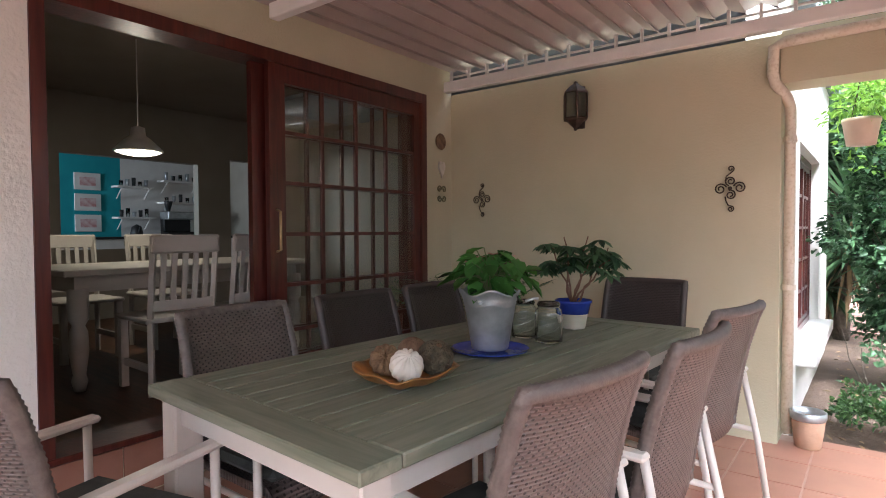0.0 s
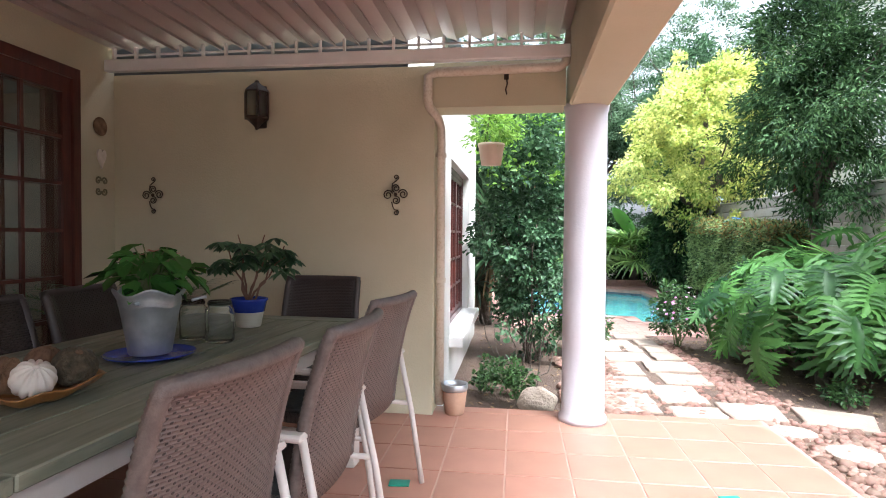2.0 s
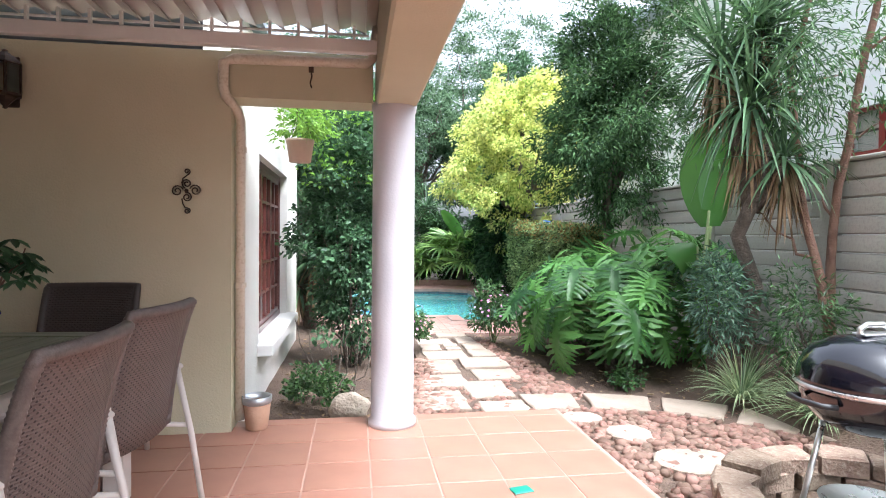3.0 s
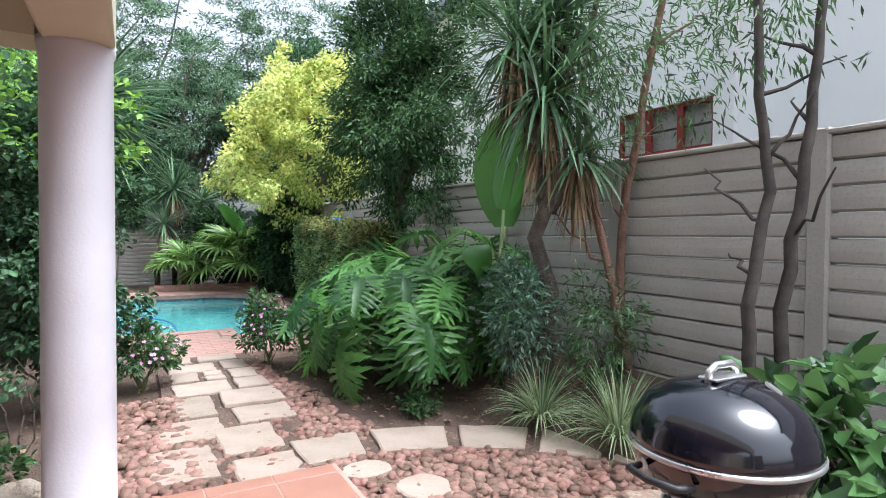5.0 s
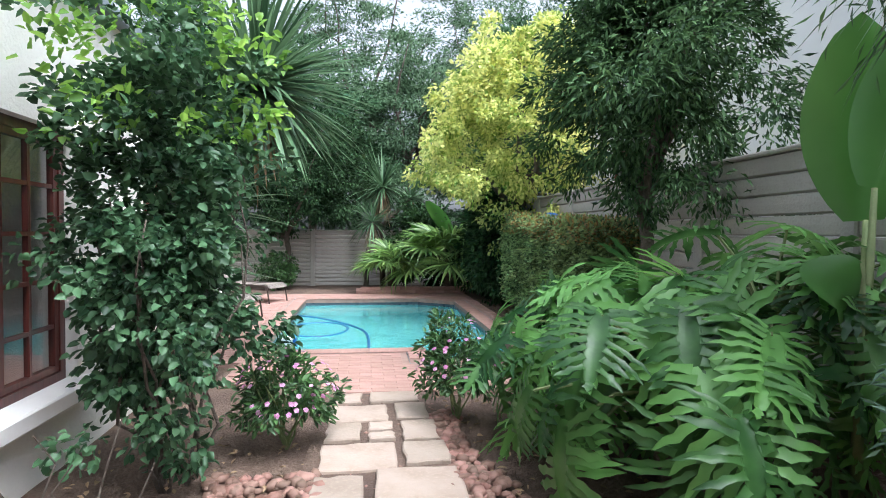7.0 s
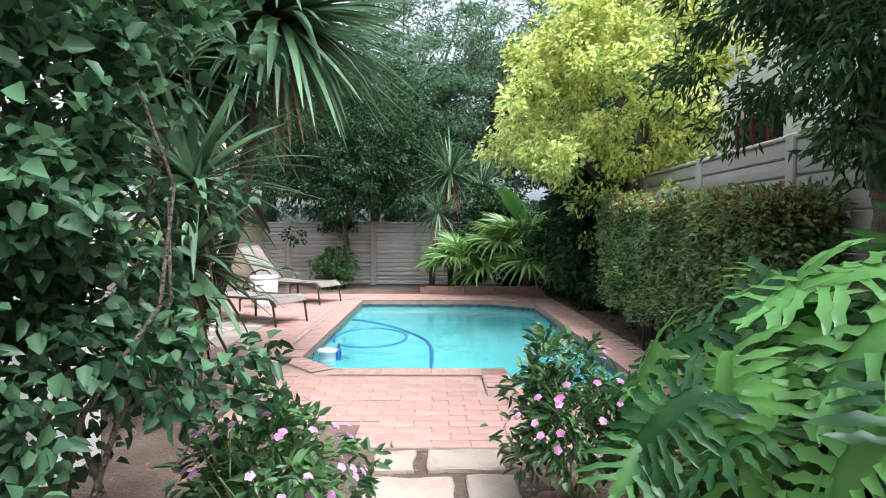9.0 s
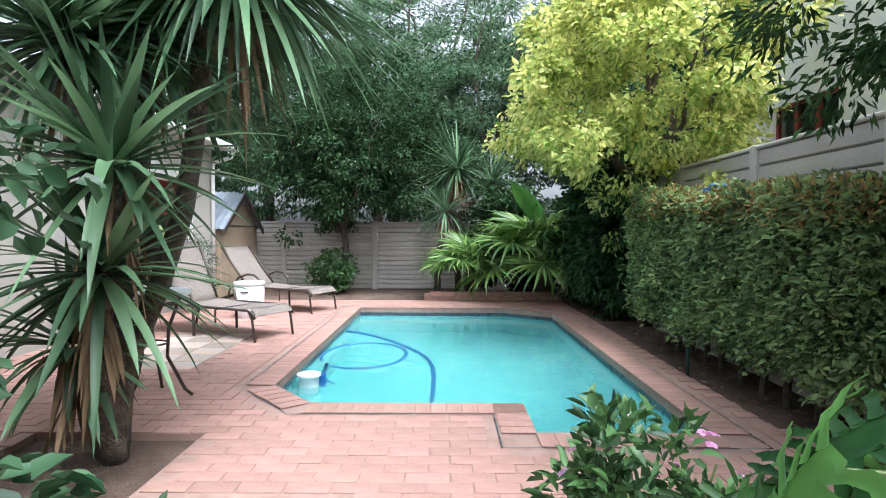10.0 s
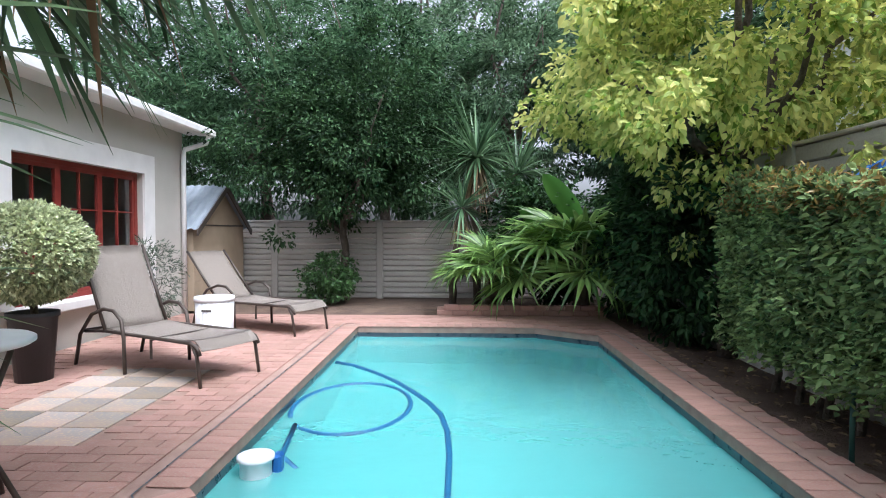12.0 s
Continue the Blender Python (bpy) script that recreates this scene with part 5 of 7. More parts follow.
def deco_ball(label, x, y, z, r, material, ribs, depth, tip=0):
    def wv(rr, zz, a):
        return 1 - depth * (0.5 + 0.5 * math.cos(a * ribs)) ** 3
    b = thing("decorative_ball", label, "ball", pose(x, y, z, tip, 20, 30), "balls in the wooden bowl")
    part("ball", Mesh().ball((0, 0, 0), r, 48, 18, (1, 1, 0.95), wv), material, b, smooth=True)
    part("stem_button", Mesh().ball((0, 0, r * 0.93), r * 0.17, 12, 6, (1, 1, 0.4)), DRIED_POD if material is not CERAMIC_BALL else CERAMIC_BALL, b, smooth=True)


deco_ball("white fluted decorative ball in the wooden bowl", -1.225, 1.0, 0.828, 0.053, CERAMIC_BALL, 13, 0.2, 35)
deco_ball("rough brown dried pod ball in the wooden bowl", -1.33, 1.02, 0.827, 0.052, DRIED_POD, 11, 0.1, 60)
deco_ball("dark woven twig ball in the wooden bowl", -1.205, 1.115, 0.835, 0.058, mottled("twig", (0.05, 0.04, 0.025), (0.14, 0.11, 0.07), 0.95, 60, 1.0, 120, dist=0.02), 23, 0.05, 30)
deco_ball("brown ribbed seed ball at the back of the bowl", -1.315, 1.135, 0.835, 0.052, mottled("seed", (0.09, 0.045, 0.025), (0.17, 0.10, 0.06), 0.8, 40, 0.5, 90), 18, 0.08, 10)


def ice_bucket_plant():
    p = thing("bucket_planter", "galvanised wavy-rimmed bucket with a red anthurium plant", "planter", pose(-1.30, 1.58, 0.765) @ Matrix.Scale(0.86, 4))

    def wv(r, z, a):
        return r, z + 0.014 * math.sin(a * 5) * max(0.0, min(1.0, (z - 0.17) / 0.1))
    part("bucket", Mesh().lathe([(0.08, 0.012), (0.084, 0.02), (0.10, 0.12), (0.116, 0.21), (0.120, 0.216), (0.118, 0.222), (0.122, 0.228), (0.121, 0.234), (0.138, 0.275), (0.141, 0.277), (0.136, 0.268), (0.116, 0.235), (0.10, 0.2), (0.001, 0.2)], 40, None, wv), GALV, p, smooth=True)
    for s in (-1, 1):
        part("handle", Mesh().tube([(0.05 * s + 0.08, s * 0.095, 0.225), (0.06 * s + 0.09, s * 0.135, 0.235), (0.07 * s + 0.1, s * 0.14, 0.235), (0.10, s * 0.09, 0.225)][:3], 0.007, 8), GALV, p, smooth=True)
    n = 95
    a = RNG.random(n) * 6.28
    e = 0.45 + 1.0 * RNG.random(n)
    out = np.stack([np.cos(a) * np.cos(e), np.sin(a) * np.cos(e), np.sin(e)], 1)
    pos = np.array([0, 0, 0.25]) + out * (0.07 + 0.15 * RNG.random((n, 1)))
    st = Mesh()
    for q in pos:
        st.tube([(0, 0, 0.2), tuple(np.array([0, 0, 0.25]) * 0.5 + q * 0.5 + np.array([0, 0, 0.05])), tuple(q)], 0.003, 4)
    part("stalkwork", st, STEM, p)
    ax = unit(out * np.array([1, 1, 0]) + np.array([0, 0, -0.35]) + 0.3 * RNG.normal(size=(n, 3)))
    nr = unit(out + np.array([0, 0, 0.8]))
    part("foliage", leaf_mesh("foliage", pos, ax, nr, 0.085 + 0.035 * RNG.random(n), 0.06 + 0.022 * RNG.random(n), foliage("anthurium_leaf", (0.03, 0.12, 0.02), (0.08, 0.24, 0.05), 0.3, 0.25), 0.12, True), None, p)
    fp = np.array([[-0.09, 0.05, 0.415], [0.02, -0.01, 0.435], [0.05, 0.09, 0.42], [-0.11, -0.03, 0.40]])
    part("red_blossom", leaf_mesh("red_blossom", fp, np.array([[0.5, -0.6, 0.2]] * 4), np.array([[0, 0, 1.0]] * 4), 0.055, 0.05, RED_SPATHE, 0.1, True), None, p, "small red spathes")
    return p


tagged(part("saucer", Mesh().lathe([(0.09, 0.0), (0.13, 0.006), (0.15, 0.016), (0.153, 0.018), (0.148, 0.012), (0.10, 0.006), (0.001, 0.005)], 40, pose(-1.30, 1.58, 0.7605)), BLUE_GLAZE, smooth=True), "blue glazed saucer under the bucket on the table", "saucer")
ice_bucket_plant()


def mason_jar(x, y, r, h):
    j = thing("glass_jar", "empty clear glass preserving jar on the table", "jar", pose(x, y, 0.7615), "jars on the table")
    prof = [(r * 0.9, 0.0), (r, 0.008), (r, h * 0.72), (r * 0.95, h * 0.8), (r * 0.78, h * 0.86), (r * 0.78, h), (r * 0.74, h), (r * 0.74, h * 0.86), (r * 0.9, h * 0.79), (r * 0.95, h * 0.72), (r * 0.95, 0.014), (r * 0.8, 0.008), (0.001, 0.008)]
    part("jar", Mesh().lathe(prof, 28), JAR_GLASS, j, smooth=True)
    part("neck_ring", Mesh().lathe([(r * 0.80, h * 0.90), (r * 0.84, h * 0.915), (r * 0.84, h * 0.955), (r * 0.80, h * 0.97)], 28), JAR_GLASS, j, smooth=True)


mason_jar(-1.345, 1.93, 0.056, 0.165)
mason_jar(-1.205, 1.89, 0.058, 0.17)


def potted_tree():
    p = thing("potted_plant", "small leafy tree in a blue and cream pot", "potted plant", pose(-1.27, 2.28, 0.7615) @ Matrix.Scale(0.9, 4))
    part("pot", Mesh().lathe([(0.06, 0.0), (0.064, 0.01), (0.075, 0.075), (0.08, 0.08)], 28), CREAM_GLAZE, p, smooth=True)
    part("pot_band", Mesh().lathe([(0.081, 0.08), (0.092, 0.135), (0.098, 0.14), (0.098, 0.152), (0.09, 0.15), (0.085, 0.13), (0.001, 0.13)], 28), BLUE_GLAZE, p, "blue glazed upper band", smooth=True)
    mb = Mesh()
    tips = []
    for i in range(7):
        a = i * 0.9
        tip = (0.15 * math.cos(a) + 0.05, 0.16 * math.sin(a), 0.37 + 0.06 * (i % 3))
        limb(mb, (0, 0, 0.12), tip, 0.007, 0.003, 0.05, 5, 5)
        tips.append(tip)
    part("stemwork", mb, BARK_RED, p, smooth=True)
    cen, ax, nr = [], [], []
    for i in range(44):
        a = RNG.random() * 6.28
        r = 0.21 * math.sqrt(RNG.random())
        c = np.array([r * math.cos(a) + 0.03, r * math.sin(a) * 1.05, 0.47 - 1.2 * r * r - 0.16 * RNG.random() + 0.03])
        k0 = RNG.random() * 6.28
        for k in range(7):
            b = k0 + k * 0.897
            cen.append(c), ax.append((math.cos(b), math.sin(b), -0.45)), nr.append((0.2 * math.cos(b), 0.2 * math.sin(b), 1))
    part("foliage", leaf_mesh("foliage", np.array(cen), np.array(ax), np.array(nr, dtype=float), 0.085, 0.034, LEAF_DARK, 0.15, True), None, p)
    return p


potted_tree()


def corner_palm():
    p = thing("potted_palm", "small feathery palm in a dark pot in the patio corner", "potted palm", pose(-2.45, 3.05, 0))
    part("pot", Mesh().lathe([(0.12, 0), (0.16, 0.42), (0.17, 0.43), (0.16, 0.44), (0.14, 0.40), (0.001, 0.40)], 24), BLACK_PLASTIC, p, smooth=True)
    st = Mesh()
    B_, D_ = [], []
    for i in range(13):
        a = i * 2.4
        e = 0.75 + 0.45 * RNG.random()
        d = Vector((math.cos(a) * math.cos(e), math.sin(a) * math.cos(e), math.sin(e)))
        pts = [Vector((0, 0, 0.40)) + d * s * 0.95 + Vector((0, 0, -0.28 * s * s)) for s in (0, 0.2, 0.4, 0.6, 0.8, 1.0)]
        st.tube(pts, 0.004, 4)
        for s in np.linspace(0.3, 1.0, 16):
            q = Vector((0, 0, 0.40)) + d * s * 0.95 + Vector((0, 0, -0.28 * s * s))
            sd = d.cross(Vector((0, 0, 1))).normalized()
            for g in (-1, 1):
                B_.append(tuple(q)), D_.append(tuple(sd * g + d * 0.7 + Vector((0, 0, -0.1))))
    part("stalkwork", st, STEM, p)
    part("foliage", strip_mesh("foliage", np.array(B_), np.array(D_), 0.17, 0.013, 0.5, LEAF_DARK, 3), None, p)


corner_palm()


# ---- on the walls ----
def wall_lantern():
    w = thing("wall_lantern", "bronze six-sided wall lantern with frosted panes", "lantern", pose(-1.745, 3.44, 2.075))
    part("back_plate", Mesh().box(-0.035, 0.035, -0.012, 0, -0.14, 0.15, bev=0.006), IRON, w)
    y = -0.085
    m = pose(0, y, 0)
    part("roof", Mesh().lathe([(0.088, 0.085), (0.085, 0.095), (0.055, 0.125), (0.02, 0.15), (0.014, 0.155), (0.016, 0.163), (0.001, 0.172)], 6, m), IRON, w)
    part("base", Mesh().lathe([(0.001, -0.165), (0.014, -0.158), (0.012, -0.148), (0.03, -0.13), (0.06, -0.10), (0.088, -0.09), (0.088, -0.078)], 6, m), IRON, w)
    bar = mesh_data("bar", Mesh().box(-0.006, 0.006, -0.006, 0.006, -0.078, 0.086), IRON)
    pan = mesh_data("pane", Mesh().box(-0.036, 0.036, -0.0015, 0.0015, -0.076, 0.084), FROST)
    for k in range(6):
        a = k * math.pi / 3
        part("bar", bar, None, w, m=pose(0.08 * math.cos(a), y + 0.08 * math.sin(a), 0))
        b = a + math.pi / 6
        part("pane", pan, None, w, m=pose(0.068 * math.cos(b), y + 0.068 * math.sin(b), 0, 0, 0, math.degrees(b) + 90))
    part("arm", Mesh().tube([(0, -0.01, 0.06), (0, -0.05, 0.12), (0, y, 0.13)], 0.008, 6), IRON, w)


FROST = clear_glass("frosted_pane", (0.9, 0.9, 0.86), 0.35)
wall_lantern()


def iron_scroll(x, z, s):
    w = thing("wall_ornament", "rusty wrought iron scroll ornament hung on the wall", "ornament", pose(x, 3.432, z), "iron ornaments on the end wall")

    def curl(cx, cz, r, start, turn, turns=1.6):
        pts = []
        for k in range(26):
            t = k / 25
            a = start + turn * t * turns * 2 * math.pi
            q = r * (1 - 0.75 * t)
            pts.append(((cx + q * math.cos(a)) * s, -0.008, (cz + q * math.sin(a)) * s))
        return pts
    for cx, cz, r, start, turn in ((-0.052, 0, 0.034, 0.3, 1), (0.052, 0.005, 0.034, 2.84, -1), (0.003, 0.045, 0.029, -1.9, -1), (0.003, -0.036, 0.029, 1.9, -1)):
        part("scroll", Mesh().tube(curl(cx, cz, r, start, turn), 0.0042 * s, 6), IRON, w, smooth=True)
    for sz in (-1, 1):
        tail = [(-0.026 * s, -0.008, 0.045 * sz * s), (-0.02 * s, -0.008, 0.075 * sz * s), (0.008 * s * sz, -0.008, 0.098 * sz * s)]
        part("tail", Mesh().tube(tail + curl(0.004, 0.118 * sz, 0.018, -0.9 * sz, sz, 1.3), 0.004 * s, 6), IRON, w, smooth=True)
    part("centre", Mesh().ball((0, -0.008, 0.003), 0.012 * s, 10, 6), IRON, w, smooth=True)


iron_scroll(-0.80, 1.475, 1.0)
iron_scroll(-2.555, 1.475, 0.95)


def wall_plaques():
    x = DOOR_X + 0.002
    a = thing("wall_plaque", "round brown woven plaque on the wall by the door", "plaque", pose(x, 3.29, 1.94))
    part("disc", Mesh().lathe([(0.06, 0), (0.065, 0.008), (0.05, 0.014), (0.045, 0.01), (0.001, 0.012)], 24, pose(0, 0, 0, 0, 90, 0)), DRIED_POD, a, smooth=True)
    b = thing("wall_heart", "small white heart plaque on the wall by the door", "plaque", pose(x, 3.30, 1.73))
    hp = [(0.04 * 16 * math.sin(t) ** 3 / 16, 0.04 * (13 * math.cos(t) - 5 * math.cos(2 * t) - 2 * math.cos(3 * t) - math.cos(4 * t)) / 13) for t in [k * math.pi / 12 for k in range(24)]]
    part("heart", Mesh().prism(hp, 0, 0.014, Matrix(((0, 0, 1, 0), (1, 0, 0, 0), (0, 1.5, 0, 0), (0, 0, 0, 1)))), CERAMIC_BALL, b)
    c = thing("wall_ornament", "green bronze scroll plaque on the wall by the door", "ornament", pose(x, 3.30, 1.53))
    for k in range(4):
        sy, sz = (-1, 1)[k % 2], (-1, 1)[k // 2]
        part("scroll", Mesh().tube([(0.006, sy * (0.03 - 0.028 * (1 - q / 18) * math.cos(q * 0.5)), sz * (0.035 + 0.03 * (1 - q / 18) * math.sin(q * 0.5))) for q in range(16)], 0.006, 6), mottled("verdigris", (0.12, 0.12, 0.07), (0.22, 0.2, 0.12), 0.7, 20, 0.3, 80) if k == 0 else bpy.data.materials["verdigris"], c, smooth=True)


wall_plaques()


def hanging_pot():
    p = thing("hanging_pot", "pink-beige planter hung on a chain, with trailing green plant", "hanging pot", pose(-0.19, 4.0, 1.74))
    part("pot", Mesh().lathe([(0.075, 0), (0.095, 0.13), (0.10, 0.14), (0.10, 0.16), (0.088, 0.15), (0.001, 0.14)], 24), TERRACOTTA_PALE, p, smooth=True)
    pos, out, cc = crown_points((0, 0, 0.27), (0.17, 0.17, 0.15), 40, 16, 0.06, 0.3, 0.3, -0.6)
    part("foliage", leafy("foliage", pos, out, 0.05, 0.02, LEAF_NEW, 0.3), None, p)
    for k in range(3):
        a = k * 2.09
        part("wire", Mesh().tube([(0.095 * math.cos(a), 0.095 * math.sin(a), 0.15), (0, -0.1, 0.42), (0, -0.34, 0.45)][:2], 0.002, 4), IRON, p)
    part("bracket", Mesh().tube([(0, -0.36, 0.47), (0, -0.1, 0.44), (0, -0.1, 0.42)], 0.005, 5), IRON, p)


TERRACOTTA_PALE = mottled("pale_terracotta", (0.48, 0.36, 0.28), (0.56, 0.43, 0.34), 0.8, 9, 0.15, 60)
hanging_pot()


def floor_bucket():
    b = thing("metal_bucket", "small weathered metal bucket on the patio floor", "bucket", pose(-0.40, 3.50, 0.0))
    part("body", Mesh().lathe([(0.062, 0), (0.066, 0.006), (0.085, 0.165)], 28), TERRACOTTA, b, smooth=True)
    part("rim", Mesh().lathe([(0.085, 0.16), (0.091, 0.175), (0.091, 0.205), (0.087, 0.207), (0.084, 0.17), (0.07, 0.05), (0.001, 0.05)], 28), GALV, b, "grey metal rim", smooth=True)


floor_bucket()
for gx, gy, ga in ((1.0, 2.42, 12), (-0.545, 2.37, 5)):
    g = thing("floor_marker", "small green plastic pad on the patio tiles", "pad", pose(gx, gy, 0.001, 0, 0, ga), "green pads on the floor")
    part("pad", Mesh().box(-0.05, 0.05, -0.035, 0.035, 0, 0.006, bev=0.002), GREEN_MARK, g)
hook = thing("beam_hook", "rusty iron hook with chain on the beam", "hook", pose(-0.07, 3.41, 2.25))
part("plate", Mesh().box(-0.015, 0.015, -0.004, 0.012, -0.03, 0.05), IRON, hook)
part("chain", Mesh().tube([(0, -0.008, -0.02), (0.006, -0.012, -0.06), (-0.004, -0.012, -0.1), (0.004, -0.012, -0.13)], 0.005, 5), IRON, hook)


# ---- dining room furniture ----
def slat_chair(m):
    c = thing("dining_chair", "white painted slat-back wooden dining chair", "chair", m, "white dining chairs")
    for s in (-1, 1):
        part("back_post", Mesh().tube([(s * 0.19, -0.2, 0), (s * 0.19, -0.2, 0.45), (s * 0.19, -0.26, 0.93)], 0.021, 4), FURN_WHITE, c)
        part("front_leg", Mesh().box(s * 0.19 - 0.022, s * 0.19 + 0.022, 0.17, 0.214, 0, 0.43), FURN_WHITE, c)
        part("stretcher", Mesh().box(s * 0.19 - 0.012, s * 0.19 + 0.012, -0.2, 0.19, 0.14, 0.18), FURN_WHITE, c)
    part("seat", Mesh().box(-0.225, 0.225, -0.22, 0.23, 0.43, 0.46, bev=0.008), FURN_WHITE, c)
    part("top_rail", Mesh().box(-0.21, 0.21, -0.275, -0.245, 0.84, 0.95, bev=0.01), FURN_WHITE, c)
    part("lower_rail", Mesh().box(-0.19, 0.19, -0.225, -0.205, 0.50, 0.56), FURN_WHITE, c)
    sl = mesh_data("slat", Mesh().box(-0.016, 0.016, -0.006, 0.006, 0, 0.30), FURN_WHITE)
    for k in range(5):
        part("slat", sl, None, c, m=pose(-0.13 + 0.065 * k, -0.215, 0.55, 7, 0, 0))
    return c


def dining():
    fl = 0.27
    t = thing("dining_table", "white painted farmhouse dining table with turned legs", "table", pose(-4.32, 1.9, fl, 0, 0, 90))
    part("tabletop", Mesh().box(-0.9, 0.9, -0.45, 0.45, 0.70, 0.74, bev=0.006), FURN_WHITE, t)
    part("apron", Mesh().box(-0.82, 0.82, -0.38, 0.38, 0.60, 0.70), FURN_WHITE, t)
    lg = mesh_data("leg", Mesh().lathe([(0.03, 0), (0.045, 0.06), (0.035, 0.1), (0.055, 0.25), (0.05, 0.36), (0.035, 0.4), (0.058, 0.44), (0.058, 0.62)], 14), FURN_WHITE, True)
    for x in (-0.8, 0.8):
        for y in (-0.37, 0.37):
            part("leg", lg, None, t, m=pose(x, y, 0))
    a = slat_chair(pose(-3.66, 1.50, fl, 0, 0, 88))
    for m in (pose(-3.66, 2.0, fl, 0, 0, 92), pose(-5.0, 1.5, fl, 0, 0, -90), pose(-5.0, 2.15, fl, 0, 0, -90), pose(-4.3, 0.78, fl)):
        copy_thing(a, m)
    l = thing("pendant_lamp", "white enamel pendant lamp, lit, over the dining table", "lamp", pose(-4.75, 1.84, 1.87))
    part("shade", Mesh().lathe([(0.175, 0), (0.18, 0.012), (0.11, 0.085), (0.055, 0.13), (0.05, 0.19), (0.02, 0.2), (0.018, 0.2), (0.045, 0.185), (0.05, 0.125), (0.105, 0.075), (0.17, 0.0)], 32), PAINT_WHITE, l, smooth=True)
    part("bulb", Mesh().ball((0, 0, 0.03), 0.05, 16, 10), glowing("warm_bulb", (1.0, 0.85, 0.6), 9.0), l, smooth=True)
    part("diffuser", Mesh().lathe([(0.001, -0.03), (0.07, -0.026), (0.13, -0.014), (0.165, 0.002), (0.16, 0.01), (0.001, 0.012)], 32), glowing("lit_diffuser", (1.0, 0.88, 0.66), 2.2), l, "lit underside", smooth=True)
    part("cord", Mesh().tube([(0, 0, 0.2), (0, 0, 0.88)], 0.004, 5), PAINT_WHITE, l)
    lamp = new("pendant_light", bpy.data.lights.new("pendant_light", "POINT"))
    lamp.data.energy, lamp.data.color, lamp.data.shadow_soft_size = 3.5, (1.0, 0.84, 0.62), 0.05
    lamp.location = (-4.75, 1.84, 1.84)
    # added fill lamp that brightens the kitchen, out of view at the side
    kl = new("kitchen_fill", bpy.data.lights.new("kitchen_fill", "AREA"))
    kl.data.energy, kl.data.size, kl.data.color = 30, 1.3, (0.9, 0.96, 1.0)
    kl.matrix_world = look((-9.3, -1.9, 1.8), (-9.6, 3.0, 1.4))


dining()


def kitchen():
    for k in range(3):
        p = thing("framed_picture", "small white framed pink print on the teal wall", "picture", pose(-10.495, 3.63, 2.09 - 0.345 * k), "prints on the kitchen wall")
        part("frame", Mesh().box(0, 0.015, -0.2, 0.2, -0.14, 0.14, bev=0.004), PAINT_WHITE, p)
        part("print", Mesh().box(0.0155, 0.018, -0.12, 0.12, -0.07, 0.07), mottled("print_pink", (0.55, 0.25, 0.25), (0.75, 0.6, 0.6), 0.7, 14, 0, 40) if k == 0 else bpy.data.materials["print_pink"], p)
    for i, (y0, y1, z) in enumerate(((4.0, 4.62, 2.03), (4.0, 4.62, 1.5), (4.78, 5.5, 2.17), (4.78, 5.5, 1.78))):
        s = thing("wall_shelf", "white wall shelf with glasses and jars", "shelf", pose(-10.5, 0, z), "kitchen wall shelves")
        part("board", Mesh().box(0, 0.26, y0, y1, -0.02, 0.01), PAINT_WHITE, s)
        for y in (y0 + 0.08, y1 - 0.08):
            part("bracket", Mesh().tube([(0.01, y, -0.2), (0.22, y, -0.02)], 0.01, 4), PAINT_WHITE, s)
        for q in range(5):
            yy = y0 + 0.1 + (y1 - y0 - 0.2) * q / 4
            g = thing("drinking_glass", "glass standing on the kitchen wall shelf", "glass", pose(-10.36, yy, z + 0.0105), "things on the kitchen shelves")
            part("body", Mesh().lathe([(0.028, 0), (0.034, 0.09 + 0.03 * ((q + i) % 3)), (0.03, 0.09 + 0.03 * ((q + i) % 3)), (0.024, 0.008), (0.001, 0.008)], 12), (JAR_GLASS, BLACK_PLASTIC, GALV)[(q * 2 + i) % 3], g, smooth=True)
    c = thing("kitchen_counter", "dark topped kitchen counter under the shelves", "counter", pose(-10.5, 3.6, 0.27))
    part("body", Mesh().box(0, 0.6, -1.5, 2.5, 0, 0.86), PAINT_WHITE, c)
    part("worktop", Mesh().box(0, 0.63, -1.5, 2.5, 0.862, 0.90, bev=0.006), BLACK_PLASTIC, c)
    m = thing("coffee_machine", "steel and black espresso machine on the counter", "coffee machine", pose(-10.2, 5.0, 1.171))
    part("body", Mesh().box(-0.15, 0.15, -0.25, 0.25, 0.0, 0.08, bev=0.01).box(-0.15, -0.02, -0.25, 0.25, 0.08, 0.42, bev=0.01), BLACK_PLASTIC, m)
    part("head", Mesh().box(-0.15, 0.17, -0.26, 0.26, 0.30, 0.44, bev=0.015), GALV, m)
    part("hopper", Mesh().lathe([(0.03, 0.44), (0.075, 0.62), (0.075, 0.63)], 16, pose(-0.05, -0.15, 0)), BLACK_PLASTIC, m, smooth=True)
    k = thing("kettle", "dark rounded kettle on the kitchen counter", "kettle", pose(-10.15, 4.25, 1.171))
    part("body", Mesh().lathe([(0.09, 0), (0.1, 0.05), (0.08, 0.16), (0.03, 0.2), (0.001, 0.21)], 20), BLACK_PLASTIC, k, smooth=True)
    part("spout", Mesh().tube([(0.08, 0, 0.08), (0.13, 0, 0.15), (0.15, 0, 0.18)], [0.02, 0.014, 0.01], 8), BLACK_PLASTIC, k)


kitchen()


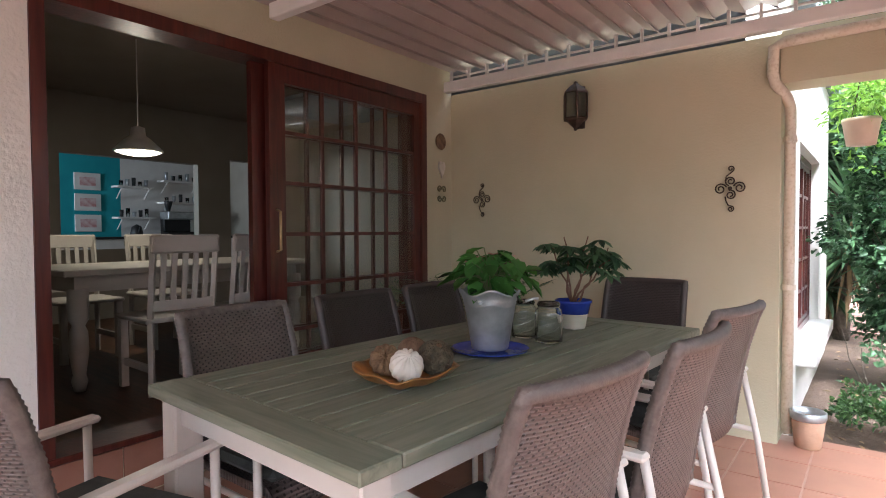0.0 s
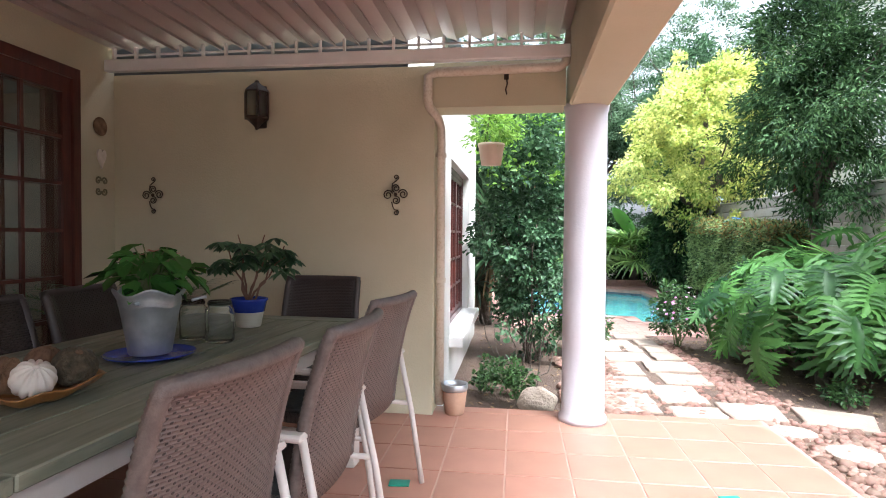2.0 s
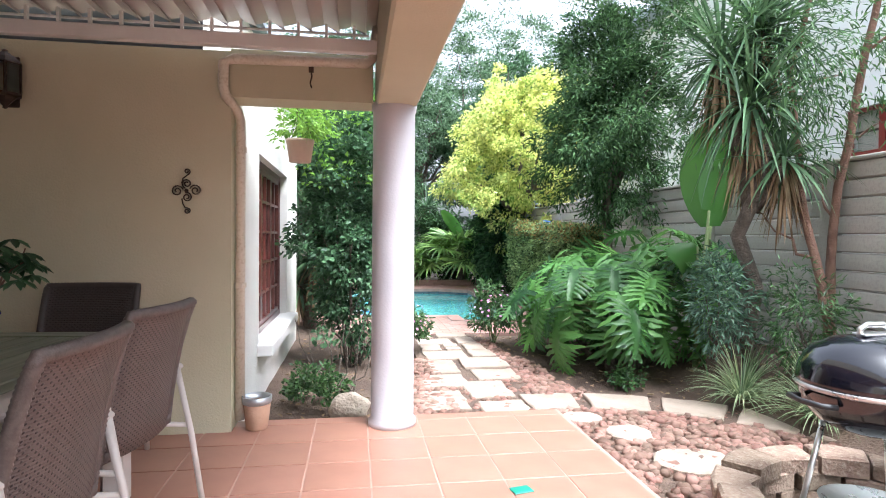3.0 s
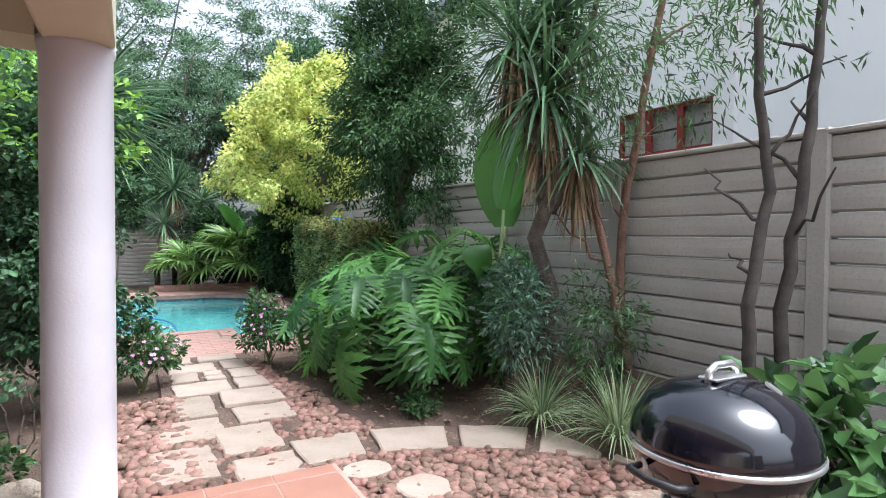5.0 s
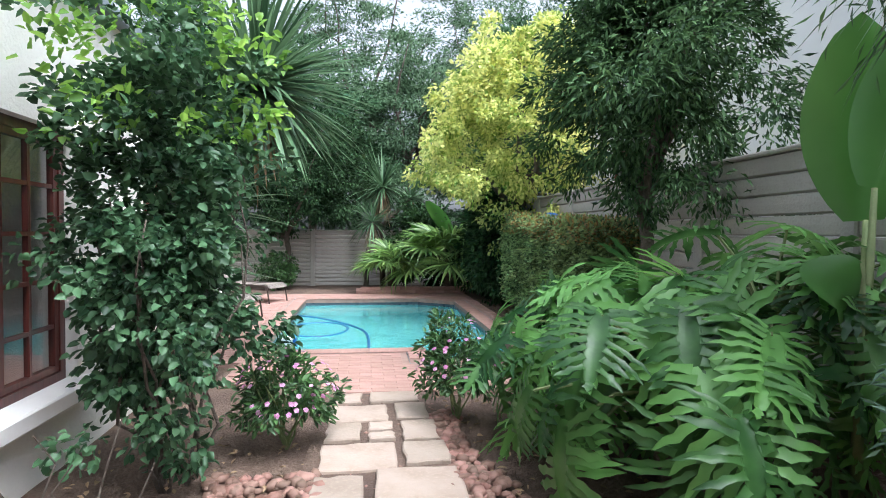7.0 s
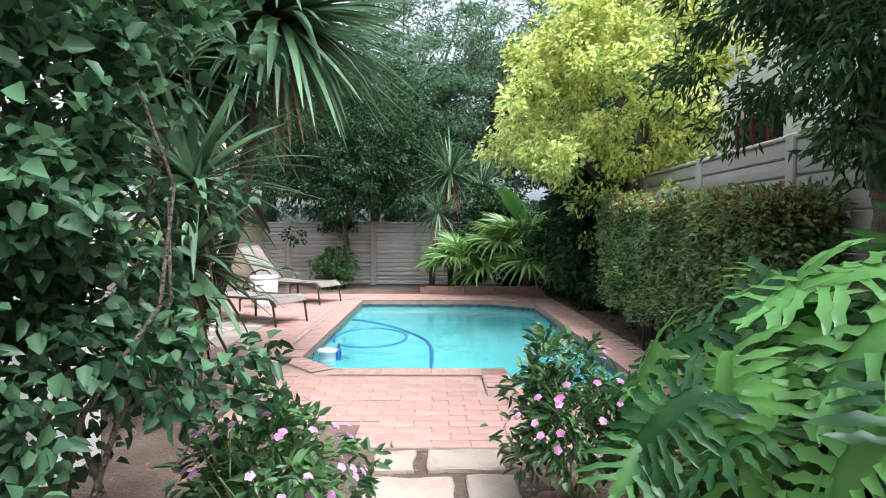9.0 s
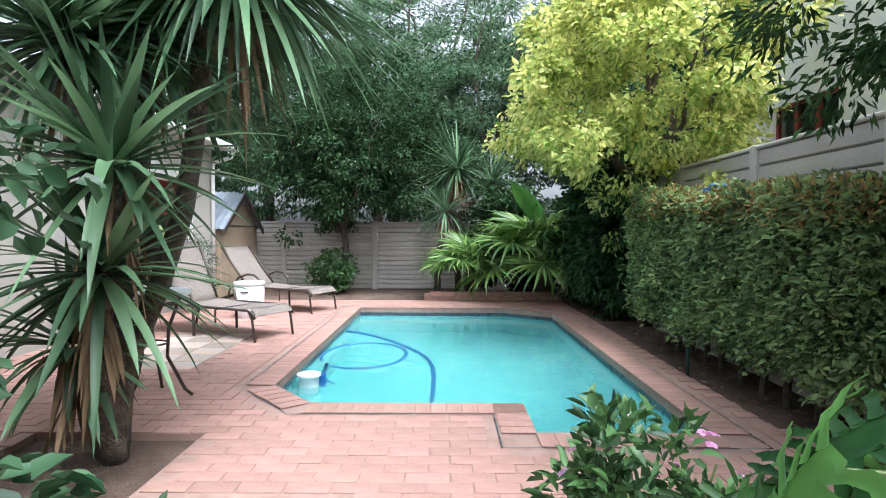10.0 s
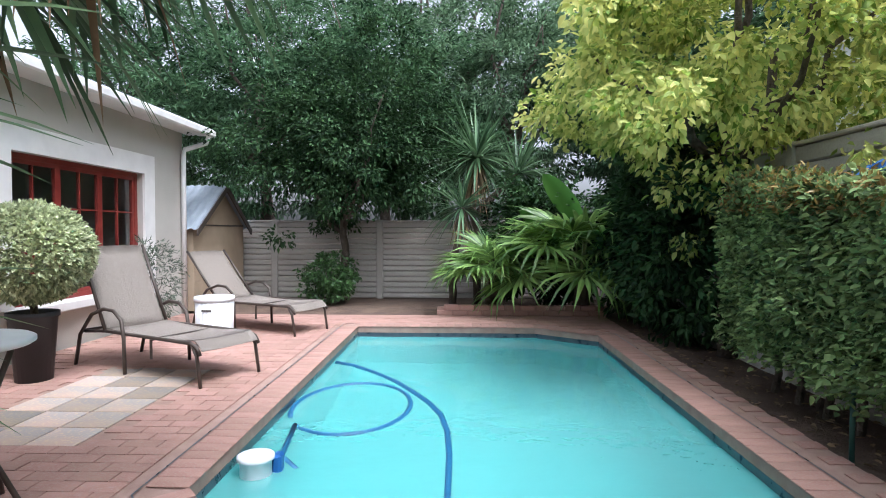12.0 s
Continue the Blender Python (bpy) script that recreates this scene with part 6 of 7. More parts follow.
# ---- neighbours ----
def neighbour_house():
    h = thing("neighbour_house", "pale plastered neighbouring house with red framed windows", "house", pose(6.2, 0, 0))
    z1 = 5.6
    cuts = [(4.66, 6.05, 2.25, 2.82), (12.2, 13.6, 1.3, 2.95)]
    y = -4.0
    for a, b, za, zb in cuts:
        part("wall", Mesh().box(0, 0.25, y, a, -0.1, z1), PAINT_HOUSE, h)
        part("wall_below_window", Mesh().box(0, 0.25, a, b, -0.1, za), PAINT_HOUSE, h)
        part("wall_above_window", Mesh().box(0, 0.25, a, b, zb, z1), PAINT_HOUSE, h)
        y = b
    part("wall", Mesh().box(0, 0.25, y, 14.65, -0.1, z1), PAINT_HOUSE, h)
    part("wall", Mesh().box(0, 6, 14.65, 14.9, -0.1, z1), PAINT_HOUSE, h)
    part("roof", Mesh().box(-0.4, 6.2, -4.3, 15.2, z1, z1 + 0.12), ROOF_GREY, h)
    part("pilaster", Mesh().box(-0.08, -0.003, 4.36, 4.58, -0.1, z1), PAINT_WHITE, h)
    for a, b, za, zb in cuts:
        win = part("window", Mesh().box(0.05, 0.10, a, b, zb - 0.05, zb).box(0.05, 0.10, a, b, za, za + 0.05).box(0.05, 0.10, a, a + 0.05, za + 0.05, zb - 0.05).box(0.05, 0.10, b - 0.05, b, za + 0.05, zb - 0.05), RED_FRAME, h)
        for k in range(1, 3):
            yy = a + (b - a) * k / 3
            part("mullion", Mesh().box(0.05, 0.10, yy - 0.04, yy + 0.04, za + 0.05, zb - 0.05), RED_FRAME, win)
        part("bars", Mesh().box(0.06, 0.08, a + 0.05, b - 0.05, (za + zb) / 2 - 0.012, (za + zb) / 2 + 0.012), IRON, win)
        pn = part("pane", Mesh().box(0.083, 0.09, a + 0.05, b - 0.05, za + 0.05, zb - 0.05), PANE, win)
        pn.visible_shadow = False
        part("curtain", Mesh().box(0.2, 0.21, a, b, za, zb), CERAMIC_BALL if za > 2 else BLACK_PLASTIC, win)
    return h


PAINT_HOUSE = mottled("pale_house_paint", (0.78, 0.78, 0.76), (0.84, 0.84, 0.82), 0.8, 1.5, 0.15, 60)
neighbour_house()


def outbuilding():
    b = thing("outbuilding", "small white gabled outbuilding with grey corrugated roof", "outbuilding", pose(6.4, 17.6, 0))
    w = Mesh()
    w.add([(-1.0, -0.9, -0.1), (1.0, -0.9, -0.1), (1.0, -0.9, 2.0), (0, -0.9, 2.5), (-1.0, -0.9, 2.0), (-1.0, 1.5, -0.1), (1.0, 1.5, -0.1), (1.0, 1.5, 2.0), (0, 1.5, 2.5), (-1.0, 1.5, 2.0)],
          [(0, 1, 2, 3, 4), (9, 8, 7, 6, 5), (0, 5, 6, 1), (1, 6, 7, 2), (4, 9, 5, 0), (2, 7, 8, 3), (3, 8, 9, 4)])
    part("wall", w, PAINT_HOUSE, b)
    for s in (-1, 1):
        vs, fs = [], []
        n = 40
        for i in range(n + 1):
            y = -1.05 + 2.7 * i / n
            lift = 0.012 * math.sin(i * math.pi / 2)
            vs += [(s * 1.15, y, 1.945 + lift), (0, y, 2.52 + lift)]
        fs = [(2 * i, 2 * i + 2, 2 * i + 3, 2 * i + 1) for i in range(n)]
        part("roof_sheet", Mesh().add(vs, fs), ROOF_GREY, b)


outbuilding()


def garden_shed():
    """The ridge runs along x; the gable end faces the pool."""
    x0, x1, y0, y1, ze, zr = -4.6, -2.62, 15.15, 17.1, 1.27, 1.90
    s = thing("garden_shed", "tan resin garden shed with a grey-blue ribbed roof", "shed", pose(0, 0, GROUND))
    ym = (y0 + y1) / 2
    w = Mesh()
    w.add([(x1, y0, 0), (x1, y1, 0), (x1, y1, ze), (x1, ym, zr), (x1, y0, ze), (x0, y0, 0), (x0, y1, 0), (x0, y1, ze), (x0, ym, zr), (x0, y0, ze)],
          [(0, 1, 2, 3, 4), (9, 8, 7, 6, 5), (0, 5, 6, 1), (1, 6, 7, 2), (4, 9, 5, 0), (2, 7, 8, 3), (3, 8, 9, 4)])
    part("wall", w, SHED_WALL, s)
    for k in range(9):
        part("board", Mesh().box(x1 + 0.001, x1 + 0.008, y0 + 0.02, y1 - 0.02, 0.14 * k + 0.012, 0.14 * (k + 1)), SHED_WALL, s)
    part("tie_board", Mesh().box(x1 + 0.001, x1 + 0.014, y0 + 0.02, y1 - 0.02, ze - 0.005, ze + 0.02), BRONZE, s)
    for g, ye in ((-1, y0 - 0.1), (1, y1 + 0.1)):
        vs = []
        n = 72
        for i in range(n + 1):
            x = x0 - 0.1 + (x1 - x0 + 0.22) * i / n
            up = 0.016 * (i % 4 < 2)
            vs += [(x, ye, ze - 0.06 + up), (x, ym, zr + 0.03 + up)]
        part("roof_sheet", Mesh().add(vs, [(2 * i, 2 * i + 2, 2 * i + 3, 2 * i + 1) for i in range(n)]), ROOF_GREY, s)
        a, b = x1 + 0.10, x1 + 0.125
        part("barge_board", Mesh().add([(a, ye, ze - 0.15), (a, ye, ze - 0.05), (a, ym, zr + 0.04), (a, ym, zr - 0.06), (b, ye, ze - 0.15), (b, ye, ze - 0.05), (b, ym, zr + 0.04), (b, ym, zr - 0.06)],
             [(0, 1, 2, 3), (7, 6, 5, 4), (0, 4, 5, 1), (1, 5, 6, 2), (2, 6, 7, 3), (3, 7, 4, 0)]), BRONZE, s)


garden_shed()


# ---- poolside ----
def lounger(m, back_deg):
    """Along +x from the back to the foot end; origin under the hinge."""
    l = thing("sun_lounger", "bronze framed sun lounger with taupe sling, backrest raised", "sun lounger", m, "loungers by the pool")
    c, s = math.cos(radians(back_deg)), math.sin(radians(back_deg))
    zb, hw = 0.34, 0.29

    def sling(p0, p1, sag, n=8):
        pts = [(p0[0] + (p1[0] - p0[0]) * k / n, p0[1] + (p1[1] - p0[1]) * k / n - sag * math.sin(math.pi * k / n)) for k in range(n + 1)]
        mb = curved_sheet(2 * hw - 0.03, 2 * hw - 0.03, pts, 0.008, -0.012)
        mb.v = [(y, x, z) for x, y, z in mb.v]
        return mb
    top = (-0.80 * c, zb + 0.80 * s)
    part("backrest", sling((0.0, zb), top, 0.015), SLING, l, smooth=True)
    part("seat", sling((0.02, zb), (1.12, zb + 0.0), 0.03), SLING, l, smooth=True)
    part("foot_curl", sling((1.12, zb), (1.20, zb - 0.07), -0.008, 4), SLING, l, smooth=True)
    for g in (-1, 1):
        y = g * hw
        part("back_rail", Mesh().tube([(0, y, zb), (top[0], y, top[1])], 0.015, 8), BRONZE, l, smooth=True)
        part("seat_rail", Mesh().tube([(-0.30, y, zb - 0.03), (0.0, y, zb - 0.005), (1.10, y, zb - 0.005), (1.17, y, zb - 0.03), (1.21, y, zb - 0.09)], 0.015, 8), BRONZE, l, smooth=True)
        part("foot_leg", Mesh().tube([(1.12, y, zb - 0.02), (1.17, y, zb - 0.10), (1.21, y, 0.0)], 0.014, 8), BRONZE, l, smooth=True)
        part("arm_leg", Mesh().tube([(0.30, g * (hw + 0.02), 0.0), (0.29, g * (hw + 0.02), 0.3), (0.26, g * (hw + 0.02), 0.45), (0.16, g * (hw + 0.02), 0.52), (0.02, g * (hw + 0.02), 0.53), (-0.16, g * (hw + 0.02), 0.47), (-0.34, g * (hw + 0.02), 0.28), (-0.42, g * (hw + 0.02), 0.0)], 0.016, 8), BRONZE, l, smooth=True)
    for x in (0.62, 1.14, -0.3):
        part("cross_bar", Mesh().tube([(x, -hw, zb - 0.02), (x, hw, zb - 0.02)], 0.012, 6), BRONZE, l, smooth=True)
    part("centre_leg", Mesh().tube([(0.62, -hw, zb - 0.02), (0.62, -hw, 0.16)], 0.012, 6), BRONZE, l)
    return l


lounger(pose(-1.60, 11.90, GROUND, 0, 0, -27), 64)
lounger(pose(-1.52, 13.98, GROUND, 0, 0, -25), 48)


def side_basket():
    b = thing("side_table", "white ribbed round plastic side table between the loungers", "side table", pose(-1.35, 12.95, GROUND) @ Matrix.Diagonal((0.88, 0.88, 1.15, 1)))

    def wv(r, z, a):
        return r * (1 + 0.02 * math.sin(a * 24)), z
    part("body", Mesh().lathe([(0.20, 0.0), (0.215, 0.1), (0.225, 0.38)], 96, None, wv), WHITE_PLASTIC, b, smooth=True)
    part("lid", Mesh().lathe([(0.235, 0.382), (0.24, 0.40), (0.235, 0.425), (0.001, 0.43)], 40), WHITE_PLASTIC, b, smooth=True)
    part("grip", Mesh().box(-0.06, 0.06, -0.235, -0.228, 0.30, 0.315), BRONZE, b)


side_basket()


def topiary():
    t = thing("topiary", "pale variegated shrub clipped to a ball in a dark pot", "topiary", pose(-2.1, 11.3, GROUND))
    part("pot", Mesh().lathe([(0.13, 0), (0.17, 0.50), (0.185, 0.51), (0.185, 0.55), (0.17, 0.55), (0.15, 0.48), (0.001, 0.48)], 24), BLACK_PLASTIC, t, smooth=True)
    mb = Mesh()
    limb(mb, (0, 0, 0.4), (0, 0, 0.85), 0.03, 0.025, 0.03, 4, 7)
    part("stem", mb, BARK, t)
    n = 9000
    d = sphere_dirs(n)
    r = 0.43 * (1 - 0.13 * RNG.random(n) ** 1.5) * (1 + 0.05 * np.array([noise.noise(Vector(q * 3)) for q in d]))
    p = np.array([0, 0, 1.02]) + d * r[:, None] * np.array([1, 1, 0.9])
    part("crown", leafy("crown", p, d, 0.045, 0.026, LEAF_PALE, 0.0, 0.9, six=True), None, t)


topiary()


def bistro():
    t = thing("bistro_table", "round white topped bistro table with dark bent legs", "table", pose(-0.70, 9.05, GROUND))
    part("tabletop", Mesh().lathe([(0.26, 0.735), (0.275, 0.745), (0.275, 0.76), (0.26, 0.768), (0.001, 0.768)], 40), WHITE_PLASTIC, t, smooth=True)
    for k in range(3):
        a = k * 2.094 + 0.4
        ca, sa = math.cos(a), math.sin(a)
        part("leg", Mesh().tube([(0.2 * ca, 0.2 * sa, 0.735), (0.12 * ca, 0.12 * sa, 0.5), (0.11 * ca, 0.11 * sa, 0.3), (0.22 * ca, 0.22 * sa, 0.06), (0.27 * ca, 0.27 * sa, 0.012)], 0.012, 8), BRONZE, t, smooth=True)
    part("ring", Mesh().tube([(0.115 * math.cos(q * 0.3927), 0.115 * math.sin(q * 0.3927), 0.4) for q in range(16)], 0.007, 6, True), BRONZE, t, smooth=True)
    c = thing("bistro_chair", "small bistro chair with white seat and dark frame", "chair", pose(-1.05, 9.35, GROUND, 0, 0, -130))
    part("seat", Mesh().lathe([(0.18, 0.44), (0.19, 0.45), (0.19, 0.465), (0.001, 0.47)], 32), WHITE_PLASTIC, c, smooth=True)
    for s in (-1, 1):
        part("rear_leg", Mesh().tube([(s * 0.17, -0.22, 0), (s * 0.15, -0.15, 0.44), (s * 0.15, -0.2, 0.86)], 0.011, 6), BRONZE, c, smooth=True)
        part("front_leg", Mesh().tube([(s * 0.19, 0.2, 0), (s * 0.15, 0.13, 0.44)], 0.011, 6), BRONZE, c, smooth=True)
    part("back_bow", Mesh().tube([(-0.15, -0.2, 0.86), (-0.08, -0.21, 0.93), (0.08, -0.21, 0.93), (0.15, -0.2, 0.86)], 0.011, 6), BRONZE, c, smooth=True)
    part("back_rail", Mesh().tube([(-0.15, -0.18, 0.7), (0.15, -0.18, 0.7)], 0.008, 6), BRONZE, c, smooth=True)


bistro()
tree("shrub", "soft grey-green shrub against the house wall", (-2.35, 13.55, GROUND), (-2.35, 13.55, 0.25), 0.02, (-2.35, 13.55, 0.5), (0.26, 0.45, 0.5), 70, 26, 0.12, 0.07, 0.012, foliage("grey_leaf", (0.05, 0.075, 0.05), (0.13, 0.17, 0.12), 0.2, 0.6), category="shrub")


def pool_gear():
    h = thing("pool_hose", "blue ribbed pool cleaner hose curling under the water", "hose")
    pts = [(0.40, 9.98, -0.2), (0.26, 10.15, -0.19)]
    for k in range(30):
        q = math.pi * (1.25 + 1.9 * k / 29)
        pts.append((0.50 + 0.44 * math.cos(q), 11.12 + 0.62 * math.sin(q), -0.19))
    part("loop", Mesh().tube(pts, 0.02, 8), HOSE, h, smooth=True)
    pts = [(0.08, 12.50, -0.19), (0.28, 12.38, -0.19), (0.52, 12.12, -0.19), (0.75, 11.82, -0.19), (0.93, 11.50, -0.19), (1.08, 11.2, -0.19), (1.18, 10.92, -0.192), (1.23, 10.6, -0.195), (1.25, 10.2, -0.198), (1.25, 9.7, -0.202), (1.24, 9.2, -0.21), (1.22, 9.05, -0.4)]
    part("hose", Mesh().tube(pts, 0.024, 8), HOSE, h, smooth=True)
    f = thing("chlorine_floater", "white floating chlorine dispenser with a blue cap in the pool", "floater", pose(0.20, 9.90, -0.24))
    part("body", Mesh().lathe([(0.08, -0.12), (0.085, 0.0), (0.085, 0.13), (0.10, 0.14), (0.10, 0.16), (0.085, 0.165), (0.001, 0.15)], 28), WHITE_PLASTIC, f, smooth=True)
    part("clip", Mesh().box(0.075, 0.13, 0.02, 0.10, -0.03, 0.15, bev=0.015), BLUE_PLASTIC, f, "blue plastic clip")
    p = thing("garden_tap_post", "slim dark green standpipe in the flower bed", "standpipe", pose(3.42, 9.95, GROUND - 0.02))
    part("pipe", Mesh().tube([(0, 0, -0.1), (0, 0, 0.5)], 0.014, 8), mottled("dark_green_paint", (0.015, 0.06, 0.05), (0.02, 0.08, 0.07), 0.5, 8, 0.1, 60), p, smooth=True)
    part("cap", Mesh().lathe([(0.019, 0.49), (0.02, 0.54), (0.001, 0.545)], 12), bpy.data.materials["dark_green_paint"], p, smooth=True)
    b = thing("blue_cover", "crumpled blue plastic cover on top of the hedge", "cover", pose(3.78, 10.25, 1.42))
    part("sheet", Mesh().ball((0, 0, 0.06), 0.12, 14, 8, (1.0, 1.6, 0.6), lambda r, z, a: 1 + 0.25 * math.sin(3 * a + 4 * z)), BLUE_PLASTIC, b)


pool_gear()


# ---- right-hand bed ----
def paddle_leaf(parent, base, tip, w, bend, material):
    mb = Mesh()
    a, b = Vector(base), Vector(tip)
    n = 12
    side = (b - a).cross(Vector((0.4, 1, 0))).normalized()
    out = side.cross(b - a).normalized()
    for i in range(n + 1):
        s = i / n
        p = a.lerp(b, s) + out * bend * math.sin(s * math.pi)
        ww = w * math.sin(math.pi * min(1, 0.06 + s * 0.94)) ** 0.6 * (1 if i < n else 0.05)
        for u in (-1, -0.5, 0, 0.5, 1):
            mb.v.append(tuple(p + side * ww * 0.5 * u + out * 0.06 * u * u * ww / w))
    for i in range(n):
        for j in range(4):
            q = i * 5 + j
            mb.f.append((q, q + 1, q + 6, q + 5))
    part("leaf", mb, material, parent, smooth=True)


def strelitzia():
    t = thing("strelitzia", "wild banana plant with huge upright paddle leaves", "strelitzia", pose(3.4, 4.75, 0))
    for base, tip, w in (((0.42, 0.42, 1.35), (0.33, 0.38, 2.42), 0.52), ((0.0, 0.0, 1.15), (-0.35, -0.25, 0.98), 0.3), ((0.25, 0.2, 1.5), (0.5, 0.1, 2.4), 0.36)):
        paddle_leaf(t, base, tip, w, 0.06, foliage("paddle_leaf", (0.035, 0.12, 0.018), (0.065, 0.19, 0.03), 0.3, 0.35) if "paddle_leaf" not in bpy.data.materials else bpy.data.materials["paddle_leaf"])
        part("stalk", Mesh().tube([(0, 0, -0.1), (base[0] * 0.5, base[1] * 0.5, base[2] * 0.5), base], [0.03, 0.022, 0.014], 7), STEM, t, smooth=True)
    u = thing("strelitzia", "wild banana leaves showing behind the fan palms", "strelitzia", pose(3.3, 15.6, 0))
    for base, tip, w in (((-0.1, 0, 1.2), (-0.75, -0.2, 2.0), 0.34), ((-0.2, 0, 1.0), (-1.1, -0.2, 1.45), 0.3)):
        paddle_leaf(u, base, tip, w, 0.08, bpy.data.materials["paddle_leaf"])
        part("stalk", Mesh().tube([(0, 0, -0.1), (base[0] * 0.5, base[1] * 0.5, base[2] * 0.5), base], [0.03, 0.022, 0.014], 7), STEM, u, smooth=True)


strelitzia()


def stem_tree(label, stems, crown, radii, clumps, per, cr, leaf, lw, mat, bark):
    t = thing("slender_tree", label, "tree", pose(*stems[0][0]))
    o = Vector(stems[0][0])
    for st in stems:
        mb = Mesh()
        pts = [Vector(p) - o for p in st]
        dense = []
        for i in range(len(pts) - 1):
            for k in range(4):
                dense.append(pts[i].lerp(pts[i + 1], k / 4) + Vector(RNG.normal(size=3)) * 0.008)
        dense.append(pts[-1])
        n = len(dense)
        mb.tube(dense, [0.04 - 0.022 * i / n for i in range(n)], 9)
        for i in range(n // 3, n, 2):
            q = dense[i]
            limb(mb, q, q + Vector((RNG.uniform(-0.5, 0.5), RNG.uniform(-0.5, 0.5), RNG.uniform(0.1, 0.5))), 0.014, 0.004, 0.1, 5, 5)
        part("stem", mb, bark, t, smooth=True)
    pos, out, cc = crown_points(np.array(crown) - np.array(o), radii, clumps, per, cr, 0.25, 0.3)
    part("crown", leafy("crown", pos, out, leaf, lw, mat, 0.5), None, t)


stem_tree("slender two-stemmed tree with narrow leaves by the wall", [[(3.62, 2.5, 0.2), (3.56, 2.53, 0.9), (3.70, 2.50, 1.5), (3.6, 2.52, 2.2), (3.66, 2.55, 3.6)], [(3.72, 2.44, 0.2), (3.74, 2.42, 1.1), (3.80, 2.36, 1.7), (3.86, 2.34, 2.4), (3.9, 2.2, 3.6)]], (3.7, 2.5, 2.9), (0.7, 0.9, 0.95), 85, 18, 0.22, 0.075, 0.014, LEAF_MID, BARK_DARK)
stem_tree("leaning reddish-stemmed tree with fine leaves over the yucca", [[(3.86, 3.62, 0.2), (3.78, 3.72, 0.9), (3.70, 3.85, 1.6), (3.8, 4.1, 2.6), (4.0, 4.0, 3.6)], [(3.9, 3.75, 0.2), (3.95, 3.8, 1.3), (3.9, 3.5, 2.6), (3.95, 3.3, 3.5)]], (3.6, 3.8, 2.7), (0.75, 1.0, 1.0), 190, 24, 0.25, 0.075, 0.014, LEAF_MID, BARK_RED)
tree("shrub", "soft fine-leaved shrub at the foot of the wall", (3.55, 3.55, 0.1), (3.55, 3.55, 0.4), 0.02, (3.55, 3.6, 0.62), (0.28, 0.3, 0.40), 60, 26, 0.13, 0.06, 0.014, LEAF_MID, category="shrub")
tree("shrub", "bluish fine-leaved shrub beside the yucca trunk", (3.15, 4.05, 0.02), (3.15, 4.05, 0.4), 0.02, (3.15, 4.05, 0.66), (0.22, 0.24, 0.40), 55, 26, 0.11, 0.07, 0.018, foliage("blue_green_leaf", (0.05, 0.11, 0.07), (0.13, 0.23, 0.15), 0.25, 0.5), category="shrub")
tree("shrub", "leafy green plant in a black tub behind the kettle grill", (3.15, 1.75, 0.0), (3.15, 1.75, 0.3), 0.03, (3.15, 1.75, 0.5), (0.42, 0.5, 0.25), 60, 12, 0.12, 0.11, 0.085, LEAF_MID, category="shrub", six=True)
tub = thing("plant_tub", "black plastic plant tub behind the kettle grill", "plant tub", pose(3.15, 1.75, GROUND - 0.02))
part("tub", Mesh().lathe([(0.26, 0), (0.31, 0.30), (0.33, 0.31), (0.33, 0.34), (0.30, 0.33), (0.27, 0.26), (0.001, 0.26)], 32), BLACK_PLASTIC, tub, smooth=True)


def grass_tuft(label, x, y, z, n, L):
    t = thing("grass_tuft", label, "grass tuft", pose(x, y, z), "striped grass tufts at the bed's edge")
    a = RNG.random(n) * 6.28
    e = np.radians(35 + 50 * RNG.random(n))
    d = np.stack([np.cos(a) * np.cos(e), np.sin(a) * np.cos(e), np.sin(e)], 1)
    part("foliage", strip_mesh("foliage", np.stack([0.03 * np.cos(a), 0.03 * np.sin(a), 0 * a], 1), d, L * (0.6 + 0.6 * RNG.random(n)), 0.011, 1.3, LEAF_GRASS, 6), None, t)


grass_tuft("tuft of cream-striped arching grass at the bed's edge", 3.12, 3.72, 0.0, 230, 0.44)
grass_tuft("large tuft of cream-striped arching grass by the flagstones", 3.28, 3.16, 0.02, 280, 0.48)
grass_tuft("small tuft of striped grass near the fire ring", 3.02, 1.35, 0.0, 120, 0.35)


def groundcover(label, x, y, r, h, n):
    t = thing("groundcover", label, "ground cover", pose(x, y, GROUND - 0.03))
    pos, out, cc = crown_points((0, 0, h * 0.4), (r, r, h * 0.7), n, 16, 0.06, 0.2, 0.3, -0.2)
    part("foliage", leafy("foliage", pos, out, 0.035, 0.026, LEAF_MID, 0.0, six=True), None, t)


groundcover("low clump of round green ground cover leaves", -0.13, 4.25, 0.26, 0.28, 60)
groundcover("small green seedling clump by the flagstones", 2.55, 4.45, 0.14, 0.16, 24)
twigs = thing("twig_clump", "thin bare stems rising from the flower bed", "twigs", pose(0.05, 4.7, GROUND - 0.03))
for i in range(7):
    sp = Mesh()
    limb(sp, (-0.1 + 0.04 * i, 0, -0.05), (-0.35 + 0.12 * i, -0.1 + 0.2 * RNG.random(), 0.43 + 0.3 * RNG.random()), 0.008, 0.003, 0.08, 6, 5)
    part("twig", sp, BARK, twigs)


def boulder():
    r = thing("boulder", "pale rounded boulder beside the column", "boulder", pose(0.17, 3.93, GROUND - 0.02))
    part("stone", Mesh().ball((0, 0, 0.06), 0.13, 20, 12, (1.05, 0.85, 0.8), lambda q, z, a: 1 + 0.10 * math.sin(2 * a + 1) * q + 0.08 * math.sin(3 * a + 5 * z)), ROCK, r, smooth=True)


boulder()


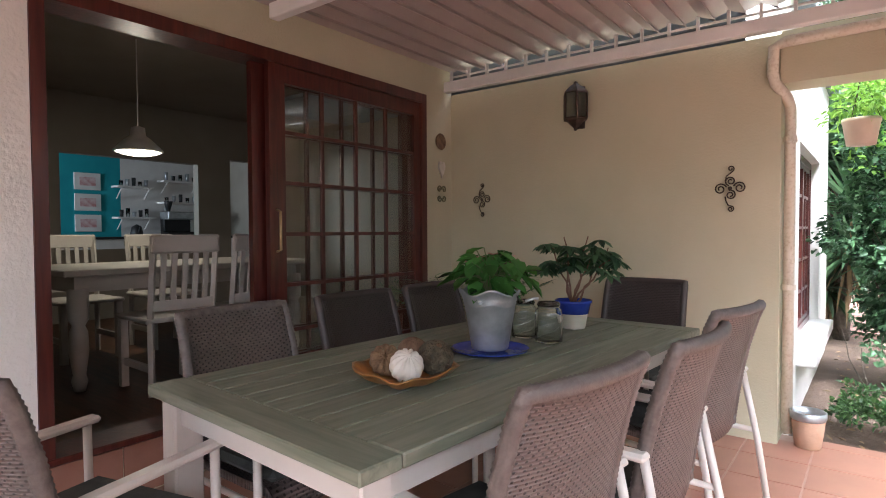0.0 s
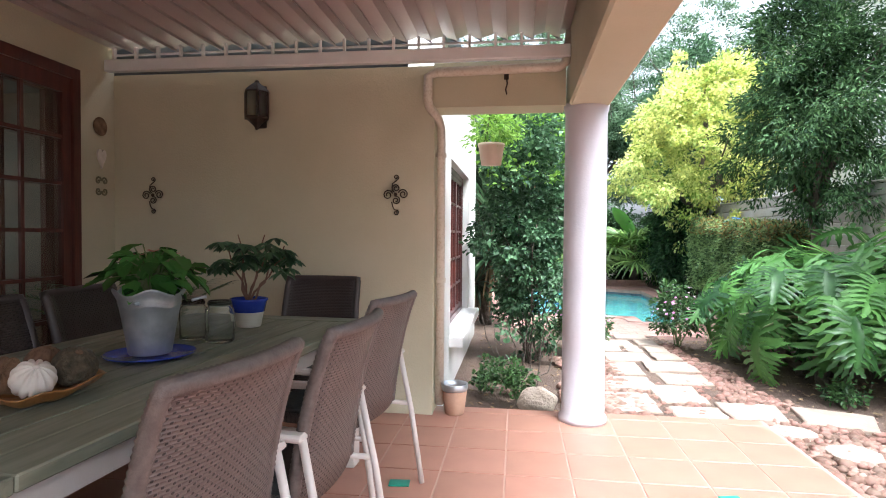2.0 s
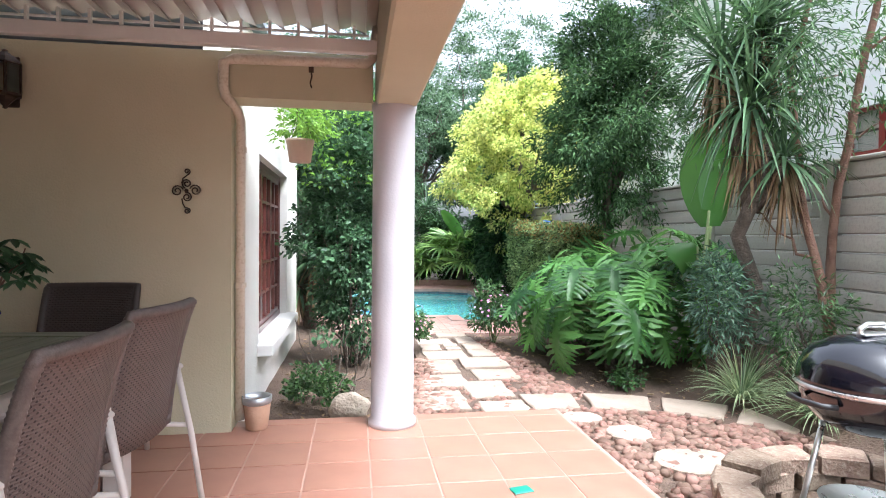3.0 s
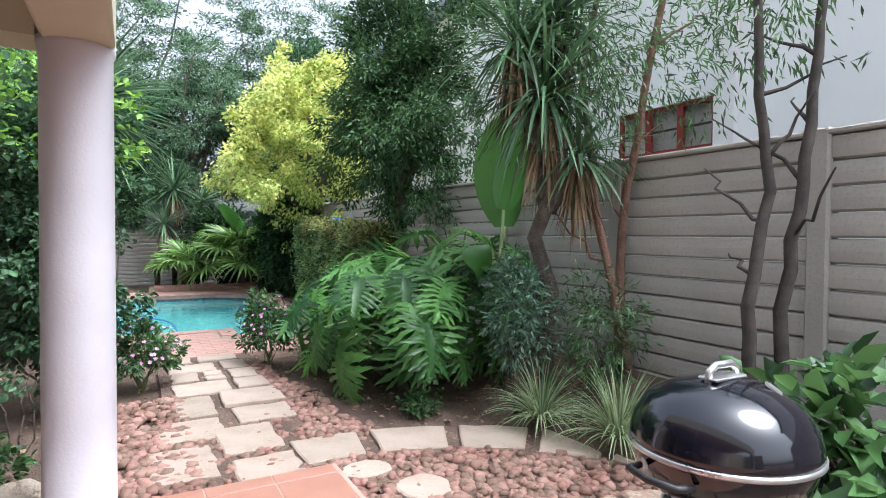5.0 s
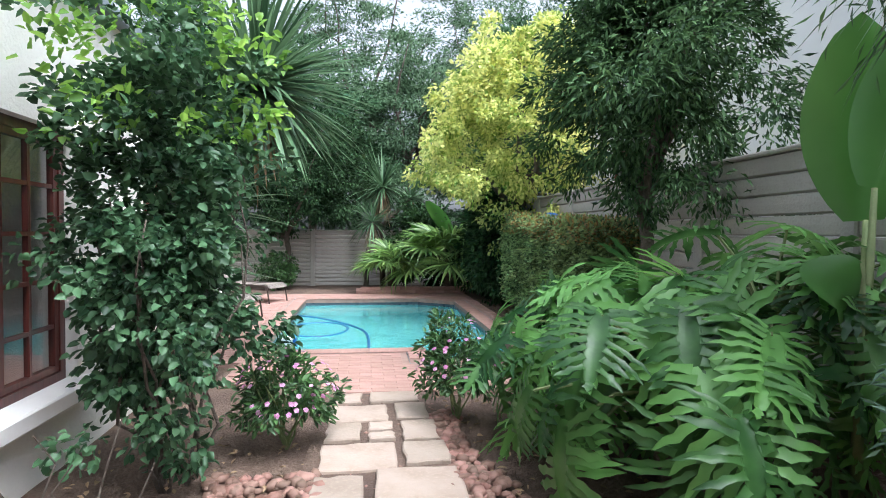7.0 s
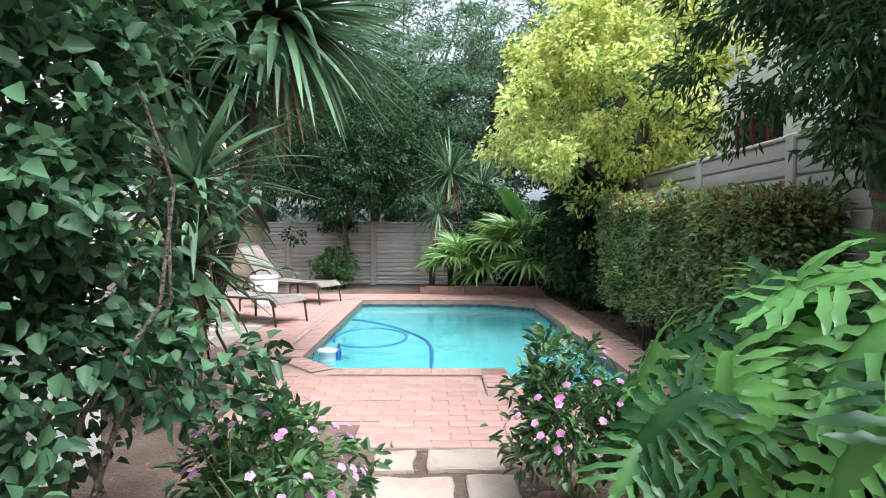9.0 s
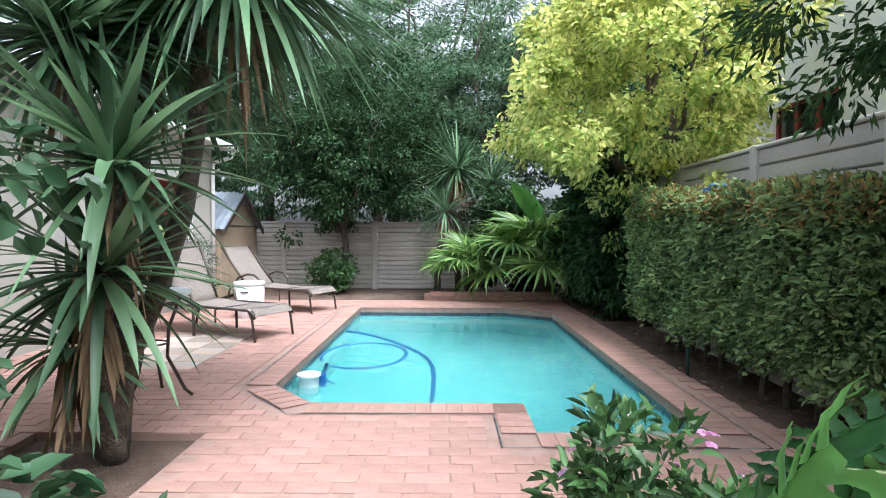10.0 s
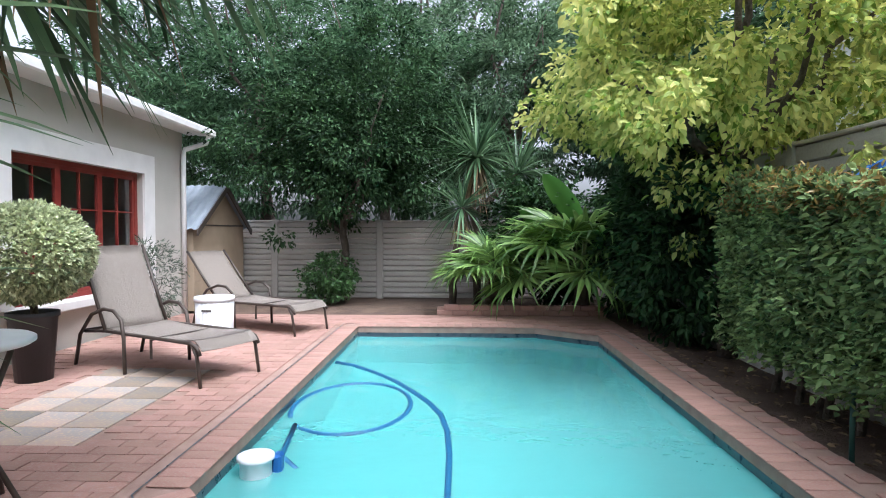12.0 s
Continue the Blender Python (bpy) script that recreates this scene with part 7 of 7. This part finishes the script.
def kettle_grill():
    g = thing("kettle_grill", "glossy black kettle grill on three metal legs", "grill", pose(2.17, 1.70, GROUND) @ Matrix.Diagonal((0.89, 0.89, 1.0, 1)))
    zr = 0.715
    part("bowl", Mesh().lathe([(0.001, zr - 0.185), (0.10, zr - 0.18), (0.20, zr - 0.145), (0.265, zr - 0.08), (0.285, zr - 0.01), (0.285, zr)], 48), ENAMEL, g, smooth=True)
    part("lid", Mesh().lathe([(0.292, zr + 0.002), (0.29, zr + 0.028), (0.278, zr + 0.075), (0.235, zr + 0.135), (0.15, zr + 0.177), (0.05, zr + 0.195), (0.001, zr + 0.198)], 48), ENAMEL, g, smooth=True)
    part("rim", Mesh().lathe([(0.286, zr - 0.012), (0.297, zr - 0.006), (0.297, zr + 0.004), (0.292, zr + 0.008)], 48), ALU_BRIGHT, g, smooth=True)
    part("lid_handle", Mesh().tube([(-0.075, 0, zr + 0.185), (-0.07, 0, zr + 0.22), (-0.04, 0, zr + 0.235), (0.04, 0, zr + 0.235), (0.07, 0, zr + 0.22), (0.075, 0, zr + 0.185)], 0.012, 8), ALU_BRIGHT, g, "pale metal lid handle", smooth=True)
    part("handle_guard", Mesh().box(-0.08, 0.08, -0.035, 0.035, zr + 0.195, zr + 0.204, bev=0.003), ALU_BRIGHT, g)
    part("vent", Mesh().lathe([(0.04, 0), (0.04, 0.006), (0.001, 0.008)], 20, pose(0.10, -0.12, zr + 0.168, 26, 21, 0)), ALU_BRIGHT, g)
    for k in range(3):
        a = k * 2.094 + 0.5
        ca, sa = math.cos(a), math.sin(a)
        leg = part("leg", Mesh().tube([(0.18 * ca, 0.18 * sa, zr - 0.155), (0.30 * ca, 0.30 * sa, 0.02)], 0.012, 8), ALU_BRIGHT, g, smooth=True)
        part("foot", Mesh().ball((0.30 * ca, 0.30 * sa, 0.018), 0.018, 10, 6), BLACK_PLASTIC, leg, smooth=True)
    part("ash_tray", Mesh().lathe([(0.001, 0.235), (0.15, 0.235), (0.19, 0.255), (0.195, 0.262), (0.19, 0.262), (0.15, 0.243), (0.001, 0.243)], 36), ALU_BRIGHT, g, "shallow metal ash tray", smooth=True)
    part("side_handle", Mesh().tube([(-0.27, -0.1, zr - 0.05), (-0.33, -0.09, zr - 0.045), (-0.35, 0.0, zr - 0.045), (-0.33, 0.09, zr - 0.045), (-0.27, 0.1, zr - 0.05)], 0.011, 8), BLACK_PLASTIC, g, smooth=True)


kettle_grill()


def wedge(c, r0, r1, a0, a1, z0, z1, j=0.0, rnd=None):
    """A stone that fills a slice of a ring."""
    pts = []
    for r, sweep in ((r0, (a0, (a0 + a1) / 2, a1)), (r1, (a1, (a0 + a1) / 2, a0))):
        for a in sweep:
            q = r + (rnd.uniform(-j, j) if rnd else 0)
            pts.append((c[0] + q * math.cos(a), c[1] + q * math.sin(a)))
    return pts


def stone(outline, z0, z1, material, parent, name="stone", rnd=None, inset=0.012):
    """A slab with a chamfered, slightly uneven top."""
    n = len(outline)
    cx, cy = sum(p[0] for p in outline) / n, sum(p[1] for p in outline) / n
    top = []
    for x, y in outline:
        L = math.hypot(x - cx, y - cy) or 1
        top.append((x - (x - cx) / L * inset, y - (y - cy) / L * inset))
    mb = Mesh()
    mb.v = [(x - cx, y - cy, z0) for x, y in outline] + [(x - cx, y - cy, z1 - inset * 0.6) for x, y in outline] + [(x - cx, y - cy, z1 + (rnd.uniform(-0.003, 0.003) if rnd else 0)) for x, y in top] + [(0, 0, z1)]
    for i in range(n):
        k = (i + 1) % n
        mb.f += [(i, k, k + n, i + n), (i + n, k + n, k + 2 * n, i + 2 * n), (i + 2 * n, k + 2 * n, 3 * n)]
    return part(name, mb, material, parent, m=pose(cx, cy, 0))


def rough_outline(pts, rnd, sub=3, j=0.014):
    out = []
    n = len(pts)
    for i in range(n):
        a, b = pts[i], pts[(i + 1) % n]
        for k in range(sub):
            t = k / sub
            jj = j if k else j * 0.6
            out.append((a[0] + (b[0] - a[0]) * t + rnd.uniform(-jj, jj), a[1] + (b[1] - a[1]) * t + rnd.uniform(-jj, jj)))
    return out


def fire_ring():
    rnd = random.Random(3)
    f = thing("fire_ring", "round sunken fire ring of rough brick and stone", "fire ring", kind="structure")
    c = (2.30, 1.74)
    n = 14
    for row in range(3):
        for k in range(n):
            a0 = 2 * math.pi * (k + 0.5 * row) / n + 0.015
            a1 = 2 * math.pi * (k + 1 + 0.5 * row) / n - 0.015
            z1 = 0.0 + 0.075 * (row + 1) - 0.06
            stone(wedge(c, 0.47, 0.64, a0, a1, 0, 0, 0.02, rnd), z1 - 0.07 if row else -0.16, z1 + rnd.uniform(-0.01, 0.02), RING_STONE, f, "stone", rnd, 0.015)
    part("hearth", Mesh().lathe([(0.49, 0), (0.001, 0.004)], 32, pose(c[0], c[1], GROUND - 0.02)), SOOT, f)


SOOT = mottled("ash_and_soot", (0.03, 0.028, 0.026), (0.09, 0.08, 0.07), 0.95, 9, 0.5, 60)
RING_STONE = mottled("ring_stone", (0.14, 0.085, 0.06), (0.33, 0.25, 0.185), 0.9, 6, 0.6, 50, per_object=0.25, c3=(0.30, 0.24, 0.18), dist=0.02)
fire_ring()


# ---- stepping stones ----
def path():
    rnd = random.Random(11)
    p = thing("stepping_stones", "irregular pale sandstone stepping stones from patio to pool", "path", kind="structure")
    # columns of slabs: x0, x1, y0, y1
    slabs = [(0.97, 1.19, 6.93, 7.20), (1.24, 1.64, 6.93, 7.20), (0.95, 1.38, 6.50, 6.88), (1.42, 1.67, 6.52, 6.89), (0.95, 1.19, 6.12, 6.46), (1.23, 1.41, 6.30, 6.46), (1.23, 1.41, 6.12, 6.26),
             (1.45, 1.70, 6.10, 6.48), (0.94, 1.40, 5.66, 6.07), (1.44, 1.72, 5.72, 6.06), (0.93, 1.21, 5.06, 5.61), (1.26, 1.74, 5.22, 5.66), (1.30, 1.72, 4.78, 5.17), (0.78, 1.20, 4.55, 5.00), (1.12, 1.50, 4.20, 4.72), (0.72, 1.08, 3.92, 4.45), (1.14, 1.52, 3.74, 4.12)]
    part("path_bed", Mesh().box(0.86, 1.79, 3.67, 7.23, -0.2, -0.074), SOIL, p, "packed soil between the stones")
    part("gravel_bed", Mesh().prism([(1.66, 2.0)] + [(1.62 + 2.24 * math.cos(radians(q)), 2.05 + 2.24 * math.sin(radians(q))) for q in range(6, 89, 6)], -0.2, -0.078), SOIL, p, "packed soil under the gravel")
    for x0, x1, y0, y1 in slabs:
        o = rough_outline([(x0 + 0.008, y0 + 0.008), (x1 - 0.008, y0 + 0.008), (x1 - 0.008, y1 - 0.008), (x0 + 0.008, y1 - 0.008)], rnd, 4, 0.011)
        stone(o, -0.16, -0.052 + rnd.uniform(-0.006, 0.008), SLAB, p, "slab", rnd)
    # curved row of flags round the gravel
    c, r0, r1 = (1.62, 2.05), 1.80, 2.20
    edges = [94, 80, 64, 49, 35, 22, 8]
    for a, b in zip(edges[:-1], edges[1:]):
        o = wedge(c, r0, r1, radians(b + 1.3), radians(a - 1.3), 0, 0)
        stone(rough_outline(o, rnd, 2, 0.013), -0.16, -0.048 + rnd.uniform(-0.006, 0.008), SLAB, p, "flagstone", rnd)
    for cx, cy, rx, ry in ((2.13, 2.78, 0.24, 0.19), (1.98, 3.27, 0.15, 0.15), (1.80, 3.62, 0.15, 0.12)):
        o = [(cx + rx * math.cos(q * 0.393) * rnd.uniform(0.92, 1.05), cy + ry * math.sin(q * 0.393) * rnd.uniform(0.92, 1.05)) for q in range(16)]
        stone(o, -0.16, -0.046, SLAB, p, "round_stone", rnd)


path()


def pebbles():
    phi = (1 + 5 ** 0.5) / 2
    iv = unit(np.array([(-1, phi, 0), (1, phi, 0), (-1, -phi, 0), (1, -phi, 0), (0, -1, phi), (0, 1, phi), (0, -1, -phi), (0, 1, -phi), (phi, 0, -1), (phi, 0, 1), (-phi, 0, -1), (-phi, 0, 1)]))
    fi = np.array([(0, 11, 5), (0, 5, 1), (0, 1, 7), (0, 7, 10), (0, 10, 11), (1, 5, 9), (5, 11, 4), (11, 10, 2), (10, 7, 6), (7, 1, 8), (3, 9, 4), (3, 4, 2), (3, 2, 6), (3, 6, 8), (3, 8, 9), (4, 9, 5), (2, 4, 11), (6, 2, 10), (8, 6, 7), (9, 8, 1)])
    P_ = []
    rg = np.random.default_rng(5)

    def fill(n, x0, x1, y0, y1, keep, lo, hi):
        k = 0
        while k < n:
            x, y = rg.uniform(x0, x1), rg.uniform(y0, y1)
            if keep(x, y):
                P_.append((x, y, rg.uniform(lo, hi)))
                k += 1

    def r_of(x, y):
        return math.hypot(x - 1.62, y - 2.05)
    fill(620, 0.38, 0.98, 3.75, 5.7, lambda x, y: x > 0.40 + 0.12 * math.sin(4 * y), 0.022, 0.048)
    fill(520, 1.68, 2.2, 4.2, 6.7, lambda x, y: x < 2.08 - 0.12 * (y - 4.5) + 0.06 * math.sin(5 * y), 0.020, 0.045)
    fill(1500, 1.64, 3.6, 1.9, 4.0, lambda x, y: r_of(x, y) < 1.82 and math.hypot(x - 2.30, y - 1.74) > 0.65, 0.02, 0.045)
    fill(260, 0.9, 1.75, 3.68, 4.9, lambda x, y: True, 0.018, 0.036)
    fill(360, 0.92, 1.76, 4.8, 7.2, lambda x, y: True, 0.010, 0.02)
    fill(240, 1.60, 3.6, 1.9, 4.3, lambda x, y: 1.78 < r_of(x, y) < 2.24, 0.012, 0.022)
    a = np.array(P_)
    n = len(a)
    z = np.where(a[:, 2] < 0.0225, GROUND - 0.028, GROUND - 0.027)
    sc = a[:, 2:3] * np.stack([rg.uniform(0.8, 1.35, n), rg.uniform(0.7, 1.1, n), rg.uniform(0.5, 0.8, n)], 1)
    th = rg.uniform(0, 6.28, n)
    v = iv[None] * sc[:, None, :] * (1 + 0.16 * rg.normal(size=(n, 12, 1)))
    x = v[..., 0] * np.cos(th)[:, None] - v[..., 1] * np.sin(th)[:, None] + a[:, 0:1]
    y = v[..., 0] * np.sin(th)[:, None] + v[..., 1] * np.cos(th)[:, None] + a[:, 1:2]
    v = np.stack([x, y, v[..., 2] + (z + 0.4 * a[:, 2])[:, None]], -1).reshape(-1, 3)
    f = (fi[None] + (np.arange(n) * 12)[:, None, None]).reshape(-1, 3)
    me = bpy.data.meshes.new("pebbles")
    me.from_pydata(v.tolist(), [], f.tolist())
    me.materials.append(PEBBLE)
    me.polygons.foreach_set("use_smooth", [True] * len(me.polygons))
    me.update()
    tagged(new("pebbles", me), "loose red-brown river pebbles beside the stepping stones", "pebbles", kind="stuff")


pebbles()


# ---- patio tiles ----
def tiles():
    s, g = 0.33, 0.004
    me = mesh_data("tile", Mesh().box(-s / 2 + g, s / 2 - g, -s / 2 + g, s / 2 - g, -0.010, 0.0, bev=0.002), TILE)
    y = 3.54
    j = 0
    while y - s > -2.9:
        x = 1.61
        while x - s > -2.86:
            part("tile", me, None, floor_bed, m=pose(x - s / 2, y - s / 2, 0))
            x -= s
        y -= s
        j += 1
    me2 = mesh_data("edge_tile", Mesh().box(-s / 2 + g, s / 2 - g, -0.058, 0.055, -0.010, 0.0, bev=0.002), TILE)
    x = 1.61
    while x - s > -0.4:
        part("edge_tile", me2, None, floor_bed, m=pose(x - s / 2, 3.598, 0))
        x -= s
    # tiled riser under the sliding door
    rz = mesh_data("riser_tile", Mesh().box(0.0, 0.008, -0.156, 0.156, 0.005, 0.243, bev=0.002), TILE)
    for k in range(8):
        part("riser_tile", rz, None, wall_west, m=pose(DOOR_X + 0.001, 0.72 + 0.316 * k, 0))


tiles()


# ---- brick paving round the pool ----
def paving():
    bed = Mesh()
    t0, t1 = -0.134, GROUND - 0.007
    bed.box(0.83, 3.36, 7.24, 7.62, t0, t1).box(-0.06, 3.36, 7.62, 8.43, t0, t1).box(-2.70, -1.05, 7.62, 8.43, t0, t1).box(-2.70, 1.88, 8.43, 9.0, t0, t1).box(-2.70, 0.04, 9.0, 14.95, t0, t1)
    bed.box(2.92, 3.36, 8.43, 14.95, t0, t1).box(0.04, 2.92, 13.92, 14.95, t0, t1)
    bed.prism([(0.04, 9.0), (0.42, 9.0), (0.04, 9.45)], t0, t1).prism([(2.25, 13.92), (2.92, 13.43), (2.92, 13.92)], t0, t1)
    pv = setting("pavement", bed, SAND, "weathered red brick paving round the pool", "paving")
    bw, bl = 0.108, 0.218
    near = mesh_data("brick", Mesh().box(-bl / 2 + 0.003, bl / 2 - 0.003, -bw / 2 + 0.003, bw / 2 - 0.003, -0.007, 0.0, bev=0.003), BRICK)
    # coping: headers along each pool edge
    n = len(POOL)
    inward = Polygon(POOL)
    for i in range(n):
        a, b = Vector(POOL[i]), Vector(POOL[(i + 1) % n])
        d = b - a
        L = d.length
        u = d / L
        o = Vector((u.y, -u.x))
        k = max(1, round(L / bw))
        for j in range(k):
            c = a + u * (L * (j + 0.5) / k) + o * (bl / 2 - 0.012)
            if inward.has(c.x, c.y):
                continue
            part("coping_brick", near, None, pv, m=pose(c.x, c.y, GROUND + 0.006, 0, 0, math.degrees(math.atan2(o.y, o.x))))

    # dark expansion joint outside the coping
    def offset(d):
        out = []
        for i in range(n):
            p0, p1, p2 = Vector(POOL[i - 1]), Vector(POOL[i]), Vector(POOL[(i + 1) % n])
            u, v = (p1 - p0).normalized(), (p2 - p1).normalized()
            nu, nv = Vector((u.y, -u.x)), Vector((v.y, -v.x))
            k = (nu + nv) / (1 + nu.dot(nv))
            out.append(p1 + k * d)
        return out
    o0, o1 = offset(0.2145), offset(0.2225)
    jm = Mesh()
    jm.v = [(p.x, p.y, GROUND + 0.003) for p in o0] + [(p.x, p.y, GROUND + 0.003) for p in o1]
    jm.f = [(i, (i + 1) % n, (i + 1) % n + n, i + n) for i in range(n)]
    part("expansion_joint", jm, POOL_EDGE, pv, "dark expansion joint round the coping")

    def free(x, y, w=0.107, m=0.0):
        """Clear of pool and coping."""
        for dx in (-w, w):
            for dy in (-0.052, 0.052):
                if inward.near(x + dx, y + dy) < 0.232 + m or inward.has(x + dx, y + dy):
                    return False
        return True
    rest = Mesh()
    y, r_ = 7.24 + bw / 2, 0
    while y < 14.9:
        x = -2.66 + bl / 2 * (1 + r_ % 2)
        while x < 3.46:
            if (y < 7.62 and x < 0.93) or (y < 8.43 and -1.1 < x < 0.04):
                x += bl
                continue
            if x > 3.2 and y > 8.5:
                if x - bl / 2 < 3.33 and free(x, y):
                    rest.box(x - bl / 2 + 0.003, min(3.36, x + bl / 2 - 0.003), y - bw / 2 + 0.003, y + bw / 2 - 0.003, GROUND - 0.007, GROUND)
            elif free(x, y):
                slate = -1.75 < x < -0.75 and 9.9 < y < 11.7
                if y < 8.75 and -0.3 < x < 3.2:
                    part("brick", near, None, pv, m=pose(x, y, GROUND + random.uniform(-0.0015, 0.0015)))
                elif not slate:
                    jz = random.uniform(-0.0015, 0.0015)
                    rest.box(x - bl / 2 + 0.003, x + bl / 2 - 0.003, y - bw / 2 + 0.003, y + bw / 2 - 0.003, GROUND - 0.007, GROUND + jz)
            else:
                for hx in (x - bl / 4, x + bl / 4):
                    if free(hx, y, 0.052) and -2.66 < hx < 3.34:
                        rest.box(hx - bl / 4 + 0.003, hx + bl / 4 - 0.003, y - bw / 2 + 0.003, y + bw / 2 - 0.003, GROUND - 0.007, GROUND)
            x += bl
        y += bw
        r_ += 1
    tagged(part("brick_field", rest, BRICK_FAR, pv), kind="stuff")
    sl = mesh_data("slate_tile", Mesh().box(-0.145, 0.145, -0.145, 0.145, -0.007, 0.001, bev=0.003), SLATE)
    for i in range(3):
        for j in range(6):
            part("slate_tile", sl, None, pv, m=pose(-1.58 + 0.3 * i, 10.08 + 0.3 * j, GROUND))
    # raised brick edge of the bed at the far end
    e = setting("bed_edge", Mesh().box(1.0, 3.4, 14.95, 15.05, -0.2, 0.05), SAND, "low brick edging of the planting bed", "edging")
    ed = mesh_data("edge_brick", Mesh().box(-0.105, 0.105, -0.06, 0.06, 0.0, 0.07, bev=0.006), BRICK)
    for k in range(11):
        for z in (-0.06, 0.012):
            part("edge_brick", ed, None, e, m=pose(1.1 + 0.215 * k + (0.1 if z > 0 else 0), 14.98, z))


class Polygon:
    def __init__(self, pts):
        self.p = pts

    def has(self, x, y):
        c = False
        n = len(self.p)
        for i in range(n):
            (x0, y0), (x1, y1) = self.p[i], self.p[(i + 1) % n]
            if (y0 > y) != (y1 > y) and x < (x1 - x0) * (y - y0) / (y1 - y0) + x0:
                c = not c
        return c

    def near(self, x, y):
        best = 9.0
        n = len(self.p)
        for i in range(n):
            (x0, y0), (x1, y1) = self.p[i], self.p[(i + 1) % n]
            dx, dy = x1 - x0, y1 - y0
            t = max(0.0, min(1.0, ((x - x0) * dx + (y - y0) * dy) / (dx * dx + dy * dy)))
            best = min(best, math.hypot(x - x0 - t * dx, y - y0 - t * dy))
        return best


SLATE = mottled("slate", (0.27, 0.265, 0.265), (0.42, 0.31, 0.235), 0.7, 3, 0.3, 40, per_object=0.38, c3=(0.46, 0.36, 0.24))
paving()


# ---- leaf litter on the soil ----
def leaf_litter():
    rg = np.random.default_rng(21)
    pts = []
    while len(pts) < 700:
        x, y = rg.uniform(-0.4, 3.9), rg.uniform(3.7, 7.2)
        if (0.9 < x < 1.75) or (x > 1.6 and math.hypot(x - 1.62, y - 2.05) < 2.25):
            continue
        pts.append((x, y, rise(x, y) + 0.012))
    while len(pts) < 1100:
        pts.append((rg.uniform(3.38, 4.0), rg.uniform(7.3, 14.0), GROUND - 0.02))
    p = np.array(pts)
    n = len(p)
    a = rg.uniform(0, 6.28, n)
    ax = np.stack([np.cos(a), np.sin(a), rg.uniform(-0.1, 0.25, n)], 1)
    nr = np.stack([rg.normal(0, 0.25, n), rg.normal(0, 0.25, n), np.ones(n)], 1)
    me = leaf_mesh("leaf_litter", p, ax, nr, rg.uniform(0.03, 0.07, n), rg.uniform(0.012, 0.03, n), DRY, 0.2, True)
    tagged(new("leaf_litter", me), "dry brown fallen leaves scattered on the soil", "leaf litter", kind="stuff")


leaf_litter()
